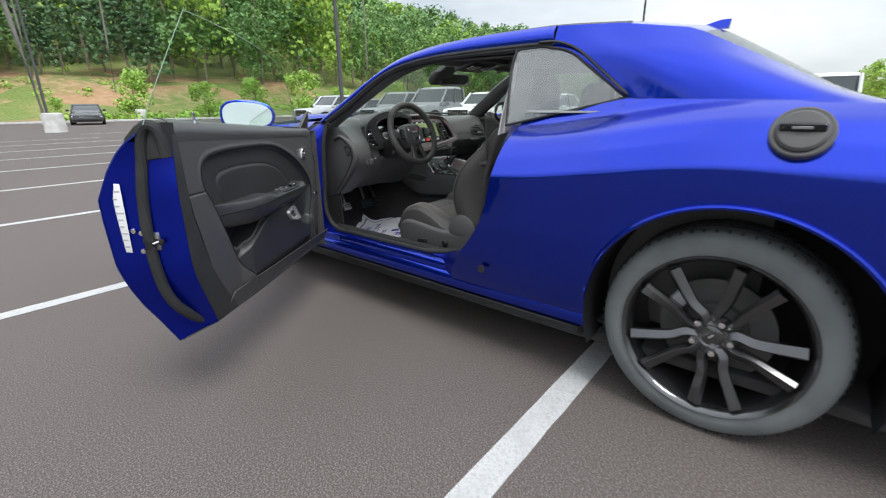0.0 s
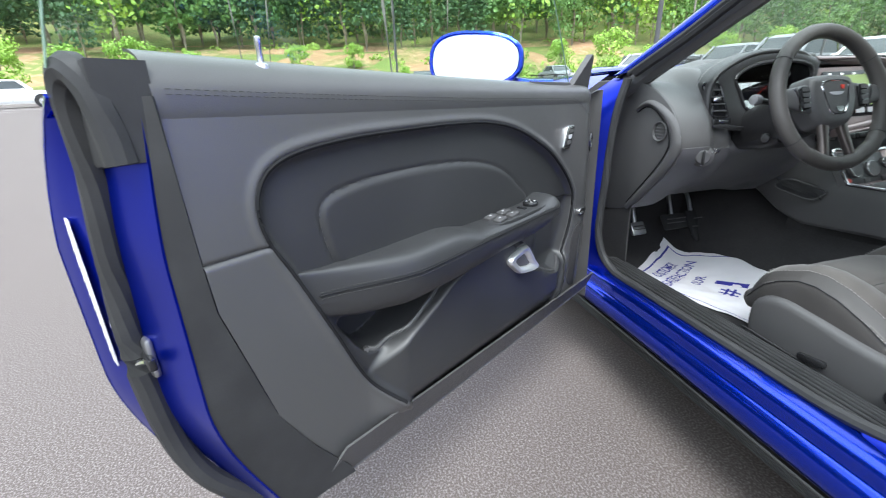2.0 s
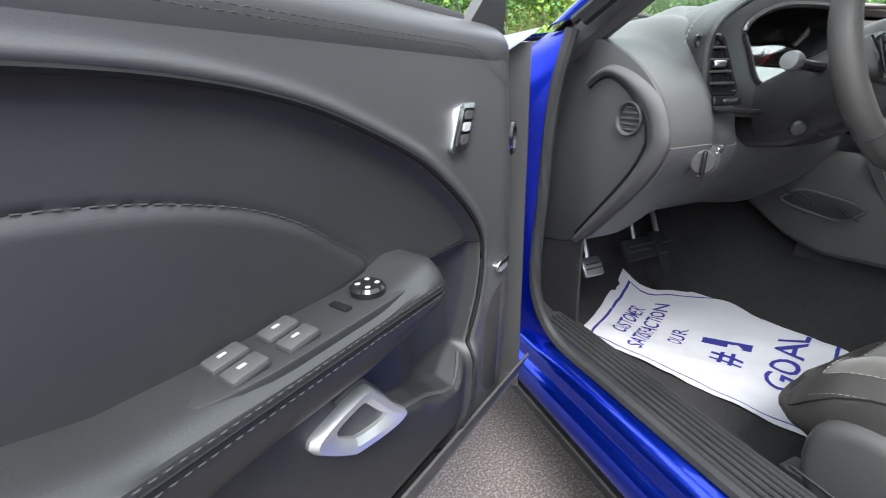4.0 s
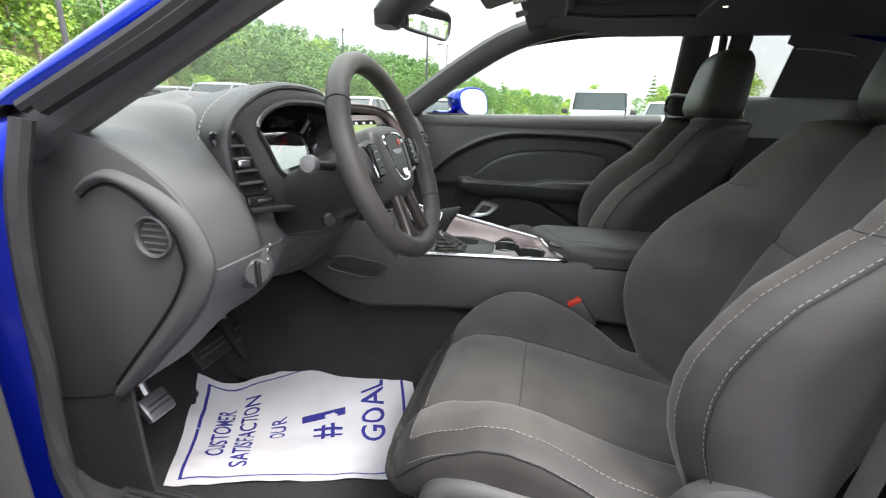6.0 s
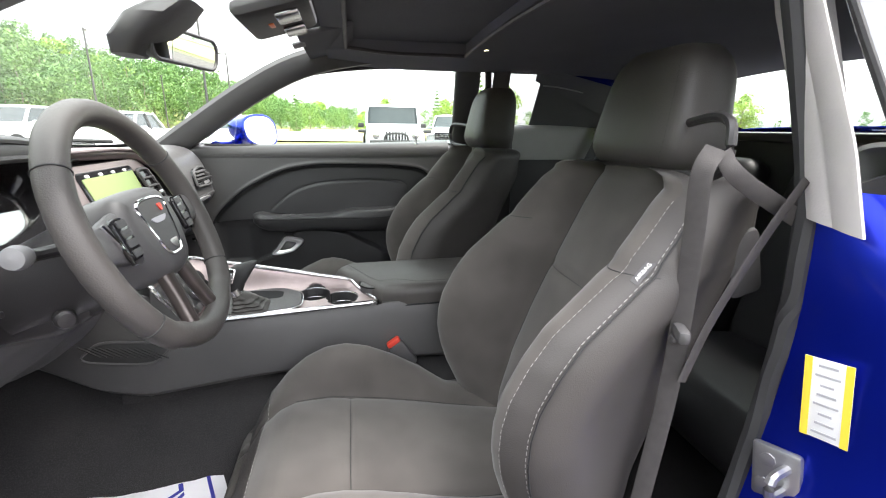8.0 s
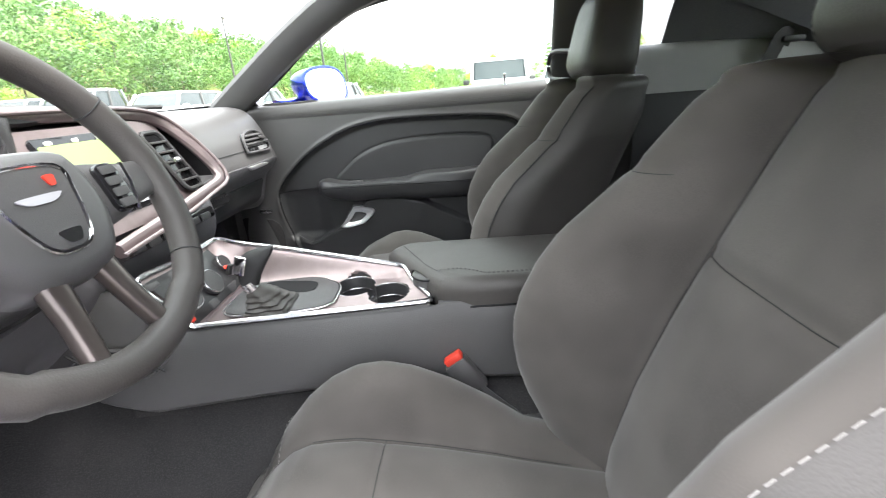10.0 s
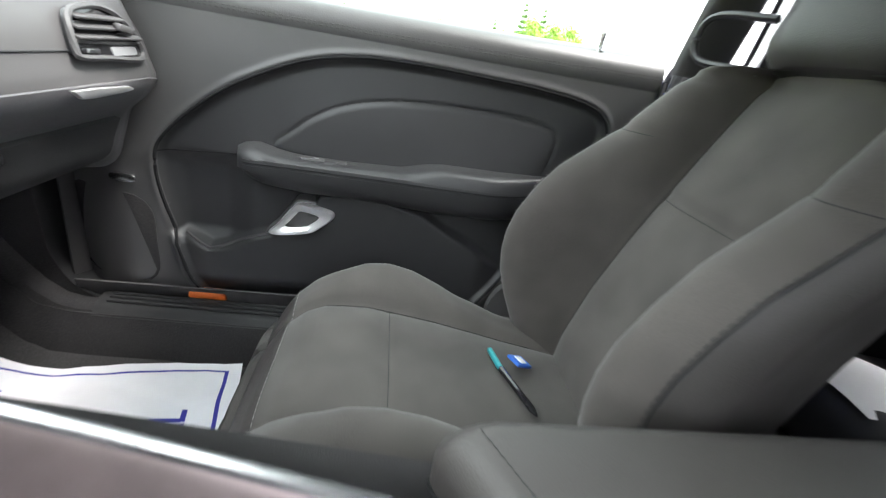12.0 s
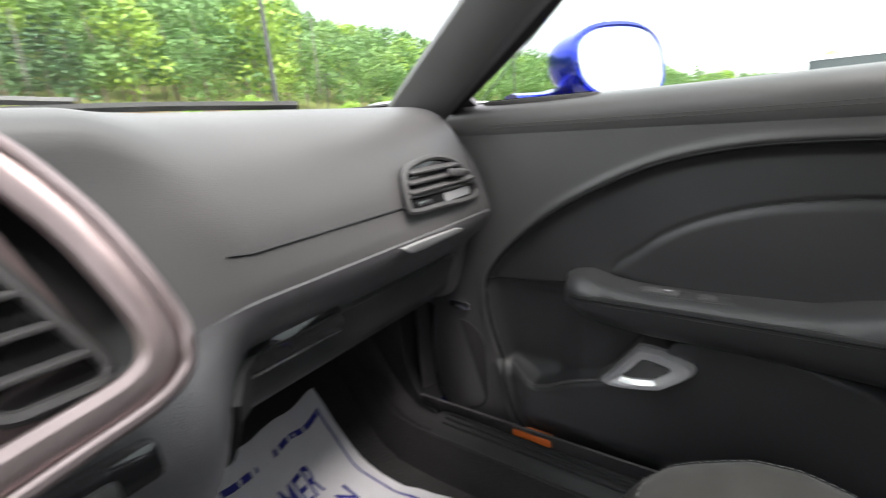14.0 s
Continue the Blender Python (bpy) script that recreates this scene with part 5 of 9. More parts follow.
# end caps beside the doors
for s, prof in ((-1, P_END), (1, P_RIGHT)):
    pts = cr([(a, b, 0) for a, b in prof], 5)
    part("end_cap", slab([(p.x, p.y) for p in pts], lambda a, b, h: (s * h, a, b), 0.7155, 0.7225, 0.003), PLASTIC, dash, "black dashboard end cap")
# broad raised band on the driver's end round a flat panel with the demister
band_out = cr([(2.050, 0.885, 0), (2.028, 0.902, 0), (1.989, 0.909, 0), (1.931, 0.890, 0), (1.884, 0.858, 0), (1.862, 0.819, 0), (1.860, 0.782, 0), (1.900, 0.714, 0), (2.013, 0.596, 0), (2.050, 0.560, 0)], 6)
band_in = cr([(2.050, 0.870, 0), (2.030, 0.882, 0), (2.000, 0.889, 0), (1.960, 0.872, 0), (1.916, 0.834, 0), (1.902, 0.801, 0), (1.904, 0.774, 0), (1.940, 0.716, 0), (2.038, 0.602, 0), (2.056, 0.580, 0)], 6)
bm = bmesh.new()
grid_faces(bm, [[Vector((-0.718 - 0.016 * math.sin(math.pi * min(1.0, 0.08 + 0.92 * k / 8)) ** 0.7, o.x + (i.x - o.x) * k / 8, o.y + (i.y - o.y) * k / 8)) for k in range(9)] for o, i in zip(band_out, band_in)])
# lighter SOFT here stands in for the light that the band faces
part("end_band", solid(bm, 0.003), SOFT, dash, "broad band round the end panel, coloured lighter as if lit")
part("band_groove", tube([(-0.7235, p.x + 0.003, p.y) for p in band_in], 0.0022, 6), MATT_BLACK, dash)
demist = part("demister_vent", lathe([(0.026, -0.02), (0.029, 0.004), (0.027, 0.007), (0.0235, 0.004), (0.023, -0.006), (0.001, -0.008)], (-0.722, 1.944, 0.823), (-1, 0, 0), 32), PLASTIC, dash, "round demister vent with slats")
for k in range(5):
    part("slat", box((-0.723, 1.944, 0.805 + 0.009 * k), (0.005, 0.043 - 0.008 * abs(k - 2), 0.0032), 0.001), PLASTIC, demist)

# instrument hood
HOOD = cr([(-0.588, 1.912, 0.800), (-0.603, 1.922, 0.880), (-0.590, 1.935, 0.952), (-0.530, 1.945, 0.998), (-0.415, 1.952, 1.034), (-0.260, 1.955, 1.034), (-0.165, 1.960, 1.003), (-0.03, 1.962, 1.003), (0.08, 1.957, 1.000),
           (0.148, 1.945, 0.978), (0.172, 1.918, 0.935), (0.186, 1.890, 0.892), (0.190, 1.874, 0.850)], 7)


def hood_sheet(u, v):
    i = u * (len(HOOD) - 1)
    k = min(int(i), len(HOOD) - 2)
    p = HOOD[k].lerp(HOOD[k + 1], i - k)
    c = Vector((p.x * 0.25 - 0.15, p.y, 0.90))
    out = (p - c)
    out.y = 0
    out.normalize()
    # a rolled lip that widens backwards
    q = v * 4
    if q < 1:
        a = math.pi * q
        return p - out * 0.010 * (1 + math.cos(a)) + Vector((0, -0.010 * math.sin(a), 0))
    return p + out * 0.010 * smoothstep(1, 4, q) * (1 - 0.3 * u) + Vector((0, 0.050 * (q - 1), -0.012 * (q - 1) ** 1.5 * smoothstep(0.95, 1.05, p.z) * 0.6))


part("instrument_hood", sheet(hood_sheet, 70, 20, 0.004), TRIM_BLACK, dash, "leather-wrapped instrument hood with stitching")
part("hood_stitch", stitches([hood_sheet(u / 120, 0.42) + Vector((0, 0, 0.004)) for u in range(121)], 0.006, 0.004, 0.0009, (0, -0.3, 1)), THREAD, dash)
# shroud round the gauges
SHR = [(-0.490, 0.957), (-0.460, 0.982), (-0.398, 0.999), (-0.325, 1.002), (-0.258, 0.999), (-0.208, 0.982), (-0.204, 0.940), (-0.226, 0.896), (-0.285, 0.874), (-0.360, 0.866), (-0.436, 0.869), (-0.472, 0.922)]
shp = [(p.x, p.y) for p in cr([(a, b, 0) for a, b in SHR], 4, closed=True)]


def shroud(u, v):
    a, b = shp[int(round(u * len(shp))) % len(shp)]
    k = 1.0 - 0.14 * v
    z = 0.92 + (b - 0.92) * k
    return (-0.355 + (a + 0.355) * k, 1.945 + (0.985 - b) * -0.10 + 0.085 * v, z)


part("cluster_shroud", sheet(shroud, len(shp), 8, 0.002), GLOSS, dash)
part("shroud_lip", tube([shroud(k / len(shp), -0.03) for k in range(len(shp))], 0.006, 8, closed=True), TRIM_BLACK, dash, "black rolled lip round the gauges")
# panel between the shroud and the hood, with an opening
bm = bmesh.new()
hood_open = [(p.x, p.z) for p in HOOD if p.x < -0.15] + [(-0.19, 0.93), (-0.20, 0.86), (-0.25, 0.812), (-0.42, 0.805), (-0.52, 0.815)]
n = len(shp)
outer = []
for a, b in shp:
    d = Vector((a + 0.355, b - 0.92)).normalized()
    best = 0.0
    for (ax, az), (bx, bz) in zip(hood_open, hood_open[1:] + hood_open[:1]):
        ex, ez = bx - ax, bz - az
        den = d.x * ez - d.y * ex
        if abs(den) > 1e-9:
            t = ((ax + 0.355) * ez - (az - 0.92) * ex) / den
            s_ = ((ax + 0.355) * d.y - (az - 0.92) * d.x) / den
            if t > 0 and -1e-6 <= s_ <= 1 + 1e-6:
                best = max(best, t)
    outer.append((-0.355 + d.x * best * 0.985, 0.92 + d.y * best * 0.985))
rows = []
for k in range(6):
    t = k / 5
    row = []
    for (a, b), (c, d) in zip(shp, outer):
        x, z = a + (c - a) * t, b + (d - b) * t
        y0 = 1.945 - (0.985 - b) * 0.10
        y1 = 1.952 - (1.0 - d) * 0.22
        row.append(Vector((x, y0 + (y1 - y0) * t - 0.006 * math.sin(math.pi * t), z)))
    rows.append(row)
grid_faces(bm, rows, wrap_u=True)
part("cluster_bezel", solid(bm, 0.003), TRIM_BLACK, dash)
part("gauge_face", slab([(-0.355 + (a + 0.355) * 0.88, 0.92 + (b - 0.92) * 0.88) for a, b in shp], lambda a, b, h: (a, 2.032 + (0.92 - b) * 0.1 + h, b), 0.0, -0.004), GLOSS, dash)
for x in (-0.415, -0.280):
    g = part("gauge", lathe([(0.052, 0.0), (0.052, 0.006), (0.047, 0.007), (0.046, 0.002), (0.001, 0.002)], (x, 2.026, 0.925), (0, -1, 0.12), 36), PLASTIC, dash, "round gauge with a dark ring")
    part("dial", lathe([(0.045, 0.0), (0.001, 0.001)], (x, 2.0225, 0.9255), (0, -1, 0.12), 30), GLOSS, g)
    for k in range(9):
        a = radians(220 - 32 * k)
        part("tick", box((x + 0.039 * math.cos(a), 2.0195, 0.925 + 0.039 * math.sin(a)), (0.008, 0.001, 0.0018), 0, rot=(0, -math.degrees(a), 0)), WHITE, g)
    part("needle", box((x - 0.014, 2.0185, 0.915), (0.04, 0.001, 0.003), 0.0005, rot=(0, -40, 0)), RED_LAMP, g)
part("cluster_display", box((-0.356, 2.022, 0.925), (0.050, 0.003, 0.06), 0.002), PLASTIC, dash)
part("cluster_lens", sheet(lambda u, v: (-0.482 + (0.272 - 0.012 * v) * u + 0.006 * v, 1.962 + 0.010 * math.cos(math.pi * (u - 0.5)) + 0.030 * v + 0.016 * v * v, 0.870 + 0.118 * v), 16, 12, 0.002), LENS, dash, "tilted clear lens over the gauges")


def smooth2(pts, n=6, closed=True):
    return [(p.x, p.y) for p in cr([(a, b, 0) for a, b in pts], n, closed)]


# air vents
def vent(outline_m, w, h, slats, parent, frame_mat=PLASTIC, skew=0.0, knob=True):
    o = [(a + skew * b, b) for a, b in rounded_rect(w, h, min(w, h) * 0.22, 4)]
    v = part("air_vent", slab(o, lambda a, b, q: outline_m @ Vector((a, q, b)), 0.004, -0.003, 0.002), GLOSS, parent, "black air vent with slats")
    part("frame", tube([outline_m @ Vector((a, -0.004, b)) for a, b in o], 0.0045, 6, closed=True), frame_mat, v)
    for k in range(slats):
        b = -h / 2 + h * (k + 1) / (slats + 1)
        part("slat", box((0, 0, 0), (w * 0.93, 0.016, 0.0035), 0.001), PLASTIC, v).matrix_basis = outline_m @ Matrix.Translation((skew * b, -0.004, b)) @ pose(0, 0, 0, 18, 0, 0)
    if knob:
        part("tab", box((0, 0, 0), (0.022, 0.012, 0.011), 0.003), SATIN, v).matrix_basis = outline_m @ Matrix.Translation((0, -0.012, 0))
    return v


vent(Matrix.Translation((-0.566, 1.926, 0.902)) @ pose(0, 0, 0, -14, 0, -20), 0.046, 0.098, 4, dash, frame_mat=GLOSS, skew=-0.30)
part("vent_switch", box((-0.560, 1.896, 0.846), (0.052, 0.008, 0.016), 0.003, rot=(-14, 0, -16)), GLOSS, dash)
part("vent_mark", box((-0.556, 1.8915, 0.847), (0.026, 0.002, 0.005), 0.0008, rot=(-14, 0, -16)), SATIN, dash)
part("vent_ledge", box((-0.545, 1.888, 0.830), (0.090, 0.022, 0.009), 0.003, rot=(0, 6, -14)), TRIM_BLACK, dash)
# passenger vent: a leaf outline narrowing to its outer end, with a key row below the slats
LEAF = smooth2([(0.496, 0.868), (0.503, 0.906), (0.530, 0.917), (0.572, 0.920), (0.612, 0.911), (0.642, 0.893), (0.664, 0.868), (0.657, 0.855), (0.625, 0.854), (0.560, 0.858), (0.505, 0.860)], 5)


def on_leaf(a, b, h):
    return Vector((a, 1.9425 + 0.22 * (b - 0.855) - h + 0.10 * max(0.0, a - 0.60), b))


leaf = part("air_vent", slab(LEAF, on_leaf, -0.004, 0.004, 0.002), GLOSS, dash, "leaf-shaped black air vent with slats")
part("frame", tube([on_leaf(a, b, 0.005) for a, b in LEAF], 0.0042, 6, closed=True), PLASTIC, leaf)
for k, (x0, x1) in enumerate(((0.501, 0.650), (0.503, 0.636), (0.508, 0.614))):
    b = 0.884 + 0.0115 * k
    part("slat", box(on_leaf((x0 + x1) / 2, b, 0.006), (x1 - x0, 0.014, 0.0036), 0.001, rot=(18, 0, 0)), PLASTIC, leaf)
part("tab", box(on_leaf(0.600, 0.896, 0.014), (0.034, 0.010, 0.010), 0.003, rot=(0, 8, 0)), PLASTIC, leaf)
part("key_bar", tube([on_leaf(x, 0.8785 - 0.02 * (x - 0.5), 0.006) for x in (0.498, 0.55, 0.60, 0.655)], 0.0026, 6), PLASTIC, leaf)
part("vent_wheel", box(on_leaf(0.527, 0.8675, 0.006), (0.026, 0.006, 0.006), 0.002), SATIN, leaf)
part("vent_badge", slab([(p[0] + 0.606, p[1] + 0.866) for p in rounded_rect(0.070, 0.011, 0.004, 3)], on_leaf, 0.003, 0.006), KNOBGREY, leaf)
part("trim_strip", slab([(0.468, 0.823), (0.490, 0.811), (0.514, 0.810), (0.596, 0.812), (0.606, 0.8155), (0.592, 0.820), (0.515, 0.823)], lambda a, b, h: (a, 1.934 + 0.35 * (0.823 - b) - h, b), -0.004, 0.003, 0.001), PEARL, dash, "bright chrome trim strip")
part("pad_seam", tube([dash_point(x, 0.44) + Vector((0, -0.001, 0)) for x in [0.27 + 0.24 * k / 12 for k in range(13)]], 0.0012, 5), RUBBER, dash)
glove = part("glovebox_lid", sheet(lambda u, v: dash_point(0.24 + 0.40 * u, 0.715 + 0.145 * v) + Vector((0, -0.006, 0.003)), 16, 8, 0.008), RUBBER, dash, "black glovebox lid")
part("latch_recess", box((0.342, 1.984, 0.757), (0.125, 0.014, 0.034), 0.006, rot=(-20, 0, 0)), GLOSS, glove)
part("latch", box((0.340, 1.982, 0.7395), (0.118, 0.010, 0.005), 0.002, rot=(-20, 0, 0)), SATIN, glove)

# lamp switch and its neighbours
knob = part("lamp_switch", lathe([(0.030, -0.01), (0.031, 0.004), (0.027, 0.006), (0.021, 0.007), (0.020, 0.024), (0.017, 0.027), (0.001, 0.027)], (-0.628, 1.874, 0.755), (-0.62, -0.78, 0), 28), PLASTIC, dash, "black rotary lamp switch with white marks")
part("grip", box((-0.646, 1.851, 0.755), (0.007, 0.012, 0.040), 0.003, rot=(0, 0, -38)), GLOSS, knob)
for k in range(6):
    a = radians(30 + 48 * k)
    part("mark", box((-0.632 + 0.020 * math.cos(a), 1.868 - 0.016 * math.cos(a), 0.755 + 0.026 * math.sin(a)), (0.003, 0.003, 0.003), 0.0005), GREYPRINT, knob)
for k in range(3):
    part("dimmer_wheel", box((-0.586 + 0.016 * k, 1.882 + 0.005 * k, 0.760 + 0.002 * k), (0.006, 0.008, 0.017), 0.003, rot=(0, 24, 0)), SATIN, dash)

# centre stack: satin surround, touch screen, vent, keys
stack = thing("centre_stack", "satin graphite centre stack with a touch screen", "centre stack")
STK = cr([(-0.175, 1.962, 1.000), (-0.03, 1.955, 0.996), (0.08, 1.948, 0.990), (0.132, 1.938, 0.974), (0.158, 1.912, 0.937), (0.172, 1.886, 0.897), (0.177, 1.866, 0.862), (0.162, 1.858, 0.840), (0.110, 1.860, 0.828), (0.0, 1.864, 0.810), (-0.15, 1.870, 0.788)], 7)
part("surround", tube(STK, 0.012, 10, flat=(0.013, 0.011), up=(0, 1, 0.1)), BEZEL, stack, "satin graphite surround")
part("surround_edge", tube([p + (p - Vector((0.0, p.y, 0.90))).normalized() * 0.008 + Vector((0, -0.014, 0)) for p in STK], 0.004, 8), BEZEL, stack, "rolled satin edge of the surround")
part("face", sheet(lambda u, v: (-0.20 + (0.372 - 0.05 * v) * u, 1.900 + 0.050 * v + 0.0 * u, 0.802 + 0.175 * v), 10, 8, 0.004), BEZEL, stack)
TILT = pose(0, 0, 0, -17, 0, 0)
SCR = Matrix.Translation((-0.045, 1.925, 0.897)) @ TILT
so = [(a - 0.14 * b, b) for a, b in rounded_rect(0.225, 0.142, 0.012, 4)]
part("screen_frame", slab(so, lambda a, b, h: SCR @ Vector((a, h, b)), 0.006, -0.005, 0.002), GLOSS, stack)
part("screen", slab([(a - 0.14 * b, b + 0.010) for a, b in rounded_rect(0.205, 0.096, 0.004, 3)], lambda a, b, h: SCR @ Vector((a, h, b)), -0.004, -0.0065), SCREEN, stack, "lit yellow-green touch screen")
for k in range(4):
    part("key", slab([(a * 1 - 0.075 + 0.05 * k + 0.008, b - 0.053) for a, b in rounded_rect(0.036, 0.016, 0.003, 2)], lambda a, b, h: SCR @ Vector((a, h, b)), -0.004, -0.0075), GREYPRINT if k != 1 else RED, stack)
    part("icon", slab([(a - 0.088 + 0.05 * k, b + 0.062) for a, b in rounded_rect(0.012, 0.006, 0.002, 2)], lambda a, b, h: SCR @ Vector((a, h, b)), -0.004, -0.007), WHITE, stack)
vent(Matrix.Translation((0.108, 1.916, 0.893)) @ TILT, 0.056, 0.125, 5, stack, skew=-0.42)
part("vent_key", box((0.146, 1.893, 0.822), (0.042, 0.006, 0.013), 0.002, rot=(-17, 0, 0)), SATIN, stack)
part("lower_keys", box((0.0, 1.898, 0.772), (0.34, 0.02, 0.026), 0.006, rot=(-12, 0, 0)), GLOSS, stack)
for k in range(7):
    part("button", box((-0.13 + 0.043 * k, 1.886, 0.771), (0.030, 0.008, 0.014), 0.003, rot=(-12, 0, 0)), PLASTIC, stack)

# ---- centre console ----
console = thing("centre_console", "charcoal centre console with satin graphite bezel", "centre console")
B_L = [Vector((-0.091, 1.387, 0.634)), Vector((-0.133, 1.805, 0.627)), Vector((-0.168, 1.861, 0.735))]
B_R = [Vector((0.040, 1.452, 0.651)), Vector((0.081, 1.790, 0.705)), Vector((0.092, 1.866, 0.722))]


def bez(u, v, h=0.0):
    """Console deck: u from driver's to passenger's side, v from the back to the front; the last fifth is the upright control panel."""
    i, t = (0, v / 0.8) if v < 0.8 else (1, (v - 0.8) / 0.2)
    a, b = B_L[i].lerp(B_L[i + 1], t), B_R[i].lerp(B_R[i + 1], t)
    low = b.copy()
    low.z = 0.642 + 0.070 * (t if i else 0.0)
    low.y += 0.012 * i * t
    edge = a.lerp(b, u)
    p = a.lerp(low, u).lerp(edge, max(smoothstep(0.80, 1.0, u), 0.0))
    p.z -= 0.006 * smoothstep(0.0, 0.08, u) * smoothstep(0.0, 0.05, v) * smoothstep(1.0, 0.96, v) * smoothstep(1.0, 0.9, u)
    tilt = smoothstep(0.76, 0.84, v)
    return p + Vector((0, -0.85 * tilt * h, h * (1 - 0.5 * tilt)))


def smooth_loop(pts):
    """Closed outline with rounded corners."""
    q = []
    for i, p in enumerate(pts):
        a, b = Vector(pts[i - 1]), Vector(pts[(i + 1) % len(pts)])
        p = Vector(p)
        s0, s1 = p.lerp(a, 0.3), p.lerp(b, 0.3)
        for k in range(6):
            t = k / 5
            r = s0.lerp(p, t).lerp(p.lerp(s1, t), t)
            q.append((r.x, r.y))
    return q


def console_ring(y):
    t = smoothstep(1.36, 1.42, y)
    xl = -0.103 - 0.1075 * max(0.0, min(y, 1.9) - 1.4) + 0.06 * smoothstep(1.95, 2.26, y)
    xr = 0.125 - 0.015 * t
    zl = 0.648 + (0.637 - 0.648) * t + 0.085 * smoothstep(1.80, 1.87, y)
    zr = 0.648 + (0.632 - 0.648) * t + 0.150 * max(0.0, min(y, 1.87) - 1.4)
    dip = 0.10 * smoothstep(1.375, 1.40, y) * smoothstep(1.92, 1.88, y)
    top = [Vector((xl + (xr - xl) * k / 8, y, zl + (zr - zl) * k / 8 - dip * (0 < k < 8))) for k in range(9)]
    low = interp(y, [(1.0, 0.50), (1.4, 0.515), (1.68, 0.512), (1.88, 0.500), (1.96, 0.520), (2.05, 0.560), (2.26, 0.63)])
    return [Vector((xl + 0.045, y, low - 0.012)), Vector((xl - 0.014, y, low - 0.006)), Vector((xl - 0.022, y, low + 0.004)), Vector((xl - 0.022, y, low + 0.02)), Vector((xl - 0.012, y, zl - 0.030)), Vector((xl - 0.004, y, zl - 0.008))] + top + \
           [Vector((xr + 0.004, y, zr - 0.012)), Vector((xr + 0.02, y, low + 0.02)), Vector((xr + 0.015, y, low - 0.006)), Vector((xr - 0.04, y, low - 0.012))]


for s in (-1, 1):
    part("lower_side", sheet(lambda u, v: ((-0.075 - 0.1 * max(0.0, 1.02 + 0.93 * u - 1.4) - 0.035 * (1 - v) if s < 0 else 0.10 + 0.04 * (1 - v)), 1.02 + 0.93 * u, 0.24 + 0.29 * v), 16, 6, 0.004), CARPET, console, "black carpeted console side")
part("body", loft([console_ring(1.02 + 1.24 * i / 52) for i in range(53)]), PLASTIC, console, "charcoal grained console body")
# bezel deck as a frame with wells
def deck(u0, u1, v0, v1, h=0.012, n=8):
    return sheet(lambda a, b: bez(u0 + (u1 - u0) * a, v0 + (v1 - v0) * b, h), n, n)


CUPS = [Vector((-0.004, 1.544)), Vector((-0.038, 1.474))]
CUP_R = 0.040


def to_cup(x, y):
    return min((Vector((x, y)) - c).length for c in CUPS) - CUP_R


def bezel_plate(n=64):
    """Deck sheet with the joined cup wells cut through it."""
    bm = bmesh.new()
    rows = []
    for j in range(n + 1):
        row = []
        for i in range(n + 1):
            p = bez(i / n, j / n, 0.012)
            q = to_cup(p.x, p.y)
            if abs(q) < 0.0035:
                c = min(CUPS, key=lambda k: (Vector((p.x, p.y)) - k).length)
                r = (Vector((p.x, p.y)) - c).normalized() * CUP_R
                p = Vector((c.x + r.x, c.y + r.y, p.z))
            row.append(p)
        rows.append(row)
    grid_faces(bm, rows)
    gone = [f for f in bm.faces if to_cup(*f.calc_center_median().xy) < -0.0004]
    bmesh.ops.delete(bm, geom=gone, context="FACES")
    return bm


part("bezel", bezel_plate(), BEZEL, console, "satin graphite dished bezel plate")
part("bezel_skirt", sheet(lambda u, v: bez(0, 0.01 + 0.98 * u, 0.012) + Vector((-0.010 * v, 0, -0.030 * v)), 24, 3, 0.002), PLASTIC, console)
rimp = [bez(0, v, 0.013) for v in (0.04, 0.2, 0.4, 0.6, 0.75, 0.82, 0.9, 0.97)] + [bez(u, 1, 0.013) for u in (0.06, 0.3, 0.7, 0.94)] + [bez(1, v, 0.013) for v in (0.97, 0.9, 0.8, 0.6, 0.4, 0.2, 0.04)] + [bez(u, 0, 0.013) for u in (0.94, 0.7, 0.3, 0.06)]
part("bezel_edge", tube(cr(rimp, 3, closed=True), 0.0055, 8, closed=True), SATIN, console, "bright satin bezel edge")
# cup holders: two joined dark wells with bright rims
away = math.atan2(CUPS[1].y - CUPS[0].y, CUPS[1].x - CUPS[0].x)
well = []
for c, a0 in ((CUPS[0], away), (CUPS[1], away + math.pi)):
    well += [(c.x + CUP_R * math.cos(a0 + radians(24 + 312 * k / 26)), c.y + CUP_R * math.sin(a0 + radians(24 + 312 * k / 26))) for k in range(27)]
mx, my = (CUPS[0] + CUPS[1]) / 2


def cup_level(x, y):
    return 0.6365 + 0.07 * (x + 0.10)


bm = bmesh.new()
rows = grid_faces(bm, [[Vector((mx + (x - mx) * k, my + (y - my) * k, cup_level(x, y) + h)) for x, y in well] for k, h in ((1.02, 0.001), (1.0, 0.0), (0.98, -0.004), (0.95, -0.04), (0.92, -0.075))], wrap_u=True)
bm.faces.new(rows[-1])
cup = part("cup_holder", bm, VINYL, console, "deep black joined cup holders")
part("rim", tube([(x, y, cup_level(x, y) + 0.0005) for x, y in well], 0.0009, 6, closed=True), SATIN, cup)
for c in CUPS:
    part("inner_ring", tube([(c.x + 0.036 * math.cos(a), c.y + 0.036 * math.sin(a), cup_level(c.x, c.y) - 0.020) for a in [2 * math.pi * k / 32 for k in range(32)]], 0.0009, 6, closed=True), SATIN, cup)
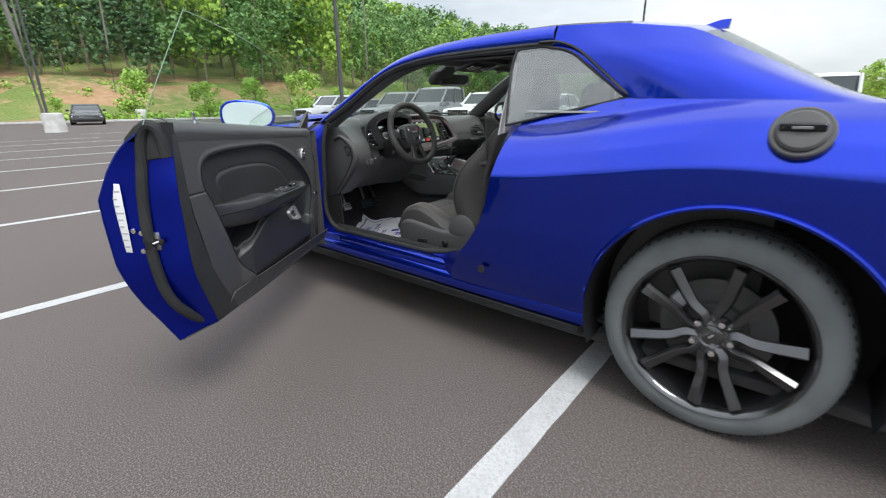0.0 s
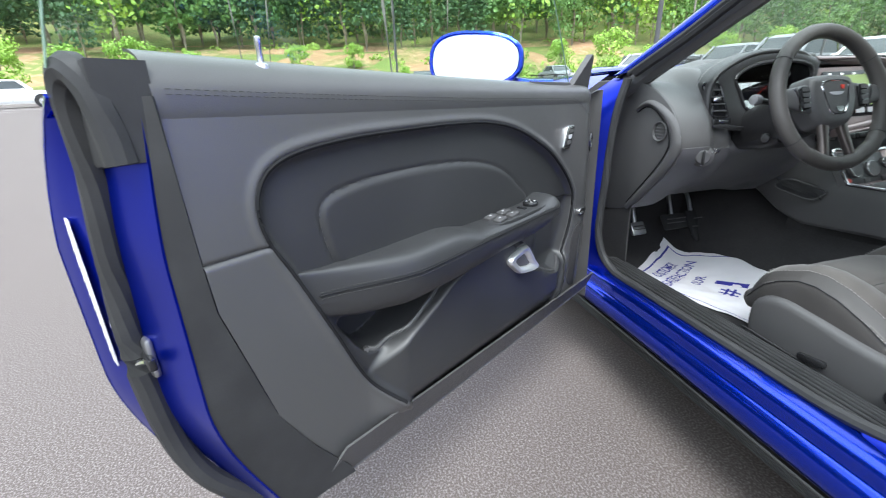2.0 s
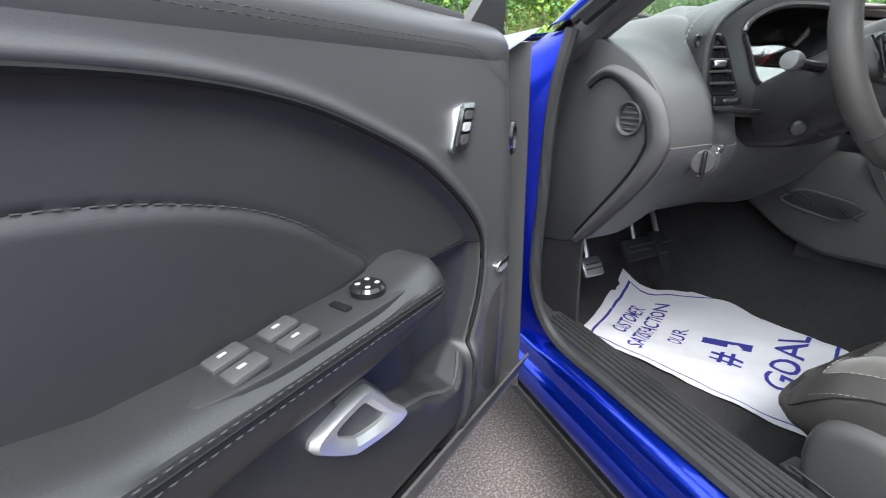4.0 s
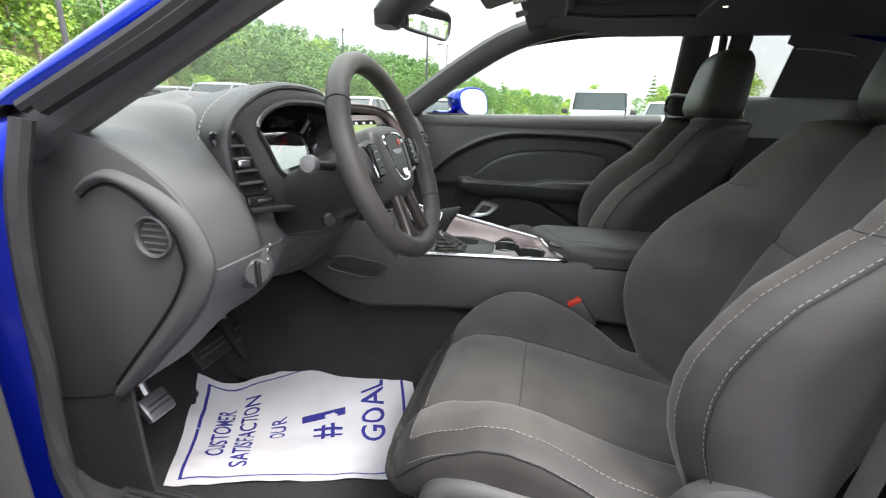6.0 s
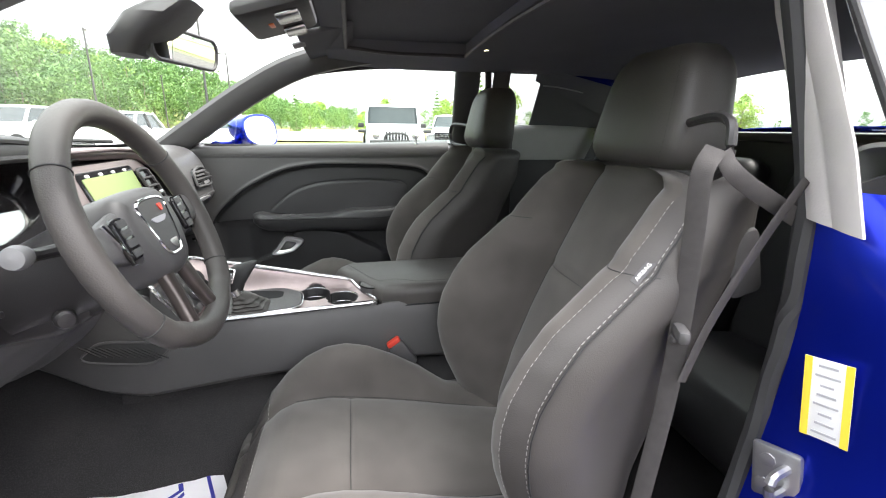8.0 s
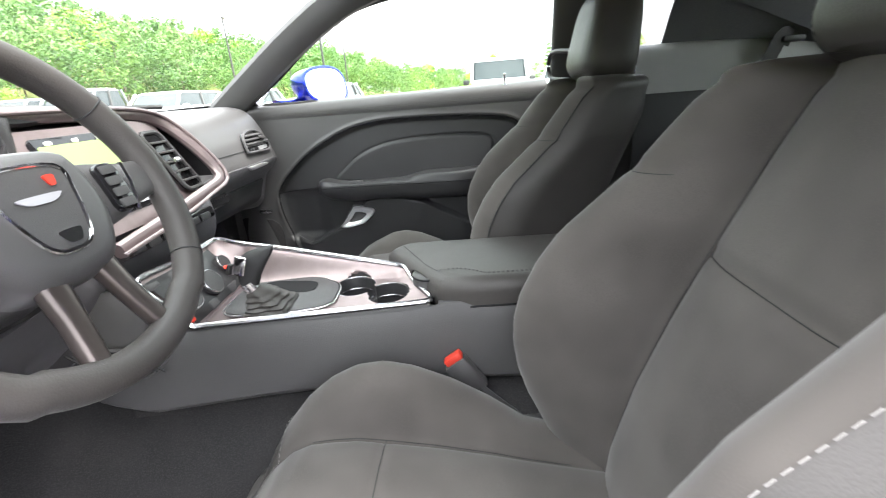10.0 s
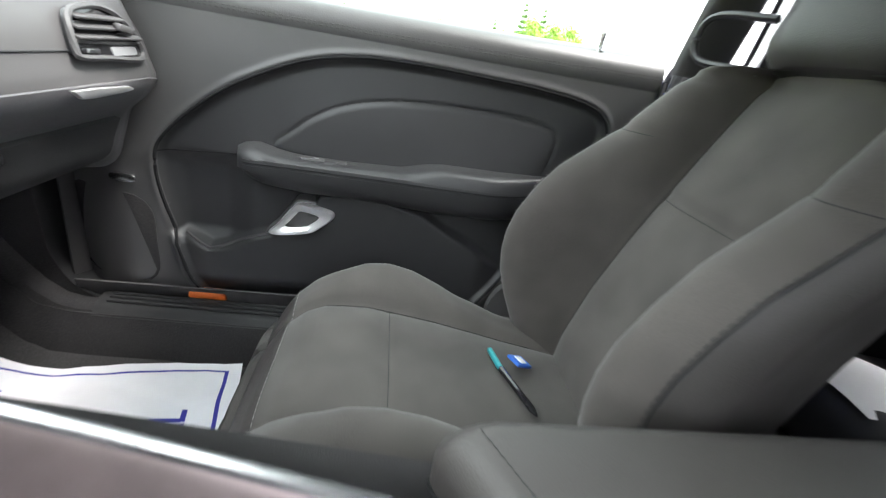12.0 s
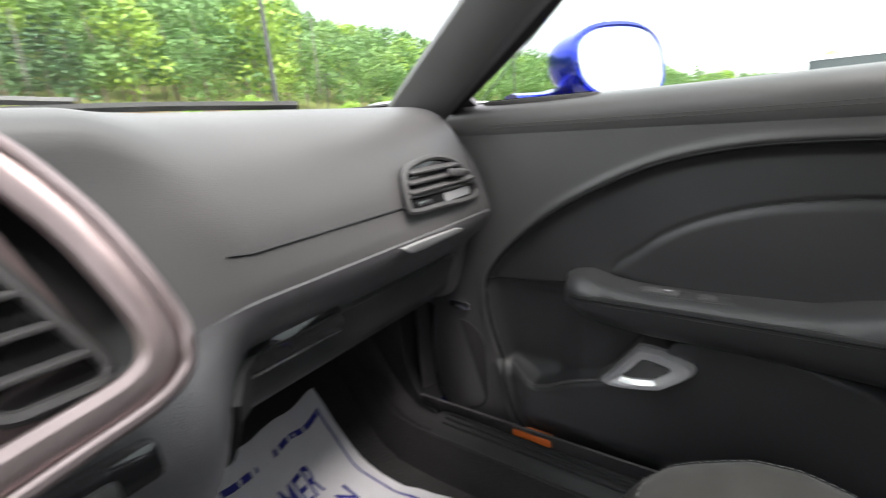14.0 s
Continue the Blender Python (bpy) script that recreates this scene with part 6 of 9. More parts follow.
# shifter plate, boot, lever
PLATE = smooth_loop([(-0.106, 1.700), (-0.090, 1.772), (0.020, 1.762), (0.042, 1.632), (0.0, 1.572), (-0.080, 1.570)])


def on_deck(x, y, h=0.0):
    return Vector((x, y, 0.6265 + 0.07 * (x + 0.10) + h))


part("shifter_plate", slab(PLATE, on_deck, 0.004, 0.0165, 0.003), PLASTIC, console)
part("shifter_slot", slab([(-0.004 + 0.023 * a + 0.004 * b, 1.674 + 0.056 * b) for a, b in rounded_rect(2, 2, 0.6, 5)], on_deck, 0.015, 0.0175), MATT_BLACK, console)
part("plate_rim", tube([on_deck(-0.035 + (a + 0.035) * 1.03, 1.67 + (b - 1.67) * 1.03, 0.0135) for a, b in PLATE], 0.0014, 6, closed=True), SATIN, console)
lever = thing("gear_lever", "black gear lever with a leather boot and satin collar", "gear lever")
base = on_deck(-0.068, 1.682, 0.015)
folds = []
for k in range(19):
    t = k / 18
    w = 0.046 * (1 - t) ** 0.8 + 0.015 * t
    ring = []
    for q in range(40):
        a = 2 * math.pi * q / 40
        sq = 1 / max(abs(math.cos(a)), abs(math.sin(a))) ** (0.75 * (1 - t))
        pleat = 1 + 0.10 * math.sin(math.pi * t) * math.sin(5 * a + 4 * t) + 0.07 * math.sin(math.pi * t) * math.sin(11 * t * 3.0 + 2 * math.sin(a))
        ring.append(base + Vector((w * sq * pleat * math.cos(a) - 0.008 * t, w * 0.9 * sq * pleat * math.sin(a) + 0.022 * t * t, 0.042 * t ** 1.15)))
    folds.append(ring)
part("boot", loft(folds), LEATHER, lever, "creased black leather boot", smooth=60)
top = base + Vector((-0.012, 0.024, 0.040))
part("collar", cyl(top, top + Vector((-0.003, 0.006, 0.014)), 0.015, 0.014), SATIN, lever)
rings = []
for h, wx, dy, sy, sx in ((0.004, 0.012, 0.014, 0.0, 0.0), (0.018, 0.013, 0.019, -0.001, 0.001), (0.032, 0.014, 0.024, -0.005, 0.003), (0.046, 0.014, 0.029, -0.010, 0.006), (0.058, 0.013, 0.032, -0.015, 0.009), (0.066, 0.010, 0.030, -0.019, 0.011), (0.070, 0.004, 0.020, -0.021, 0.012)):
    rings.append([top + Vector((wx * a + sx, dy * b + sy + 0.002, h + 0.24 * dy * -b)) for a, b in rounded_rect(2, 2, 0.8, 4)])
part("knob", loft(rings), RUBBER, lever)
part("knob_plate", box(top + Vector((-0.010, 0.010, 0.046)), (0.006, 0.022, 0.034), 0.003, rot=(14, 12, 0)), CHROME, lever)
part("release_button", box(top + Vector((-0.006, 0.030, 0.040)), (0.016, 0.010, 0.020), 0.004, rot=(14, 12, 0)), TRIM_BLACK, lever)
part("mode_light", box(top + Vector((-0.008, 0.0355, 0.046)), (0.006, 0.003, 0.005), 0.001), RED_LAMP, lever)
part("control_panel", deck(0.07, 0.86, 0.812, 0.985, 0.0145, 10), TRIM_BLACK, console, "dark control panel with knobs and keys")
# rotary controls ahead of the lever
for u, v, r in ((0.22, 0.89, 0.024), (0.52, 0.89, 0.026), (0.82, 0.92, 0.017)):
    k = part("control_knob", lathe([(r, 0), (r, 0.014), (r * 0.88, 0.018), (0.001, 0.018)], bez(u, v, 0.008), (0, -0.86, 0.5), 24), PLASTIC, console)
    part("ring", tube([bez(u, v, 0.024) + Vector((r * 0.9 * math.cos(a), r * 0.45 * math.sin(a), 0.78 * r * math.sin(a))) for a in [2 * math.pi * q / 24 for q in range(24)]], 0.0018, 6, closed=True), SATIN, k)
for u, v in ((0.10, 0.975), (0.36, 0.975), (0.60, 0.975), (0.40, 0.83), (0.70, 0.83)):
    part("rocker_key", box(bez(u, v, 0.010), (0.040, 0.018, 0.010), 0.004, rot=(60, 0, 6)), PLASTIC, console)
part("hazard_key", box(bez(0.08, 0.84, 0.012), (0.016, 0.014, 0.008), 0.003, rot=(60, 0, 6)), RED, console)
# armrest lid
def lid_at(a, b, h):
    """The lid's front edge runs slantwise along the bezel."""
    return (a, b + 0.62 * (a + 0.01) * smoothstep(1.10, 1.40, b), h - 0.009 * (b - 1.2) - 0.010 * smoothstep(1.36, 1.43, b))


ar = [(p[0] * 0.235 + 0.010, p[1] * 0.46 + 1.195) for p in rounded_rect(1, 1, 0.14, 6)]
ar = [(a, b) for p, q in zip(ar, ar[1:] + ar[:1]) for a, b in [(p[0] + (q[0] - p[0]) * k / 4, p[1] + (q[1] - p[1]) * k / 4) for k in range(4)]]
lid = part("armrest_lid", slab(ar, lid_at, 0.640, 0.690, 0.024, segs=5), LEATHER, console, "padded black leather armrest lid")
part("lid_gap", tube([lid_at(a, b, 0.642) for a, b in ar], 0.0022, 6, closed=True), MATT_BLACK, lid)
latch_o = [(0.030 * math.cos(q), 0.020 * math.sin(q)) for q in [math.pi * k / 10 for k in range(11)]]
LM = Matrix.Translation((-0.030, 1.416, 0.650)) @ pose(0, 0, 0, 0, 0, 32)
part("latch", slab(latch_o, lambda a, b, h: LM @ Vector((a, b - 0.012, h)), 0.0, 0.020, 0.006), PLASTIC, lid, "half-round latch tab")
part("latch_gap", tube([LM @ Vector((a * 1.08, b * 1.1 - 0.012, 0.018)) for a, b in latch_o], 0.0016, 5), MATT_BLACK, lid)
for inset in (0.026, 0.030):
    run = [(-0.1075 + inset, 1.02 + 0.31 * k / 30) for k in range(31)] + [(-0.1075 + inset + 0.035 * math.sin(q), 1.33 + 0.050 * (1 - math.cos(q)) + 0.02 * math.sin(q)) for q in [math.pi / 2 * k / 8 for k in range(1, 9)]] + [(-0.04 + inset + 0.12 * k / 14, 1.402 - 0.001 * k) for k in range(15)]
    part("stitch", stitches([Vector(lid_at(a, b, 0.6905)) for a, b in run], 0.005, 0.003, 0.0007), THREAD_DARK, lid)
# knee wedge and ribbed pocket beside the driver
tray_o = smooth_loop([(1.945, 0.638), (1.812, 0.618), (1.850, 0.580), (1.985, 0.602)])


def tray_at(a, b, h):
    return (-0.166 - 0.1075 * (a - 1.8) + 0.06 * smoothstep(1.95, 2.26, a) - 0.006 - h - 0.012 * smoothstep(0.64, 0.58, b), a, b)


pkt = part("side_tray", slab(tray_o, tray_at, -0.006, 0.003, 0.002), TRAY, console, "ribbed rubber tray on the console side")
bm = bmesh.new()
for k in range(11):
    y = 1.842 + 0.012 * k
    tube([tray_at(y + 0.018 * (q - 1), 0.592 + 0.150 * (y - 1.85) + 0.011 * q, 0.004) for q in range(3)], 0.0016, 5, bm=bm)
part("ribs", bm, RUBBER, pkt)
part("tray_rim", tube([tray_at(a, b, 0.002) for a, b in tray_o], 0.003, 6, closed=True), PLASTIC, pkt)
part("tunnel", sheet(lambda u, v: (-0.285 + 0.57 * u, 1.02 + 1.45 * v, 0.24 + 0.27 * math.sin(math.pi * u) ** 0.6 + 0.06 * smoothstep(1.9, 2.3, 1.02 + 1.45 * v)), 20, 14, 0.004), CARPET, console)
# seat belt buckles on stalks
for s in (-1, 1):
    b = thing("belt_buckle", "black seat-belt buckle with a red release button", "belt buckle", "belt buckles")
    part("stalk", tube([(s * 0.155, 1.22, 0.42), (s * 0.150, 1.27, 0.46), (s * 0.144, 1.315, 0.50)], 0.010, 8), PLASTIC, b)
    part("shell", box((s * 0.138, 1.335, 0.525), (0.024, 0.044, 0.072), 0.008, rot=(-35, 0, 0)), PLASTIC, b)
    part("release_button", box((s * 0.136, 1.356, 0.558), (0.019, 0.034, 0.014), 0.004, rot=(-35, 0, 0)), RED, b, "red release button")

# cowl and resting wipers at the foot of the windscreen
part("cowl", sheet(lambda u, v: (-0.62 + 1.24 * u, 2.36 + 0.10 * v - 0.22 * (2 * u - 1) ** 2, 0.985 - 0.012 * v), 20, 4, 0.006), PLASTIC, car, "black cowl panel below the windscreen")
for x0 in (-0.42, 0.16):
    wiper = part("wiper", tube(cr([(x0 + 0.40, 2.33 - 0.16 * ((x0 + 0.40) / 0.62) ** 2, 1.004), (x0 + 0.2, 2.365 - 0.16 * ((x0 + 0.2) / 0.62) ** 2, 1.012), (x0 - 0.04, 2.385 - 0.16 * ((x0 - 0.04) / 0.62) ** 2, 1.008)], 6), 0.007, 6), RUBBER, car, "black wiper blade")
    part("wiper_arm", tube(cr([(x0 + 0.16, 2.385 - 0.16 * ((x0 + 0.16) / 0.62) ** 2, 1.022), (x0 + 0.02, 2.40 - 0.16 * ((x0 + 0.02) / 0.62) ** 2, 1.026), (x0 - 0.12, 2.43 - 0.16 * ((x0 - 0.12) / 0.62) ** 2, 1.0)], 6), 0.006, 6), PLASTIC, wiper)

# ---- doors ----
def sd_poly(y, z, poly):
    """Signed distance from points to a polygon, negative inside."""
    p = np.stack([y, z], -1)
    best = np.full(y.shape, 1e9)
    sign = np.ones(y.shape)
    n = len(poly)
    for i in range(n):
        a, b = np.array(poly[i]), np.array(poly[i - 1])
        e, w = b - a, p - a
        t = np.clip((w @ e) / (e @ e), 0, 1)
        d = w - t[..., None] * e
        best = np.minimum(best, (d ** 2).sum(-1))
        c1, c2, c3 = p[..., 1] >= a[1], p[..., 1] < b[1], e[0] * w[..., 1] > e[1] * w[..., 0]
        flip = (c1 & c2 & c3) | (~c1 & ~c2 & ~c3)
        sign = np.where(flip, -sign, sign)
    return sign * np.sqrt(best)


def sstep(a, b, x):
    t = np.clip((x - a) / (b - a), 0, 1)
    return t * t * (3 - 2 * t)


RECESS = smooth2([(1.978, 0.66), (1.955, 0.725), (1.868, 0.806), (1.785, 0.856), (1.70, 0.892), (1.606, 0.910), (1.50, 0.914), (1.38, 0.912), (1.27, 0.908), (1.17, 0.895), (1.128, 0.868), (1.122, 0.82), (1.155, 0.745), (1.20, 0.64),
                  (1.256, 0.515), (1.33, 0.425), (1.40, 0.34), (1.50, 0.30), (1.70, 0.30), (1.84, 0.30), (1.90, 0.38), (1.955, 0.53)])
INSERT = smooth2([(1.756, 0.715), (1.724, 0.768), (1.671, 0.806), (1.615, 0.828), (1.55, 0.842), (1.456, 0.850), (1.366, 0.852), (1.278, 0.848), (1.225, 0.835), (1.215, 0.80), (1.235, 0.735), (1.30, 0.715), (1.5, 0.70)])
POCKET = smooth2([(1.222, 0.645), (1.30, 0.640), (1.40, 0.638), (1.452, 0.632), (1.405, 0.600), (1.345, 0.570), (1.295, 0.553), (1.268, 0.562), (1.240, 0.60)])



def trim_rear(z):
    return np.interp(z, [0.36, 0.40, 0.46, 0.55, 0.74, 0.82, 0.985], [1.205, 1.178, 1.140, 1.094, 1.047, 1.043, 1.038])


def trim_depth(y, z, pocket=True):
    """How far the door's inner face stands towards the cabin."""
    d = 0.012 * np.sin(np.pi * np.clip((z - 0.38) / 0.6, 0, 1))
    r = sd_poly(y, z, RECESS)
    d = d - 0.016 * sstep(0.005, -0.016, r) + 0.003 * np.exp(-((r - 0.006) / 0.006) ** 2)
    i = sd_poly(y, z, INSERT)
    d = d + 0.0035 * sstep(0.0, -0.012, i) - 0.0022 * np.exp(-(i / 0.0022) ** 2)
    # lower bulge with the pocket behind it and the bin ahead of it
    lip = np.interp(y, [1.235, 1.30, 1.353, 1.405, 1.468, 1.55, 1.62, 1.67, 1.70, 1.75, 1.805, 1.857, 1.885, 1.935], [0.500, 0.545, 0.578, 0.604, 0.640, 0.661, 0.664, 0.654, 0.606, 0.562, 0.543, 0.515, 0.508, 0.528])
    low = sstep(0.004, -0.012, z - lip) * sstep(1.25, 1.34, y) * sstep(1.985, 1.88, y) * sstep(0.37, 0.45, z)
    d = d + 0.034 * low
    # hollow ahead of the armrest, running down into the bin
    d = d - 0.020 * sstep(1.80, 1.86, y) * sstep(1.985, 1.93, y) * sstep(0.70, 0.66, z) * sstep(0.50, 0.54, z)
    p = sd_poly(y, z, POCKET)
    d = d - 0.066 * pocket * sstep(0.003, -0.010, p)
    # seam of the upper panel at the shut face
    d = d - 0.004 * np.exp(-((z - 0.80) / 0.0025) ** 2) * (y < 1.135)
    d = d - 0.105 * np.clip((y - 2.03) / 0.175, 0, 1) ** 1.8
    return d


def door_trim(s):
    nu, nv = 300, 170
    u, v = np.meshgrid(np.linspace(0, 1, nu + 1), np.linspace(0, 1, nv + 1))
    z = 0.372 + (0.950 - 0.372) * v
    y = trim_rear(z) + (2.205 - trim_rear(z)) * u
    # grid corners near the recess edge slide onto it
    e = 0.0005
    r = sd_poly(y, z, RECESS) + 0.003
    gy, gz = (sd_poly(y + e, z, RECESS) - sd_poly(y - e, z, RECESS)) / (2 * e), (sd_poly(y, z + e, RECESS) - sd_poly(y, z - e, RECESS)) / (2 * e)
    near = (np.abs(r) < 0.0022) & (u > 0) & (u < 1) & (v > 0) & (v < 1)
    y, z = y - near * r * gy, z - near * r * gz
    x = 0.748 - trim_depth(y, z, s < 0)
    verts = np.stack([s * x, y, z], -1).reshape(-1, 3)
    w = nu + 1
    inside = sd_poly(y, z, RECESS) + 0.003
    inside = (inside[:-1, :-1] + inside[1:, :-1] + inside[:-1, 1:] + inside[1:, 1:] < 0).reshape(-1)
    skins = ([], [])
    for j in range(nv):
        for i in range(nu):
            f = (j * w + i, j * w + i + 1, (j + 1) * w + i + 1, (j + 1) * w + i)
            skins[int(inside[j * nu + i])].append(f[::-1] if s > 0 else f)
    out = []
    for faces in skins:
        used = sorted({k for f in faces for k in f})
        at = {k: n for n, k in enumerate(used)}
        me = bpy.data.meshes.new("inner_trim")
        me.from_pydata(verts[used].tolist(), [], [tuple(at[k] for k in f) for f in faces])
        out.append(me)
    return out


def at_trim(s, y, z, off=0.0):
    return Vector((s * (0.748 - float(trim_depth(np.array([y]), np.array([z]), s < 0)[0]) - off), y, z))


def car_door(s, label):
    d = thing("car_door", label, "car door", "car doors")
    # painted skin
    skin = bmesh.new()
    rows = []
    for j in range(31):
        z = 0.292 + (0.962 - 0.292) * j / 30
        y0, y1 = door_rear(z), 2.150
        rows.append([Vector((s * side_x(y0 + (y1 - y0) * i / 30, z), y0 + (y1 - y0) * i / 30, z)) for i in range(31)])
    grid_faces(skin, rows)
    part("outer_skin", solid(skin, 0.004), BLUE, d, "glossy blue outer skin")
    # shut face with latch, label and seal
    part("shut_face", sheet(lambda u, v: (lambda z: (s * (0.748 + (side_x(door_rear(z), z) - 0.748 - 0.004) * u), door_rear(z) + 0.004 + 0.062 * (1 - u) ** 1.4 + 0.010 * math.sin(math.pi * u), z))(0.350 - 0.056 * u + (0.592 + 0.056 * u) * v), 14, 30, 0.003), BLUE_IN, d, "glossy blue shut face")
    part("lower_face", sheet(lambda u, v: (s * (0.752 + 0.110 * u), 1.045 + 0.04 * (1 - u) + (1.105 - 0.04 * (1 - u)) * v, 0.348 - 0.052 * u), 6, 14, 0.004), PLASTIC, d)
    part("hinge_face", sheet(lambda u, v: (lambda z: (s * (0.760 + (side_x(2.15, z) - 0.765) * u), 2.168 - 0.02 * u, z))(0.30 + 0.675 * v), 8, 16, 0.004), PLASTIC, d)
    part("edge_strip", sheet(lambda u, v: (lambda z: (s * (0.742 + 0.012 * u), float(trim_rear(z)) + (door_rear(z) + 0.064 - float(trim_rear(z))) * u, z))(0.352 + 0.608 * v), 6, 30, 0.004), RUBBER, d)
    part("bottom_strip", sheet(lambda u, v: (s * (0.735 + 0.02 * u), 1.19 - 0.06 * u + (0.96 + 0.06 * u) * v, 0.40 - 0.050 * u + 0.02 * (1 - v) * (1 - u)), 6, 16, 0.004), PLASTIC, d)
    seal = cr([(s * 0.757, 1.000, 0.905), (s * 0.760, 0.996, 0.950), (s * 0.768, 0.990, 0.978), (s * 0.785, 0.985, 0.984), (s * 0.804, 0.982, 0.968), (s * 0.824, 0.985, 0.90), (s * 0.842, 0.978, 0.80), (s * 0.845, 0.972, 0.65), (s * 0.838, 0.988, 0.50), (s * 0.815, 1.03, 0.41), (s * 0.795, 1.10, 0.355), (s * 0.780, 1.25, 0.340), (s * 0.780, 1.7, 0.336), (s * 0.780, 2.10, 0.335)], 6)
    part("door_seal", tube(seal, 0.0165, 10), RUBBER, d, "black rubber door seal")
    if s < 0:
        part("corner_gasket", slab([(0.748, 0.905), (0.872, 0.890), (0.866, 0.950), (0.826, 0.985), (0.798, 0.991), (0.745, 0.993)], lambda a, b, h: (s * a, 0.984 + 0.05 * (0.87 - a) - h, b), -0.050, 0.002, 0.005), RUBBER, d, "dark corner gasket at the window sill")
    latch = part("latch_plate", box((s * 0.838, 0.984, 0.672), (0.042, 0.010, 0.058), 0.006), STEEL, d, "steel latch plate")
    part("latch_slot", box((s * 0.826, 0.979, 0.672), (0.048, 0.010, 0.018), 0.003), GLOSS, latch)
    part("claw", tube([(s * 0.842, 0.972, 0.676), (s * 0.830, 0.970, 0.668), (s * 0.816, 0.976, 0.674)], 0.004, 6), CHROME, latch)
    for q, zz in ((0.884, 0.708), (0.858, 0.702), (0.864, 0.645)):
        part("screw", lathe([(0.009, 0), (0.008, 0.004), (0.001, 0.005)], (s * q, 0.966, zz), (0, -1, 0), 12), CHROME, d)
    tag = part("label", box((s * 0.912, 0.957, 0.745), (0.040, 0.0016, 0.205), 0.0004, rot=(0, s * -2, 0)), WHITE, d, "white printed label")
    for k in range(9):
        part("print_bar", box((s * (0.912 + 0.004 * math.sin(k * 2.1)), 0.9562, 0.660 + 0.021 * k), (0.024 + 0.008 * math.sin(k * 1.7), 0.001, 0.0045), 0), GREYPRINT, tag)
    part("hinge_grommet", lathe([(0.028, 0.002), (0.026, 0.006), (0.019, 0.006), (0.017, 0.0), (0.001, -0.002)], at_trim(s, 2.098, 0.812, 0.001), (s * -0.95, 0.30, 0), 24), GLOSS, d)
    # cabin side
    skins = door_trim(s)
    trim = part_mesh("inner_trim", skins[0], DOOR_SOFT, d, "charcoal moulded inner door trim", smooth=50)
    part("recess_seam", tube([at_trim(s, a, b, 0.0002) for a, b in RECESS[-18:] + RECESS[:90] if b > 0.385], 0.0036, 6), MATT_BLACK, trim)
    part_mesh("recess_panel", skins[1], VINYL, trim, "black vinyl recessed door panel", smooth=50)
    cap = [(0.7490, 0.926), (0.7445, 0.942), (0.7450, 0.962), (0.753, 0.976), (0.765, 0.984), (0.785, 0.987), (0.800, 0.985)]
    part("upper_roll", sheet(lambda u, v: (s * (cr_at(cap, v)[0] + 0.105 * max(0.0, (1.038 + 1.167 * u - 2.03) / 0.175) ** 1.8), 1.038 + 1.167 * u, cr_at(cap, v)[1] + 0.022 * (1 - u) ** 2 * v), 40, 18, 0.003), DOOR_SOFT, trim, "soft stitched upper roll")
    for dz in (0.0, 0.005):
        part("roll_stitch", stitches([(s * 0.7415, 1.05 + 0.90 * k / 60, 0.948 + dz + 0.014 * (1 - k / 60) ** 2) for k in range(61)] + [(s * 0.742, 1.98, 0.940 + dz), (s * 0.743, 2.03, 0.915 + dz), (s * 0.744, 2.06, 0.895 + dz)], lift=(-s, 0, 0.4), width=0.0006), THREAD_DARK, trim)
    part("insert_stitch", stitches([at_trim(s, a, b, 0.0015) for a, b in INSERT if b > 0.722], 0.005, 0.0035, 0.0007, (-s, 0, 0)), THREAD_DARK, trim)
    part("window_channel", box((s * 0.792, 1.58, 0.986), (0.012, 1.10, 0.008), 0.003), RUBBER, d)
    slot = part("demist_slot", slab([(p[0] * 0.19 + 1.89, p[1] * 0.020 + 0.770) for p in rounded_rect(1, 1, 0.4, 4)], lambda a, b, h: (s * b, a, 0.986 + h), -0.004, 0.004, 0.001), PLASTIC, trim)
    for k in range(2):
        part("slat", box((s * (0.766 + 0.008 * k), 1.89, 0.9905), (0.003, 0.17, 0.002), 0), GLOSS, slot)
    part("lock_plunger", lathe([(0.010, -0.004), (0.009, 0.004), (0.0045, 0.006), (0.0035, 0.022), (0.0045, 0.025), (0.0045, 0.034), (0.001, 0.036)], (s * 0.768, 1.172, 0.992), (0, 0, 1), 14), SATIN, d, "satin lock plunger")
    # armrest: flat top, stitched edge, flush with the trim at its rear end
    rings = []
    n = 50
    for i in range(n + 1):
        t = i / n
        y = 1.832 - (1.832 - 1.160) * t
        top = interp(y, [(1.128, 0.752), (1.20, 0.742), (1.32, 0.738), (1.44, 0.737), (1.475, 0.732), (1.52, 0.720), (1.62, 0.716), (1.72, 0.716), (1.762, 0.722), (1.79, 0.730), (1.832, 0.728)])
        bot = interp(y, [(1.128, 0.690), (1.177, 0.669), (1.24, 0.650), (1.32, 0.642), (1.45, 0.642), (1.60, 0.650), (1.70, 0.650), (1.774, 0.657), (1.832, 0.680)])
        k = math.sqrt(max(0.0, 1 - (1 - min(1, t / 0.06)) ** 2)) if t < 0.06 else 1.0
        k = max(k, 0.06)
        reach = (0.072 - 0.066 * smoothstep(1.36, 1.15, y)) * k
        c = 0.708
        top, bot = c + (top - c) * (0.45 + 0.55 * k), c + (bot - c) * (0.35 + 0.65 * k)
        edge = [(0.0, top), (0.45, top), (0.74, top - 0.002), (0.90, top - 0.009), (0.985, c + 0.004), (1.0, c - 0.006), (0.985, c - 0.018), (0.90, bot + 0.022), (0.70, bot + 0.006), (0.40, bot), (0.0, bot)]
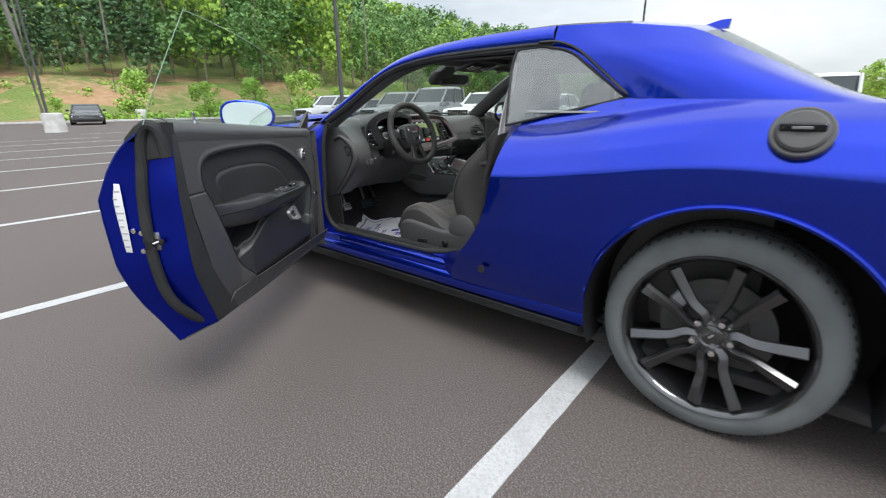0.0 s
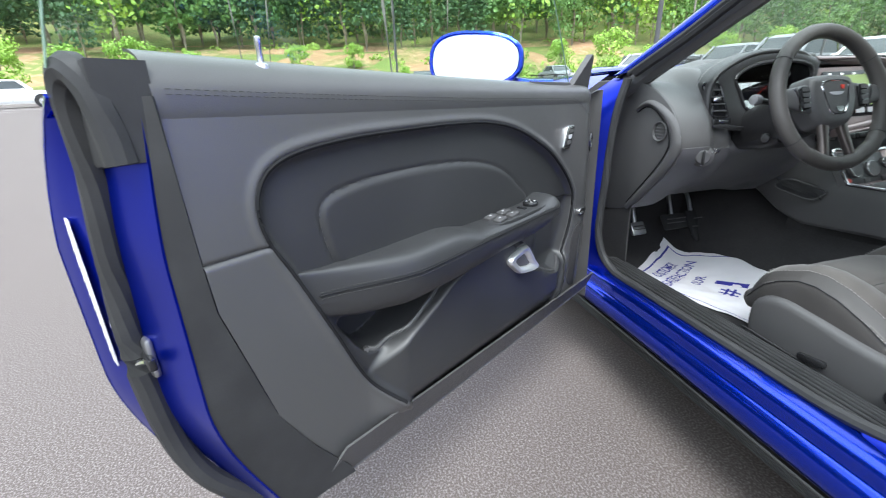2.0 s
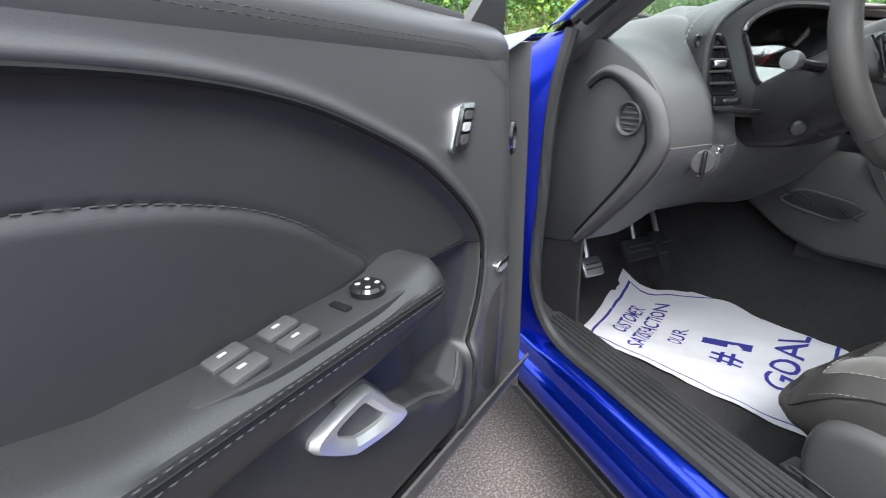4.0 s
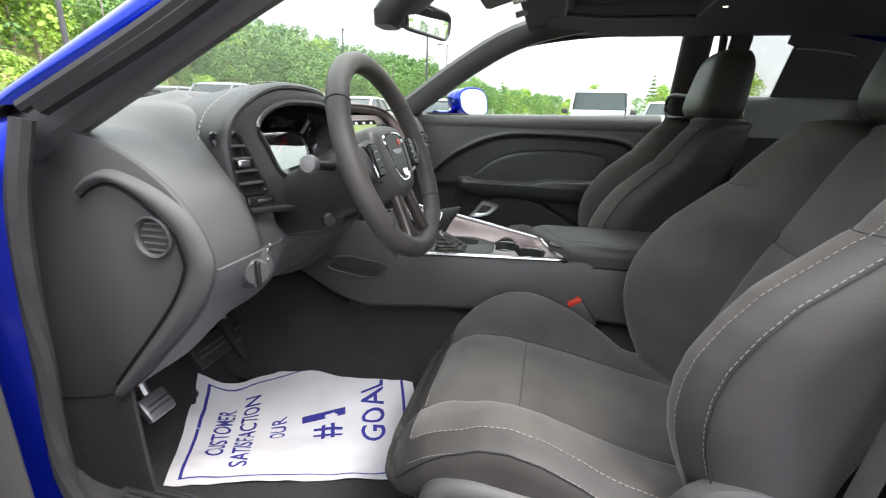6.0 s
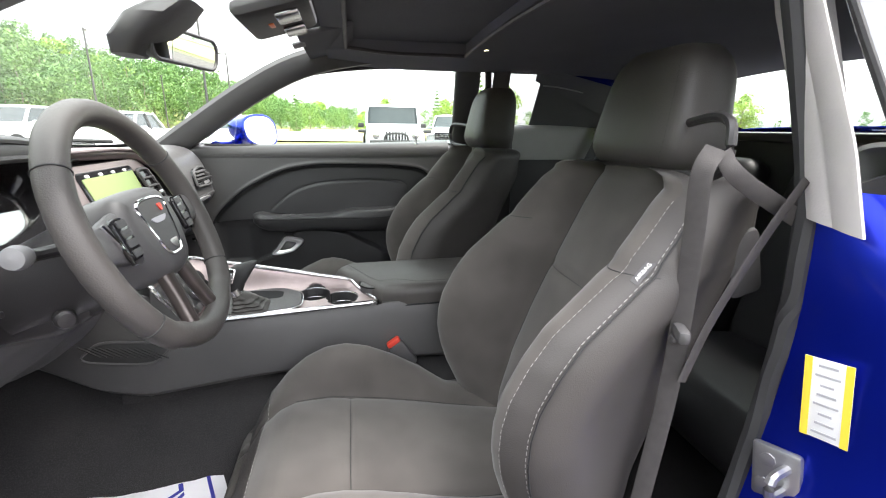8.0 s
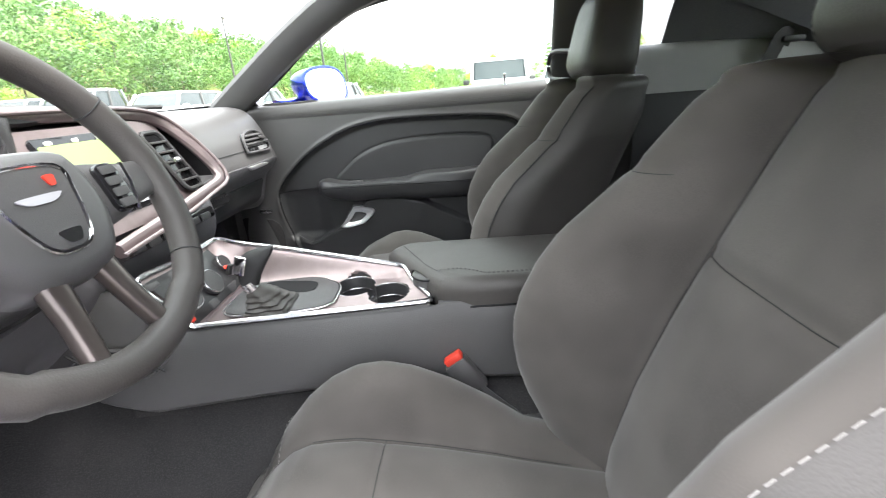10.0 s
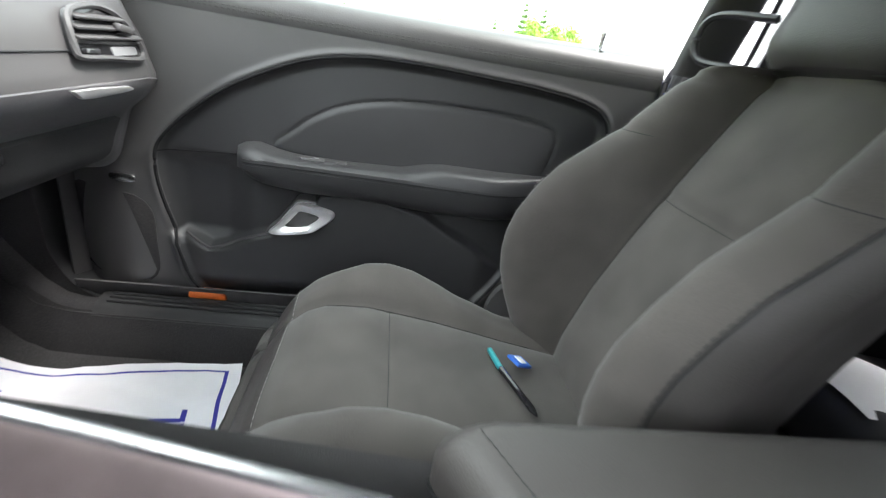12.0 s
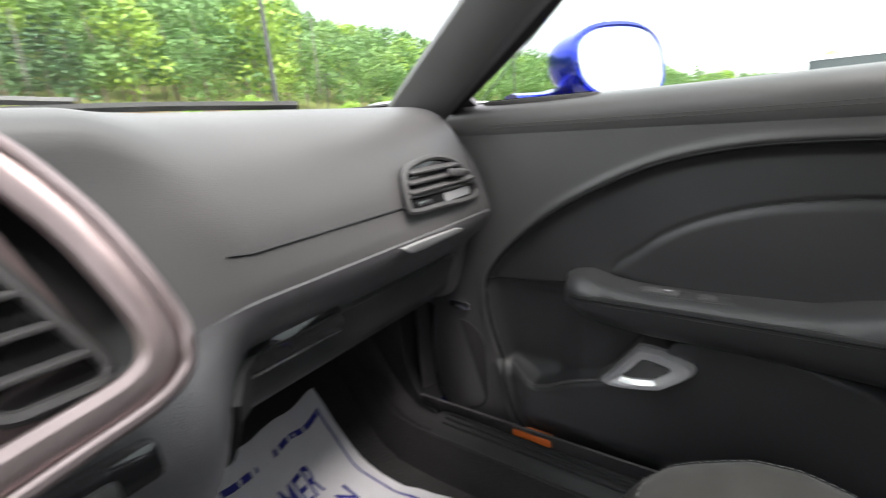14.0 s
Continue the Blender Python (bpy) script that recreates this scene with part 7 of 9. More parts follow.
        rings.append([Vector((s * (0.752 - reach * p.x), y, p.y)) for p in cr([(a, b, 0) for a, b in edge], 2)] + [Vector((s * 0.768, y, bot)), Vector((s * 0.768, y, top))])
    arm = part("armrest", loft(rings), VINYL, d, "padded black leather armrest with grey stitching")
    for off in (-0.0055, 0.0, 0.0055):
        pts = [rings[i][9] + Vector((-s * 0.0014, 0, off - 0.002)) for i in range(2, n - 1)]
        if off == 0.0:
            part("seam", tube(pts, 0.0013, 5), MATT_BLACK, arm)
        else:
            part("stitch", stitches(pts, 0.005, 0.003, 0.0007, (-s, 0, 0)), THREAD_DARK, arm)
    part("hollow_seam", tube([at_trim(s, 1.825 + 0.150 * k / 10, 0.700 - 0.012 * k / 10, 0.001) for k in range(11)], 0.0014, 5), MATT_BLACK, trim)
    if s < 0:
        sw = part("switch_panel", slab([(p[0] * 0.245 + 1.68, p[1] * 0.058) for p in rounded_rect(1, 1, 0.3, 5)], lambda a, b, h: (s * (0.722 + b), a, 0.7135 + h), -0.004, 0.0045, 0.002), VINYL, arm, "black window switch panel")
        for a, b in ((1.60, 0.012), (1.60, -0.012), (1.645, 0.012), (1.645, -0.012)):
            part("window_switch", box((s * (0.722 + b), a, 0.7205), (0.019, 0.030, 0.008), 0.003, rot=(6, 0, 0)), PLASTIC, sw)
            part("symbol", box((s * (0.722 + b), a - 0.002, 0.7250), (0.003, 0.006, 0.0006), 0, rot=(6, 0, 0)), GREYPRINT, sw)
        dial = part("mirror_dial", lathe([(0.017, 0), (0.017, 0.006), (0.014, 0.009), (0.001, 0.0095)], (s * 0.722, 1.735, 0.7175), (0, 0, 1), 24), GLOSS, sw)
        for k in range(4):
            a = radians(45 + 90 * k)
            part("arrow", box((s * 0.722 + 0.009 * math.cos(a), 1.735 + 0.009 * math.sin(a), 0.7272), (0.0035, 0.0035, 0.0006), 0), WHITE, sw)
        for a in (1.70, 1.772):
            part("mirror_key", box((s * 0.722, a, 0.7185), (0.022, 0.008, 0.004), 0.001), GLOSS, sw)
        mem = part("memory_switch", slab([(a + 0.42 * b, b) for a, b in rounded_rect(0.040, 0.062, 0.010, 4)], lambda a, b, h: at_trim(s, 1.928 + a, 0.850 + b, h), 0.0, 0.007, 0.002), SATIN, d, "satin framed seat memory switch")
        part("key_field", slab([(a + 0.42 * b, b) for a, b in rounded_rect(0.022, 0.048, 0.004, 3)], lambda a, b, h: at_trim(s, 1.928 + a, 0.850 + b, h), 0.006, 0.0085), GLOSS, mem)
        for k in range(3):
            part("key", slab([(a + 0.42 * (b + 0.015 * (k - 1)), b + 0.015 * (k - 1)) for a, b in rounded_rect(0.014, 0.011, 0.003, 3)], lambda a, b, h: at_trim(s, 1.928 + a, 0.850 + b, h), 0.008, 0.0105), PLASTIC if k != 1 else GREYPRINT, mem)
    else:
        sw = part("switch_panel", slab([(p[0] * 0.15 + 1.67, p[1] * 0.030) for p in rounded_rect(1, 1, 0.3, 5)], lambda a, b, h: (s * (0.724 + b), a, 0.7135 + h), -0.004, 0.003, 0.002), VINYL, arm)
        part("window_switch", box((s * 0.722, 1.69, 0.7165), (0.018, 0.045, 0.007), 0.003), PLASTIC, sw)
        part("symbol", box((s * 0.722, 1.682, 0.7203), (0.003, 0.008, 0.0006), 0), GREYPRINT, sw)
        part("lock_switch", box((s * 0.722, 1.635, 0.7165), (0.016, 0.020, 0.006), 0.002), PLASTIC, sw)
    # pull handle: a slanted open ring
    oh = smooth2([(1.766, 0.560), (1.748, 0.582), (1.722, 0.618), (1.706, 0.630), (1.655, 0.622), (1.640, 0.614), (1.645, 0.600), (1.672, 0.576), (1.690, 0.566), (1.742, 0.556)], 4)
    cyh, czh = 1.703, 0.593
    ih = [(cyh + (a - cyh) * 0.52, czh + (b - czh) * 0.50) for a, b in oh]
    bm = bmesh.new()
    rows = []
    for k, (t, h) in enumerate(((0.0, 0.036), (0.0, 0.044), (0.18, 0.051), (0.6, 0.050), (1.0, 0.044), (1.0, 0.030))):
        rows.append([Vector((s * (0.758 - h - 0.0), a + (c - a) * t, b + (e - b) * t)) for (a, b), (c, e) in zip(oh, ih)])
    grid_faces(bm, rows, wrap_u=True)
    hd = part("pull_handle", bm, PEARL, d, "satin chrome pull handle ring")
    part("handle_well", slab(ih, lambda a, b, h: (s * (0.740 - h), a, b), 0.0, 0.012), GLOSS, hd)
    part("handle_bezel", slab([(cyh + (a - cyh) * 1.12, czh + (b - czh) * 1.16) for a, b in oh], lambda a, b, h: (s * (0.765 - h), a, b), 0.0, 0.046, 0.006), PLASTIC, hd)
    part("bin_lip", tube([at_trim(s, y, float(np.interp(y, [1.75, 1.805, 1.857, 1.885, 1.935], [0.562, 0.543, 0.515, 0.508, 0.528])) - 0.006, 0.002) for y in [1.76 + 0.175 * k / 14 for k in range(15)]], 0.0035, 6), PLASTIC, trim)
    if s < 0:
        part("pocket_lip", tube([at_trim(s, a, b, 0.004) for a, b in smooth2([(1.462, 0.634), (1.405, 0.600), (1.345, 0.570), (1.295, 0.553), (1.270, 0.560)], 6, closed=False)], 0.005, 7), DOOR_SOFT, trim)
    part("speaker_grille", slab([(p[0] * 0.190 + 2.082, p[1] * 0.200 + 0.498) for p in rounded_rect(1, 1, 0.25, 5)], lambda a, b, h: at_trim(s, a, b, h), 0.0, 0.002, 0.001), CARPET, d, "black cloth speaker grille")
    part("courtesy_badge", slab([(p[0] * 0.048 + 2.036, p[1] * 0.018 + 0.630) for p in rounded_rect(1, 1, 0.35, 5)], lambda a, b, h: at_trim(s, a, b, h), 0.0, 0.006, 0.002), SATIN, d, "small satin oval badge")
    if s > 0:
        part("door_reflector", box((s * 0.742, 1.895, 0.388), (0.014, 0.078, 0.024), 0.004), ORANGE, d, "orange door reflector")
    # glass and mirror
    go = smooth2([(0.968, 0.985), (0.985, 1.08), (1.040, 1.278), (1.052, 1.288), (1.15, 1.286), (1.381, 1.272), (1.598, 1.238), (1.743, 1.172), (1.880, 1.078), (2.000, 0.990)], 5, closed=False)
    pane = part("window_pane", slab(go, lambda a, b, h: (s * (0.782 - 0.42 * (b - 0.985) + h), a, b), 0.0, 0.004), GREEN_GLASS, d, "clear greenish door window")
    part("glass_edge", tube([(s * (0.784 - 0.42 * (b - 0.985)), a, b) for a, b in go], 0.0013, 5), GLASS_EDGE, d)
    pane.visible_shadow = False
    part("mirror_sail", slab([(1.995, 0.980), (2.090, 0.975), (2.062, 1.052), (2.050, 1.058)], lambda a, b, h: (s * (0.775 - 0.3 * (b - 0.985) + h), a, b), -0.008, 0.010, 0.003), PLASTIC, d)
    shell = bmesh.new()
    rr = []
    MM = Matrix.Translation((s * 0.945, 1.835, 1.040)) @ pose(0, 0, 0, 0, 0, -24 * s)
    ov = [(math.copysign(abs(math.cos(q)) ** 0.75, math.cos(q)), math.copysign(abs(math.sin(q)) ** 0.75, math.sin(q))) for q in [2 * math.pi * m / 32 for m in range(32)]]
    for k in range(13):
        t = k / 12
        f = math.sqrt(max(0.0, 1 - (t * 0.985) ** 2.4))
        rr.append([MM @ Vector((s * 0.116 * f * a, -0.028 + 0.115 * t + 0.012 * b, 0.064 * f * b * (1 + 0.10 * a))) for a, b in ov])
    loft(rr, shell)
    mh = part("side_mirror", shell, BLUE, d, "glossy blue door mirror")
    part("mirror_glass", slab([(a * 0.106, b * 0.057) for a, b in ov], lambda a, b, h: MM @ Vector((s * a, -0.032 - h + 0.20 * b, b * (1 + 0.9 * a))), 0.0, 0.003), MIRROR, mh)
    part("mirror_rim", tube([MM @ Vector((s * a * 0.112, -0.030 + 0.012 * b, b * 0.061 * (1 + 0.1 * a))) for a, b in ov], 0.006, 6, closed=True), BLUE, mh)
    part("mirror_arm", tube([(s * 0.80, 1.95, 0.985), (s * 0.85, 1.92, 0.985), (s * 0.90, 1.88, 0.995)], 0.02, 8, flat=(0.028, 0.016)), BLUE, mh)
    return d


passenger_door = car_door(1, "closed passenger door with charcoal trim and blue mirror")
driver_door = car_door(-1, "wide open driver's door, blue outside, charcoal trim inside")
HINGE = Matrix.Translation((-1.003, 2.204, 0))
# the opened door stands a little higher at its rear end
for ob in [q for q in bpy.data.objects if q.parent == driver_door or (q.parent and q.parent.parent == driver_door)]:
    for vert in ob.data.vertices:
        vert.co.z += (0.030 - 0.053 * (vert.co.y - 1.04)) * smoothstep(0.80, 0.97, vert.co.z)
driver_door.matrix_world = HINGE @ pose(0, 0, 0, 0, 0, -57) @ HINGE.inverted()
part("outer_handle", box((0.962, 1.10, 0.79), (0.03, 0.19, 0.03), 0.012), BLUE, passenger_door)


# ---- seats ----
def bucket_seat(cx, out, label):
    """A front seat; out is the side towards the door (-1 or 1)."""
    seat = thing("bucket_seat", label, "car seat", "front seats")
    HALF = 13 * 3                       # samples of half a section
    EDGE = 6 * 3 + 2                    # where suede meets leather
    RIDGE = 7 * 3 + 2

    def ring_of(ctrl, to3d):
        """A closed section from its half outline, front centre to rear centre."""
        pts = cr([(a, b, 0) for a, b in ctrl], 3)
        right = [to3d(p.x, p.y) for p in pts]
        left = [to3d(-p.x, p.y) for p in pts[1:-1]]
        return right + left[::-1]

    def back_ring(z):
        yc = interp(z, [(0.42, 1.150), (0.50, 1.140), (0.60, 1.112), (0.70, 1.074), (0.80, 1.030), (0.90, 0.985), (0.96, 0.957), (0.99, 0.935)])
        yr = interp(z, [(0.42, 1.185), (0.46, 1.205), (0.536, 1.240), (0.58, 1.254), (0.62, 1.260), (0.66, 1.258), (0.70, 1.248), (0.75, 1.223), (0.793, 1.192), (0.835, 1.146), (0.877, 1.100), (0.92, 1.066), (0.96, 1.034), (0.99, 0.995)])
        yr -= 0.005 * math.exp(-((z - 0.877) / 0.007) ** 2)
        h = yr - yc
        f = interp(z, [(0.42, 0.93), (0.52, 0.98), (0.62, 1.0), (0.76, 1.0), (0.86, 0.975), (0.92, 0.95), (0.96, 0.915), (0.99, 0.86)])
        e = 1 - 0.35 * smoothstep(0.80, 0.97, z)
        yb = yc - 0.105 + 0.02 * smoothstep(0.90, 0.99, z)
        dip = 0.009 * math.exp(-((z - 0.785) / 0.008) ** 2)
        ctrl = [(0, yc + 0.008 - dip), (0.07, yc + 0.007 - dip), (0.116, yc - 0.003 - dip * 0.6), (0.130, yc - 0.012), (0.146, yc + 0.34 * h), (0.172, yc + 0.80 * h), (0.202, yr), (0.232, yr - 0.014),
                (0.254, yr - 0.048 * e), (0.262, yr - 0.098 * e), (0.246, yr - 0.150 * e), (0.20, yb), (0.10, yb - 0.012), (0, yb - 0.014)]
        return ring_of(ctrl, lambda a, b: Vector((cx + f * a, b, z)))

    def shells(rows, leather_from, edge, mesh_a, label_a, mesh_b, label_b):
        """Skins of one cushion: suede between the bolster edges, leather round the rest."""
        suede, hide = bmesh.new(), bmesh.new()
        n = len(rows[0])
        for j in range(len(rows) - 1):
            for i in range(n):
                i2 = (i + 1) % n
                t = suede if (i < (edge if out > 0 else RIDGE) or i >= n - (edge if out < 0 else RIDGE)) and j < leather_from else hide
                t.faces.new([t.verts.new(p) for p in (rows[j][i], rows[j][i2], rows[j + 1][i2], rows[j + 1][i])])
        hide.faces.new([hide.verts.new(p) for p in rows[-1]])
        for t in (suede, hide):
            bmesh.ops.remove_doubles(t, verts=t.verts, dist=1e-5)
        a = part(mesh_a, hide, LEATHER, seat, label_a, smooth=60)
        part(mesh_b, suede, SUEDE, a, label_b, smooth=60)
        return a

    rings = [back_ring(0.42 + 0.555 * (i / 60)) for i in range(61)]
    top = rings[-1]
    mid = Vector((cx, sum(p.y for p in top) / len(top), 0.975))
    for k, lift in ((0.975, 0.010), (0.90, 0.017), (0.70, 0.021), (0.4, 0.022)):
        rings.append([mid + (p - mid) * k + Vector((0, 0, lift)) for p in top])
    NR = len(rings[0])
    back = shells(rings, 63, EDGE, "backrest", "black leather backrest bolsters", "back_insert", "dark brown suede backrest centre")
    for q, k, w in ((1, EDGE, 0.0005), (1, RIDGE, 0.0007), (-1, NR - EDGE, 0.0005), (-1, NR - RIDGE, 0.0007)):
        if q != out and k in (EDGE, NR - EDGE):
            continue
        line = [rings[j][k] + Vector((q * 0.0008, 0.0016, 0.0006)) for j in range(4, 60)]
        part("stitch", stitches(line, 0.006, 0.0035, w, Vector((0.5 * q, 1, 0.1))), THREAD if q == out else THREAD_DARK, back)
    for q in (1, -1):
        part("welt", tube([rings[j][RIDGE if q > 0 else NR - RIDGE] + Vector((q * 0.005, -0.001, 0)) for j in range(2, 61)], 0.0014, 5), RUBBER, back)
        part("seam", tube([rings[j][9 if q > 0 else NR - 9] + Vector((0, 0.0012, 0)) for j in range(6, 60)], 0.0007, 5), RUBBER, back)
        cross = [rings[49][k if q > 0 else NR - k] + Vector((0, 0.0006, 0)) for k in range(14, RIDGE + 2)]
        part("seam", tube(cross, 0.0007, 5), RUBBER, back)
    part("seam", tube([rings[39][k % NR] + Vector((0, 0.0010, 0)) for k in range(NR - 9, NR + 10)], 0.0007, 5), RUBBER, back)
    if out < 0:
        k = NR - RIDGE + 1
        tag = rings[49][k].lerp(rings[50][k], 0.5)
        along_v = (rings[51][k] - rings[47][k]).normalized()
        side_v = (rings[49][k - 1] - rings[49][k + 1]).normalized()
        nrm = along_v.cross(side_v)
        if nrm.x > 0:
            nrm = -nrm
        m = Matrix.Translation(tag + nrm * 0.001) @ Matrix((along_v, nrm.cross(along_v), nrm)).transposed().to_4x4()
        part("airbag_tag", slab(rounded_rect(0.038, 0.013, 0.002, 2), lambda a, b, h: m @ Vector((a, b, h)), 0.0, 0.0018), PLASTIC, back)
        writing("tag_print", "AIRBAG", 0.0082, WHITE, back, m @ Matrix.Translation((0, 0, 0.0021)), bold=0.4)

    # cushion
    def cush_ring(y):
        zc = interp(y, [(1.14, 0.455), (1.25, 0.472), (1.38, 0.498), (1.50, 0.516), (1.57, 0.514), (1.60, 0.502), (1.635, 0.474), (1.655, 0.445), (1.665, 0.425)])
        zr = interp(y, [(1.14, 0.460), (1.245, 0.482), (1.30, 0.520), (1.36, 0.556), (1.42, 0.582), (1.467, 0.592), (1.51, 0.588), (1.555, 0.568), (1.59, 0.542), (1.625, 0.502), (1.65, 0.462), (1.665, 0.430)])
        h = zr - zc
        f = interp(y, [(1.14, 0.90), (1.30, 0.98), (1.45, 1.0), (1.54, 0.99), (1.60, 0.95), (1.64, 0.89), (1.665, 0.82)])
        zb = 0.385
        dip = 0.006 * math.exp(-((y - 1.46) / 0.006) ** 2)
        ctrl = [(0, zc + 0.006 - dip), (0.08, zc + 0.006 - dip), (0.124, zc - 0.002 - dip * 0.6), (0.138, zc - 0.008), (0.154, zc + 0.38 * h), (0.178, zc + 0.82 * h), (0.204, zr), (0.232, zr - 0.012),
                (0.254, max(zr - 0.045, zb + 0.030)), (0.262, max(zr - 0.090, zb + 0.018)), (0.252, zb + 0.006), (0.20, zb), (0.10, zb - 0.003), (0, zb - 0.003)]
        low = 0.030 * smoothstep(0.0, 0.06, h)
        return ring_of(ctrl, lambda a, b: Vector((cx + f * a, y, b - (low * smoothstep(0.13, 0.20, abs(a)) * smoothstep(0.262, 0.250, abs(a)) if a * out > 0 and b > zb + 0.035 else 0.0))))
    ys = [1.14 + 0.525 * (1 - (1 - i / 60) ** 1.35) for i in range(61)]
    rings2 = [cush_ring(y) for y in ys]
    last = rings2[-1]
    cen = Vector((cx, 1.665, sum(p.z for p in last) / len(last)))
    for k, fwd in ((0.95, 0.008), (0.82, 0.014), (0.4, 0.018)):
        rings2.append([cen + (p - cen) * k + Vector((0, fwd, 0)) for p in last])
    cus = shells(rings2, 51, 21, "cushion", "black leather cushion bolsters", "cushion_insert", "dark brown suede cushion centre")
    at_145 = min(range(61), key=lambda k: abs(ys[k] - 1.46))
    for q in (1, -1):
        for k in (21, 24) if q == out else (RIDGE,):
            line = [rings2[j][k if q > 0 else NR - k] + Vector((q * 0.0008, 0, 0.0016)) for j in range(8, 52)]
            part("stitch", stitches(line, 0.006, 0.0035, 0.0007, (0.4 * q, 0, 1)), THREAD if q == out else THREAD_DARK, cus)
        welt = 25 if q == out else RIDGE + 1
        part("welt", tube([rings2[j][welt if q > 0 else NR - welt] + Vector((q * 0.0006, 0, 0.0004)) for j in range(6, 56)], 0.0014, 5), RUBBER, cus)
        part("seam", tube([rings2[j][9 if q > 0 else NR - 9] + Vector((0, 0, 0.0010)) for j in range(4, 44)], 0.0007, 5), RUBBER, cus)
    part("stitch", stitches([rings2[51][k % NR] + Vector((0, 0.001, 0.0016)) for k in range(NR - 21, NR + 22)], 0.006, 0.0035, 0.0007, (0, 0.4, 1)), THREAD, cus)
    part("seam", tube([rings2[at_145][k % NR] + Vector((0, 0, 0.0008)) for k in range(NR - 9, NR + 10)], 0.0007, 5), RUBBER, cus)
    # base shell with switches on the door side, rails
    side = [(1.02, 0.40), (1.10, 0.458), (1.20, 0.452), (1.32, 0.450), (1.45, 0.468), (1.54, 0.470), (1.595, 0.430), (1.585, 0.335), (1.50, 0.292), (1.20, 0.278), (1.05, 0.288)]
    for q in (-1, 1):
        sh = part("base_shell", slab(smooth2(side, 4), lambda a, b, h: (cx + q * (0.225 + h), a, b), 0.0, 0.052, 0.02, segs=4), PLASTIC, seat, "black plastic seat base side")
        if q == out:
            kn = part("recline_knob", lathe([(0.019, 0), (0.019, 0.010), (0.015, 0.014), (0.001, 0.0145)], (cx + q * 0.276, 1.262, 0.385), (q, 0, 0), 22), GLOSS, sh)
            part("power_switch", box((cx + q * 0.282, 1.42, 0.372), (0.014, 0.062, 0.018), 0.006, rot=(-8, 0, 0)), GLOSS, sh)
            part("shell_groove", tube([(cx + q * 0.2775, y, 0.335 + 0.05 * (y - 1.1)) for y in (1.08, 1.2, 1.35, 1.5, 1.6)], 0.002, 5), RUBBER, sh)
    for q in (-1, 1):
        part("rail", box((cx + q * 0.17, 1.34, 0.262), (0.045, 0.62, 0.03), 0.006), STEEL, seat)
    part("pan", box((cx, 1.36, 0.345), (0.42, 0.50, 0.10), 0.02), PLASTIC, seat)
    # headrest on two posts
    hr = bmesh.new()
    rr = []
    def head_size(t):
        f = 1 - abs(2 * t - 1) ** 5 * 0.30
        return (0.136 - 0.034 * t) * f, (0.068 - 0.012 * t) * f, 0.922 - 0.030 * t

    for k in range(21):
        t = 0.5 - 0.5 * math.cos(math.pi * k / 20)
        z = 0.986 + 0.198 * t
        w, dth, yc = head_size(t)
        rr.append([Vector((cx + w * math.copysign(abs(math.cos(a)) ** 0.45, math.cos(a)), yc + dth * math.copysign(abs(math.sin(a)) ** 0.6, math.sin(a)) + 0.010 * math.cos(a) ** 4, z + 0.016 * math.sin(a) * (1 - t))) for a in [2 * math.pi * m / 48 for m in range(48)]])
    loft(rr, hr)
    head = part("headrest", hr, LEATHER, seat, "black leather headrest", smooth=60)
    for q in (-1, 1):
        line = []
        for t in [0.08 + 0.84 * k / 18 for k in range(19)]:
            w, dth, yc = head_size(t)
            line.append(Vector((cx + q * 0.82 * w, yc + 0.868 * dth + 0.004, 0.986 + 0.198 * t + 0.013 * (1 - t))))
        part("stitch", stitches(line, 0.005, 0.003, 0.0006, (0.3 * q, 1, 0)), THREAD_DARK, head)
        part("headrest_post", cyl((cx + q * 0.080, 0.922, 0.93), (cx + q * 0.080, 0.920, 1.03), 0.0065, n=14), CHROME, seat, "chrome headrest post")
        part("post_socket", lathe([(0.014, 0), (0.013, 0.012), (0.008, 0.014)], (cx + q * 0.080, 0.925, 0.962), (0, 0, 1), 14), PLASTIC, seat)
    part("recline_lever", box((cx + out * 0.205, 0.905, 0.875), (0.03, 0.055, 0.10), 0.012, rot=(-15, 0, 0)), PLASTIC, back)
    part("hinge_cover", lathe([(0.088, 0), (0.086, 0.022), (0.070, 0.034), (0.001, 0.038)], (cx + out * 0.240, 1.165, 0.458), (out, 0, 0), 32), PLASTIC, seat)
    # belt guide loop at the shoulder
    part("belt_loop", tube(cr([(cx + out * 0.120, 0.960, 0.992), (cx + out * 0.215, 0.985, 0.998), (cx + out * 0.244, 0.992, 1.012), (cx + out * 0.250, 0.994, 1.038), (cx + out * 0.240, 0.990, 1.064), (cx + out * 0.205, 0.980, 1.072), (cx + out * 0.130, 0.955, 1.066)], 5), 0.0065, 8), TRIM_BLACK, seat, "black belt guide loop")
    return seat


bucket_seat(-0.400, -1, "black leather and brown suede driver's bucket seat")
bucket_seat(0.415, 1, "black leather and brown suede passenger bucket seat").matrix_world = pose(0, 0.056, 0)

# rear bench, shelf and bulkhead
bench = thing("rear_bench", "dark leather rear bench behind the front seats", "rear seat")
for s in (-1, 1):
    part("cushion", box((s * 0.33, 0.52, 0.43), (0.54, 0.46, 0.15), 0.06, segs=4, rot=(6, 0, 0)), VINYL, bench)
    part("back", box((s * 0.33, 0.24, 0.70), (0.54, 0.14, 0.56), 0.06, segs=4, rot=(14, 0, 0)), VINYL, bench)
part("shelf", box((0, -0.01, 1.040), (1.24, 0.34, 0.03), 0.012), DASH_LOW, bench)
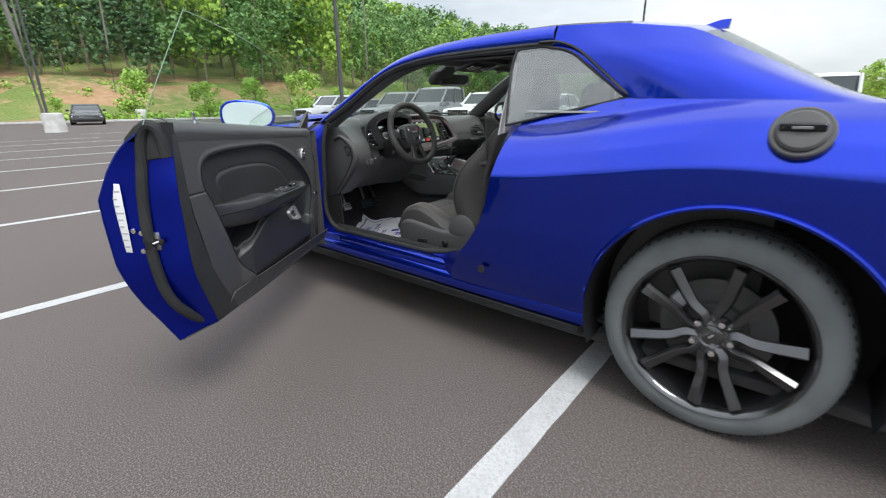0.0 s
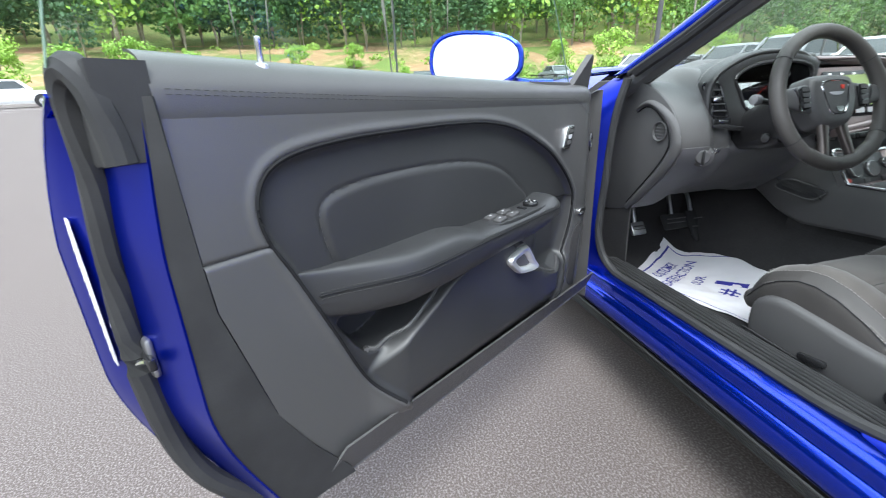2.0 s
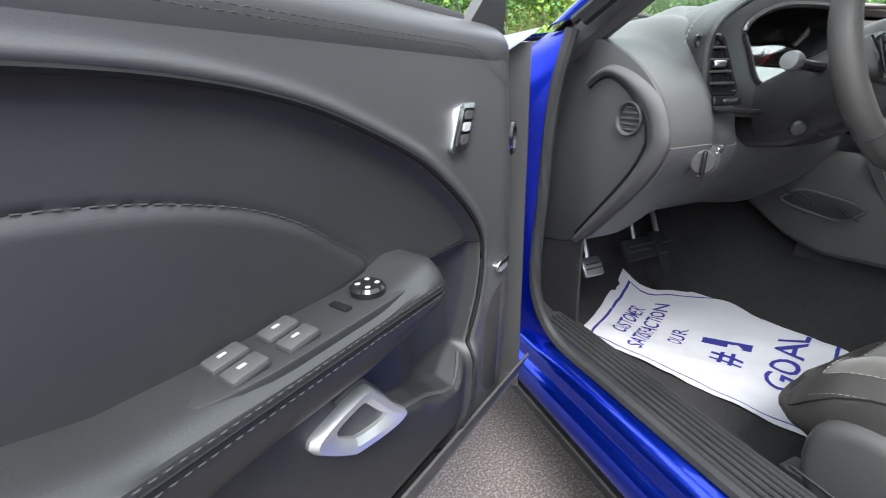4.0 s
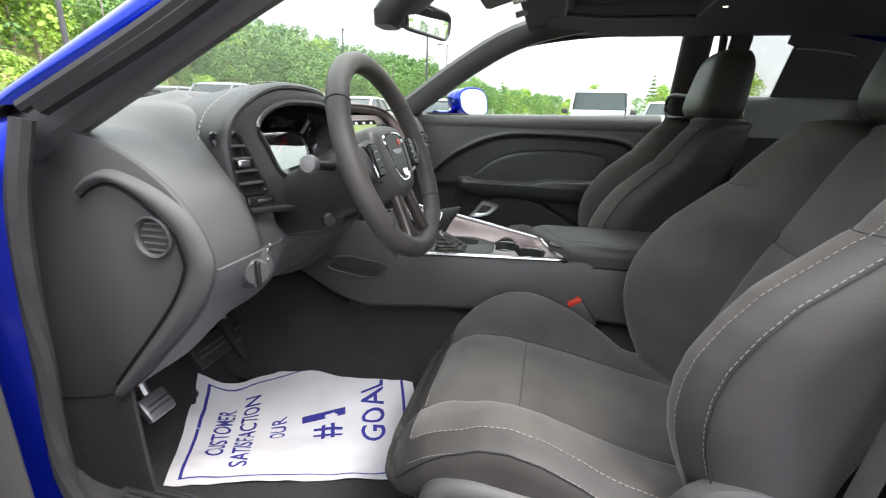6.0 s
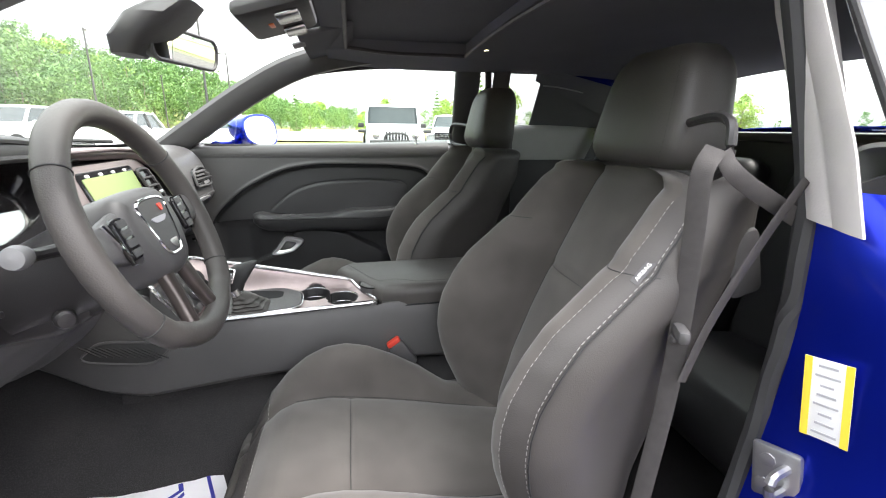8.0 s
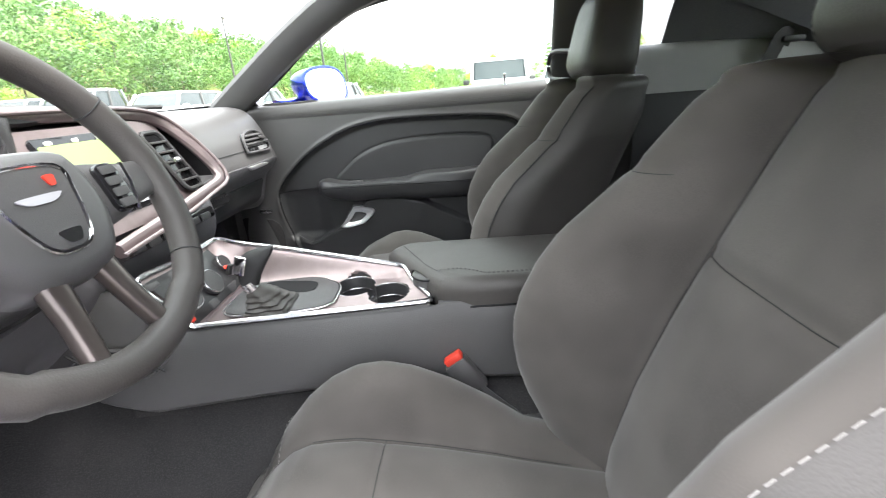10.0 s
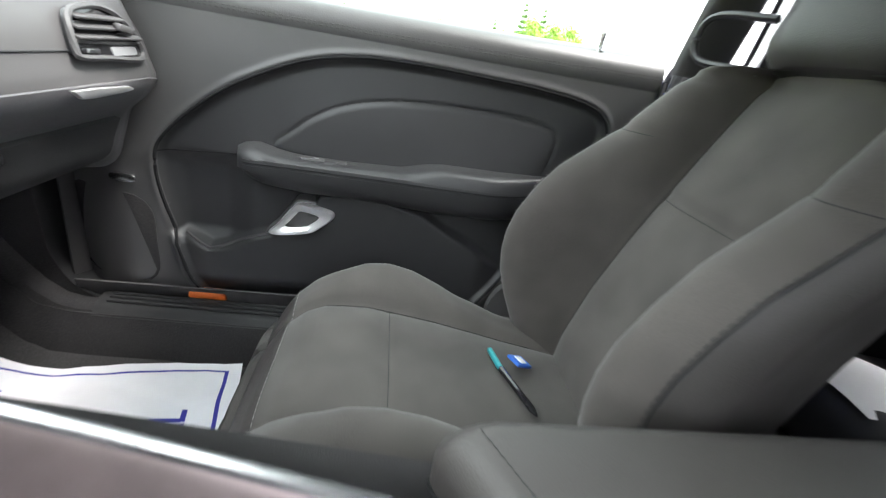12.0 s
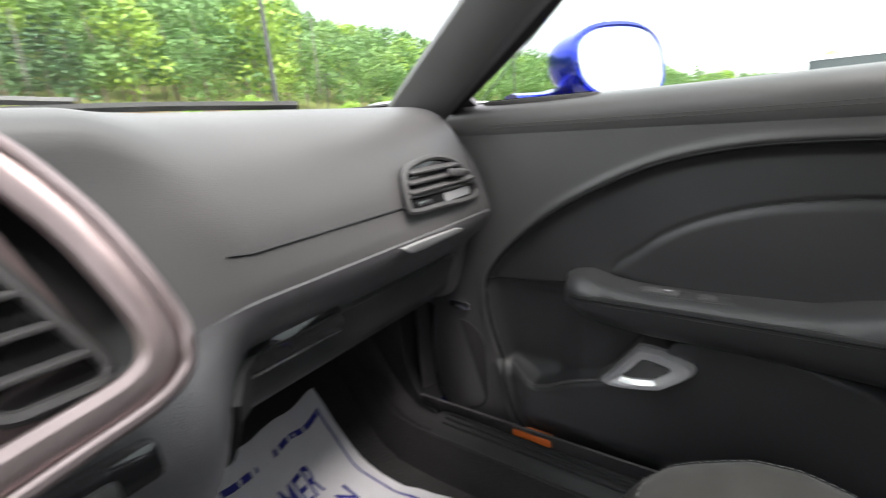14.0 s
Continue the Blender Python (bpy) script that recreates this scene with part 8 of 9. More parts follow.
part("bulkhead", box((0, 0.12, 0.64), (1.30, 0.02, 0.80), 0.005), DASH_LOW, bench)

note = thing("paper_sheet", "white paper sheet lying on the rear bench", "paper")
part("sheet", sheet(lambda u, v: (0.34 + 0.16 * u, 0.56 + 0.17 * v + 0.02 * u, 0.525 + 0.012 * math.sin(3 * u) + 0.01 * math.sin(5 * v)), 10, 10, 0.001), PAPER, note)

# ---- steering wheel and column ----
SW = Matrix.Translation((-0.392, 1.730, 0.906)) @ pose(0, 0, 0, 90 - 21, 0, 0)      # local x right, y up the wheel, z towards the driver


def swp(a, b, c=0.0):
    return SW @ Vector((a, b, c))


wheel_thing = thing("steering_wheel", "black leather three-spoke steering wheel", "steering wheel")
rimc = [swp(0.176 * math.cos(a), 0.176 * math.sin(a) * (0.96 if math.sin(a) < -0.8 else 1.0)) for a in [2 * math.pi * k / 72 for k in range(72)]]
part("rim", tube(rimc, 0.0185, 14, closed=True), LEATHER, wheel_thing, "black leather rim")
for q in (35, 145, 215, 325):
    a = radians(q)
    part("rim_seam", tube([swp(0.176 * math.cos(a) + 0.0187 * math.cos(w) * math.cos(a), 0.176 * math.sin(a) + 0.0187 * math.cos(w) * math.sin(a), 0.0187 * math.sin(w)) for w in [2 * math.pi * k / 16 for k in range(16)]], 0.0012, 5, closed=True), RUBBER, wheel_thing)
hub_o = smooth2([(-0.075, 0.045), (-0.05, 0.062), (0.05, 0.062), (0.075, 0.045), (0.082, 0.0), (0.066, -0.045), (0.035, -0.072), (-0.035, -0.072), (-0.066, -0.045), (-0.082, 0.0)], 5)
hubp = part("hub_pad", slab(hub_o, lambda a, b, h: swp(a, b, h - 0.25 * (a * a + b * b)), -0.045, 0.012, 0.022, segs=4), SOFT, wheel_thing, "charcoal airbag pad")
bo = smooth2([(-0.038, 0.040), (0.038, 0.040), (0.040, 0.008), (0.024, -0.036), (0.0, -0.043), (-0.024, -0.036), (-0.040, 0.008)], 5)
part("badge_frame", tube([swp(a, b, 0.0125 - 0.25 * (a * a + b * b)) for a, b in bo], 0.0024, 6, closed=True), CHROME, hubp)
part("badge", slab([(a * 0.93, b * 0.93) for a, b in bo], lambda a, b, h: swp(a, b, h - 0.25 * (a * a + b * b)), 0.010, 0.0135), PLASTIC, hubp)
part("badge_bar", slab([(a * 0.55, b * 0.10 + 0.010) for a, b in bo], lambda a, b, h: swp(a, b, h), 0.012, 0.0145), GREYPRINT, hubp)
part("badge_foot", slab([(a * 0.30 + 0.004, b * 0.16 - 0.030) for a, b in bo], lambda a, b, h: swp(a, b, h), 0.012, 0.0150), CHROME, hubp)
part("badge_dot", slab([(a * 0.13 + 0.022, b * 0.13 + 0.026) for a, b in bo], lambda a, b, h: swp(a, b, h), 0.012, 0.0148), RED, hubp)
for s in (-1, 1):
    sp = part("spoke", loft([[swp(s * x + 0, y + w * a, z + d * b) for a, b in rounded_rect(2, 2, 0.7, 3)] for x, y, w, z, d in ((0.060, 0.004, 0.040, -0.010, 0.012), (0.095, 0.004, 0.034, -0.006, 0.012), (0.130, 0.006, 0.026, -0.004, 0.010), (0.166, 0.008, 0.022, -0.002, 0.009))]), SOFT, wheel_thing)
    pod = part("key_pod", slab([(s * 0.098 + a * 0.9, 0.004 + b) for a, b in rounded_rect(0.036, 0.058, 0.012, 4)], lambda a, b, h: swp(a, b, h), 0.002, 0.011, 0.003), GLOSS, sp)
    for k in range(4):
        part("key", slab([(s * 0.098 + a, 0.004 + 0.0135 * (k - 1.5) + b) for a, b in rounded_rect(0.022, 0.010, 0.002, 2)], lambda a, b, h: swp(a, b, h), 0.010, 0.0125), PLASTIC, sp)
    part("spoke_trim", tube([swp(s * 0.128, 0.030, 0.006), swp(s * 0.122, 0.004, 0.009), swp(s * 0.112, -0.028, 0.006)], 0.003, 6), CHROME, sp)
    part("lower_spoke", loft([[swp(s * x + w * a, y, z + 0.010 * b) for a, b in rounded_rect(2, 2, 0.7, 3)] for x, y, w, z in ((0.030, -0.058, 0.016, -0.008), (0.036, -0.10, 0.013, -0.006), (0.044, -0.140, 0.012, -0.004), (0.052, -0.162, 0.014, -0.002))]), SPOKE, wheel_thing)
col = thing("steering_column", "black steering column shroud with stalks", "steering column")
part("shroud", loft([[swp(w * a, h * b - dy, z) for a, b in rounded_rect(2, 2, 0.75, 4)] for w, h, dy, z in ((0.066, 0.060, 0.0, -0.030), (0.074, 0.066, 0.004, -0.05), (0.075, 0.066, 0.010, -0.085), (0.077, 0.066, 0.016, -0.13), (0.077, 0.062, 0.022, -0.20))]), TRIM_BLACK, col)
part("lower_shroud", loft([[Vector((-0.392 + w * a, y, z + h * b)) for a, b in rounded_rect(2, 2, 0.5, 3)] for w, h, y, z in ((0.050, 0.020, 1.81, 0.805), (0.066, 0.032, 1.85, 0.795), (0.072, 0.045, 1.94, 0.795))]), TRIM_BLACK, col)
stalk = part("indicator_stalk", tube([swp(-0.06, 0.02, -0.085), swp(-0.11, 0.026, -0.085), swp(-0.145, 0.03, -0.080)], [0.009, 0.008, 0.009], 10), TRIM_BLACK, col)
part("stalk_end", lathe([(0.013, -0.010), (0.015, 0.0), (0.013, 0.010), (0.001, 0.013)], swp(-0.150, 0.031, -0.079), (SW.to_3x3() @ Vector((-1, 0.1, 0.1))), 18), KNOBGREY, stalk)
part("wiper_stalk", tube([swp(0.06, 0.02, -0.085), swp(0.12, 0.03, -0.085), swp(0.155, 0.035, -0.08)], [0.009, 0.008, 0.011], 10), TRIM_BLACK, col)
part("tilt_button", lathe([(0.013, 0), (0.013, 0.014), (0.010, 0.018), (0.001, 0.019)], (-0.462, 1.830, 0.800), (-0.8, -0.6, 0), 16), TRIM_BLACK, col)

# ---- pedals ----
def pedal(name, label, x, y, z, w, h, mat=RUBBER, group="pedals"):
    p = thing(name, label, "pedal", group)
    part("arm", tube([(x + 0.01, y + 0.12, z + 0.17), (x + 0.008, y + 0.06, z + 0.09), (x, y + 0.012, z)], 0.008, 8), STEEL, p)
    part("pad", box((x, y, z), (w, 0.016, h), 0.006, rot=(-38, 0, 0)), mat, p)
    for k in range(3):
        part("grip", box((x, y - 0.010 + 0.012 * (k - 1) * 0.0, z - h * 0.27 + h * 0.27 * k), (w * 0.8, 0.004, 0.004), 0.001, rot=(-38, 0, 0)), PLASTIC, p)
    return p


pedal("brake_pedal", "worn black rubber brake pedal", -0.378, 2.205, 0.428, 0.105, 0.062)
pedal("accelerator_pedal", "tall black accelerator pedal", -0.256, 2.225, 0.392, 0.048, 0.13)
pedal("parking_brake_pedal", "parking brake pedal with a bright steel rim", -0.615, 2.12, 0.455, 0.058, 0.048, STEEL)


# ---- paper floor mats with their print ----
def paper_mat(name, label, corners, words, angle_flip=False, seed=1):
    """corners: back-left, back-right, front-right, front-left as the print reads."""
    mat = thing(name, label, "paper mat", "paper mats")
    a, b, c, d = [Vector((*q, 0)) for q in corners]

    def at(u, v, h=0.0):
        p = a.lerp(b, u).lerp(d.lerp(c, u), v)
        w = 0.010 * noise.noise(Vector((u * 4 + seed, v * 4, seed))) + 0.004 * noise.noise(Vector((u * 11, v * 11 + seed, 3)))
        edge = 0.006 * noise.noise(Vector((u * 9, v * 9, seed + 8)))
        p = p + Vector((edge, edge * 0.7, 0))
        p.z = floor_z(p.x, p.y) + (0.018 if p.x < 0 else 0.036) + w + h + 0.085 * smoothstep(-0.42, -0.22, p.x) * smoothstep(2.34, 2.12, p.y) * (p.x < 0)
        return p
    sheet_ob = part("sheet", sheet(lambda u, v: at(u, v), 36, 30, 0.0008), PAPER, mat, "creased white paper sheet")
    for u0, u1, v0, v1 in ((0.045, 0.955, 0.045, 0.058), (0.045, 0.955, 0.942, 0.955), (0.045, 0.055, 0.045, 0.955), (0.945, 0.955, 0.045, 0.955)):
        part("border_line", sheet(lambda u, v: at(u0 + (u1 - u0) * u, v0 + (v1 - v0) * v, 0.0016), 24 if u1 - u0 > 0.1 else 1, 24 if v1 - v0 > 0.1 else 1), INK, mat)
    for text, u, v, size, bold in words:
        c_ = bpy.data.curves.new("words", "FONT")
        c_.body, c_.size, c_.align_x, c_.align_y = text, size, "CENTER", "CENTER"
        c_.offset, c_.resolution_u = size * 0.013 * bold, 3
        ob = bpy.data.objects.new("words", c_)
        scene.collection.objects.link(ob)
        me = bpy.data.meshes.new_from_object(ob.evaluated_get(bpy.context.evaluated_depsgraph_get()))
        bpy.data.objects.remove(ob)
        bpy.data.curves.remove(c_)
        me.materials.clear()
        for vert in me.vertices:
            vert.co = at(u + vert.co.x, v + vert.co.y, 0.002)
        part_mesh("print", me, INK, mat, smooth=0)
    return mat


WORDS = [("CUSTOMER", 0.5, 0.845, 0.102, 1.0), ("SATISFACTION", 0.5, 0.740, 0.102, 1.0), ("OUR", 0.5, 0.605, 0.092, 1.0), ("#", 0.415, 0.395, 0.175, 1.0), ("1", 0.540, 0.400, 0.260, 2.4), ("GOAL", 0.5, 0.185, 0.145, 1.0)]
paper_mat("paper_floor_mat", "white printed paper mat on the driver's floor", [(-0.452, 1.645), (-0.125, 1.782), (-0.352, 2.275), (-0.606, 2.15)], WORDS, seed=3)
paper_mat("paper_floor_mat", "white printed paper mat on the passenger floor", [(0.22, 1.72), (0.655, 1.80), (0.595, 2.335), (0.20, 2.315)], WORDS, seed=9)

# ---- seat belts ----
def strap(name, pts, width, parent, mat=BELT, up=(0, 1, 0), t=0.0012):
    return part(name, tube(cr(pts, 6), 0.01, 8, flat=(width / 2, t), up=up, power=0.6), mat, parent)


for s, lab in ((-1, "driver's"), (1, "passenger's")):
    belt = thing("seat_belt", "dark grey %s seat belt hanging beside the seat" % lab, "seat belt", "seat belts")
    strap("shoulder_strap", ([(s * 0.655, 1.018, 1.035), (s * 0.660, 1.036, 1.005)] if s < 0 else []) + [ (s * 0.660, 1.034, 0.933), (s * 0.660, 1.032, 0.83), (s * 0.662, 1.038, 0.704), (s * 0.668, 1.062, 0.528), (s * 0.685, 1.09, 0.37)], 0.024, belt, up=(0.7 * s, 0.7, 0))
    if s < 0:
        strap("back_strap", [(s * 0.656, 1.010, 1.030), (s * 0.668, 0.99, 1.0), (s * 0.675, 0.90, 0.950), (s * 0.685, 0.86, 0.93)], 0.022, belt, up=(1, 0, 0.3))
    strap("lap_strap", [(s * 0.685, 0.915, 1.0), (s * 0.680, 0.949, 0.936), (s * 0.676, 1.0, 0.83), (s * 0.674, 1.03, 0.74)], 0.020, belt, up=(1, 0.3, 0))
    part("tongue", box((s * 0.660, 1.034, 0.808), (0.062, 0.016, 0.018), 0.006, rot=(0, 0, s * 25)), PLASTIC, belt)
    part("stop_button", lathe([(0.007, 0), (0.005, 0.003), (0.001, 0.004)], (s * 0.660, 1.040, 0.795), (0, 1, 0), 10), PLASTIC, belt)

for s in (-1, 1):
    belt = thing("rear_seat_belt", "dark grey rear seat belt hanging over the bench", "seat belt", "rear seat belts")
    strap("strap", [(s * 0.618, 0.385, 1.058), (s * 0.604, 0.420, 1.060), (s * 0.590, 0.465, 0.98), (s * 0.552, 0.58, 0.78), (s * 0.518, 0.675, 0.61), (s * 0.510, 0.700, 0.525)], 0.046, belt, up=(1, 0.25, 0), t=0.0014)
    part("guide", box((s * 0.622, 0.390, 1.056), (0.060, 0.060, 0.016), 0.006), PLASTIC, belt)
    part("tongue", box((s * 0.520, 0.672, 0.618), (0.020, 0.052, 0.030), 0.006, rot=(35, 0, s * 10)), PLASTIC, belt)

# ---- striker and sticker on the jamb ----
striker = thing("door_striker", "grey steel door striker bolted to the jamb", "striker")
part("plate", box((-0.735, 0.922, 0.632), (0.056, 0.012, 0.076), 0.012, rot=(0, 8, 19)), STEEL, striker)
part("loop", tube(cr([(-0.746, 0.920, 0.618), (-0.755, 0.952, 0.622), (-0.755, 0.954, 0.648), (-0.746, 0.920, 0.650)], 4), 0.006, 8), STEEL, striker)
for z in (0.614, 0.650):
    part("bolt", lathe([(0.010, 0), (0.009, 0.006), (0.001, 0.007)], (-0.726, 0.927, z), (-0.33, 0.94, 0), 8), STEEL, striker)
sticker = thing("jamb_sticker", "white and yellow information sticker on the jamb", "sticker")
SM = Matrix.Translation((-0.756, 0.9035, 0.750)) @ pose(0, 0, 0, 0, 7, 15) @ Matrix.Scale(0.95, 4)
part("sheet", box((0, 0, 0), (0.050, 0.0012, 0.105), 0.0004), WHITE, sticker).matrix_basis = SM
part("yellow_band", box((-0.021, 0.0012, 0), (0.008, 0.0012, 0.105), 0), YELLOW, sticker).matrix_basis = SM
part("yellow_band", box((0.021, 0.0012, 0), (0.008, 0.0012, 0.105), 0), YELLOW, sticker).matrix_basis = SM
for k in range(8):
    part("print_bar", box((0, 0.0012, -0.044 + 0.0125 * k), (0.026 - 0.006 * (k % 3), 0.001, 0.003), 0), GREYPRINT, sticker).matrix_basis = SM

# pen and tag left on the passenger seat
pen = thing("pen", "teal and black ballpoint pen lying on the passenger seat", "pen")
part("barrel", tube([(0.470, 1.343, 0.497), (0.425, 1.333, 0.495)], 0.005, 8), TEAL, pen)
part("grip", tube([(0.425, 1.333, 0.495), (0.340, 1.303, 0.492), (0.328, 1.299, 0.491)], [0.005, 0.005, 0.0015], 8), GLOSS, pen)
tag = thing("key_tag", "small blue plastic key tag lying on the passenger seat", "key tag")
part("plate", box((0.444, 1.297, 0.497), (0.030, 0.034, 0.006), 0.002, rot=(20, 0, 25)), TAGBLUE, tag)
part("print_bar", box((0.444, 1.296, 0.5005), (0.018, 0.014, 0.002), 0.0005, rot=(20, 0, 25)), WHITE, tag)

# ---- parked vehicles ----
def parked(name, label, kind, paint, length=4.8, width=1.88, height=1.65, category="car"):
    """A parked vehicle facing local +y: shell, cabin, glazing, lamps, grille and wheels."""
    v = thing(name, label, category, "parked vehicles")
    L, W = length / 2, width / 2
    belt = {"sedan": 0.92, "suv": 1.06, "pickup": 1.12, "jeep": 1.10}[kind]
    nose = {"sedan": 0.74, "suv": 0.98, "pickup": 1.08, "jeep": 1.06}[kind]
    clear = {"sedan": 0.20, "suv": 0.28, "pickup": 0.36, "jeep": 0.42}[kind]
    stations = [(-L, 0.90, belt - 0.06), (-L + 0.15, 0.97, belt), (-0.6 * L, 1.0, belt + 0.01), (0.25 * L, 1.0, belt - 0.01), (0.42 * L, 1.0, belt - 0.02), (0.75 * L, 0.98, nose + 0.03), (L - 0.12, 0.94, nose - 0.02), (L, 0.86, nose - 0.12)]
    rings = []
    for y, f, top in stations:
        w = W * f
        rings.append([Vector((x * w, y, z)) for x, z in ((-0.90, clear), (-1.0, clear + 0.16), (-1.0, clear + 0.36), (-0.99, top - 0.18), (-0.93, top - 0.03), (-0.75, top), (0, top + 0.015), (0.75, top), (0.93, top - 0.03), (0.99, top - 0.18), (1.0, clear + 0.36), (1.0, clear + 0.16), (0.90, clear))])
    part("body_shell", loft(rings), paint, v, smooth=40)
    # cabin: roof and glazing
    if kind == "sedan":
        c0, c1, r0, r1, rw = -0.62 * L, 0.40 * L, -0.38 * L, 0.08 * L, 0.74
    elif kind == "suv":
        c0, c1, r0, r1, rw = -0.96 * L, 0.42 * L, -0.86 * L, 0.14 * L, 0.80
    elif kind == "pickup":
        c0, c1, r0, r1, rw = -0.22 * L, 0.46 * L, -0.16 * L, 0.22 * L, 0.82
    else:
        c0, c1, r0, r1, rw = -0.90 * L, 0.30 * L, -0.88 * L, 0.20 * L, 0.86

    def cab(t, inset=0.0):
        z = belt - 0.03 + (height - belt + 0.03) * t
        a, b = c0 + (r0 - c0) * t + inset, c1 + (r1 - c1) * t - inset
        w = W * (0.93 + (rw - 0.93) * t) - inset
        return [Vector((-w, a, z)), Vector((w, a, z)), Vector((w, b, z)), Vector((-w, b, z))]
    def soft_cab(t, inset=0.0, r=0.16):
        """The cabin's outline with rounded, slightly bowed corners."""
        q = cab(t, inset)
        out = []
        for i in range(4):
            p, a, b = q[i], q[i - 1], q[(i + 1) % 4]
            e0, e1 = p + (a - p).normalized() * r, p + (b - p).normalized() * r
            for k in range(5):
                u = k / 4
                out.append(e0.lerp(p, u).lerp(p.lerp(e1, u), u))
        return out
    part("cabin", loft([soft_cab(t) for t in (0.0, 0.18)]), paint, v)
    top = loft([soft_cab(0.86), soft_cab(0.92, 0.01), soft_cab(0.965, 0.05, 0.2), soft_cab(0.99, 0.14, 0.25), soft_cab(1.0, 0.34, 0.2)])
    part("roof", top, paint, v, smooth=60)
    part("glazing", loft([soft_cab(0.12, 0.015), soft_cab(0.90, 0.015)]), CARGLASS, v, "dark window glazing", smooth=40)
    for i, (q0, q1) in enumerate(((0, 0), (1, 1), (2, 2), (3, 3))):
        a, b = cab(0.1)[q0], cab(0.92)[q1]
        part("pillar", tube([a, b], 0.045, 6), paint, v)
    for s in (-1, 1):
        a, b = cab(0.1), cab(0.92)
        e0, e1 = (a[3] + (a[0] - a[3]) * 0.52, b[3] + (b[0] - b[3]) * 0.5) if s < 0 else (a[2] + (a[1] - a[2]) * 0.52, b[2] + (b[1] - b[2]) * 0.5)
        part("pillar", tube([e0, e1], 0.04, 6), PLASTIC, v)
        part("door_mirror", box((s * (W + 0.10), c1 - 0.30, belt + 0.06), (0.20, 0.10, 0.15), 0.04), paint if kind != "jeep" else PLASTIC, v)
        part("door_line", box((s * (W - 0.004), 0.0, (belt + clear) / 2), (0.012, 0.014, belt - clear - 0.25), 0.002), RUBBER, v)
        for y in (-0.2 * L, 0.22 * L):
            part("door_handle", box((s * (W + 0.004), y, belt - 0.16), (0.02, 0.18, 0.03), 0.008), paint, v)
        part("tail_lamp", box((s * W * 0.80, -L + 0.02, belt - 0.20), (0.18, 0.06, 0.22), 0.02), RED, v)
        if kind == "jeep":
            part("headlamp", lathe([(0.10, 0), (0.10, 0.03), (0.07, 0.05), (0.01, 0.055)], (s * 0.58, L - 0.02, nose - 0.20), (0, 1, 0), 20), CHROME, v)
        else:
            part("headlamp", box((s * W * 0.70, L - 0.06, nose - 0.20), (0.36, 0.12, 0.13), 0.04), CHROME, v)
    if kind == "jeep":
        part("grille_panel", box((0, L - 0.01, nose - 0.22), (0.80, 0.06, 0.34), 0.03), paint, v)
        for k in range(7):
            part("grille_slot", box((-0.27 + 0.09 * k, L + 0.02, nose - 0.21), (0.042, 0.02, 0.25), 0.012), GLOSS, v)
        part("bumper", box((0, L + 0.14, clear + 0.22), (1.55, 0.22, 0.18), 0.04), PLASTIC, v)
        part("bull_bar", tube(cr([(-0.35, L + 0.2, clear + 0.28), (-0.25, L + 0.24, clear + 0.48), (0.25, L + 0.24, clear + 0.48), (0.35, L + 0.2, clear + 0.28)], 4), 0.03, 8), PLASTIC, v)
        for s in (-1, 1):
            for y in (-0.62 * L, 0.66 * L):
                part("fender_flare", box((s * (W + 0.06), y, 0.98), (0.22, 0.98, 0.10), 0.04), PLASTIC, v)
    else:
        g = part("grille", box((0, L - 0.035, nose - 0.22), (1.0, 0.10, 0.20 if kind == "sedan" else 0.30), 0.03), GLOSS, v)
        for k in range(3):
            part("bar", box((0, L + 0.018, nose - 0.30 + 0.07 * k), (0.92, 0.012, 0.018), 0.004), SATIN, g)
        part("bumper", box((0, L - 0.03, clear + 0.18), (width * 0.9, 0.18, 0.24), 0.06), paint if kind != "pickup" else SATIN, v)
        part("lower_grille", box((0, L + 0.062, clear + 0.15), (width * 0.6, 0.02, 0.10), 0.02), GLOSS, v)
    if kind == "pickup":
        part("bed", box((0, -0.62 * L, belt + 0.02), (width * 0.84, 0.70 * L, 0.06), 0.01), CARPET, v)
    wr = {"sedan": 0.33, "suv": 0.37, "pickup": 0.41, "jeep": 0.42}[kind]
    for s in (-1, 1):
        for y in (-0.60 * L, 0.62 * L):
            arch = lathe([(wr + 0.07, 0), (wr + 0.07, 0.02), (0.01, 0.02)], (s * (W - 0.012), y, wr + 0.02), (s, 0, 0), 28)
            part("wheel_arch", arch, RUBBER, v)
            w = part("wheel", lathe([(wr * 0.62, -0.10), (wr * 0.98, -0.09), (wr, -0.05), (wr, 0.06), (wr * 0.97, 0.09), (wr * 0.66, 0.10), (wr * 0.62, 0.07), (0.08, 0.06), (0.001, 0.065)], (s * (W - 0.06), y, wr), (s, 0, 0), 28), RUBBER, v, "black tyre")
            part("rim", lathe([(wr * 0.62, 0.075), (wr * 0.60, 0.09), (wr * 0.30, 0.075), (wr * 0.14, 0.095), (0.001, 0.10)], (s * (W - 0.06), y, wr), (s, 0, 0), 20), SATIN if paint is not CAR_BLACK else STEEL, w)
    return v


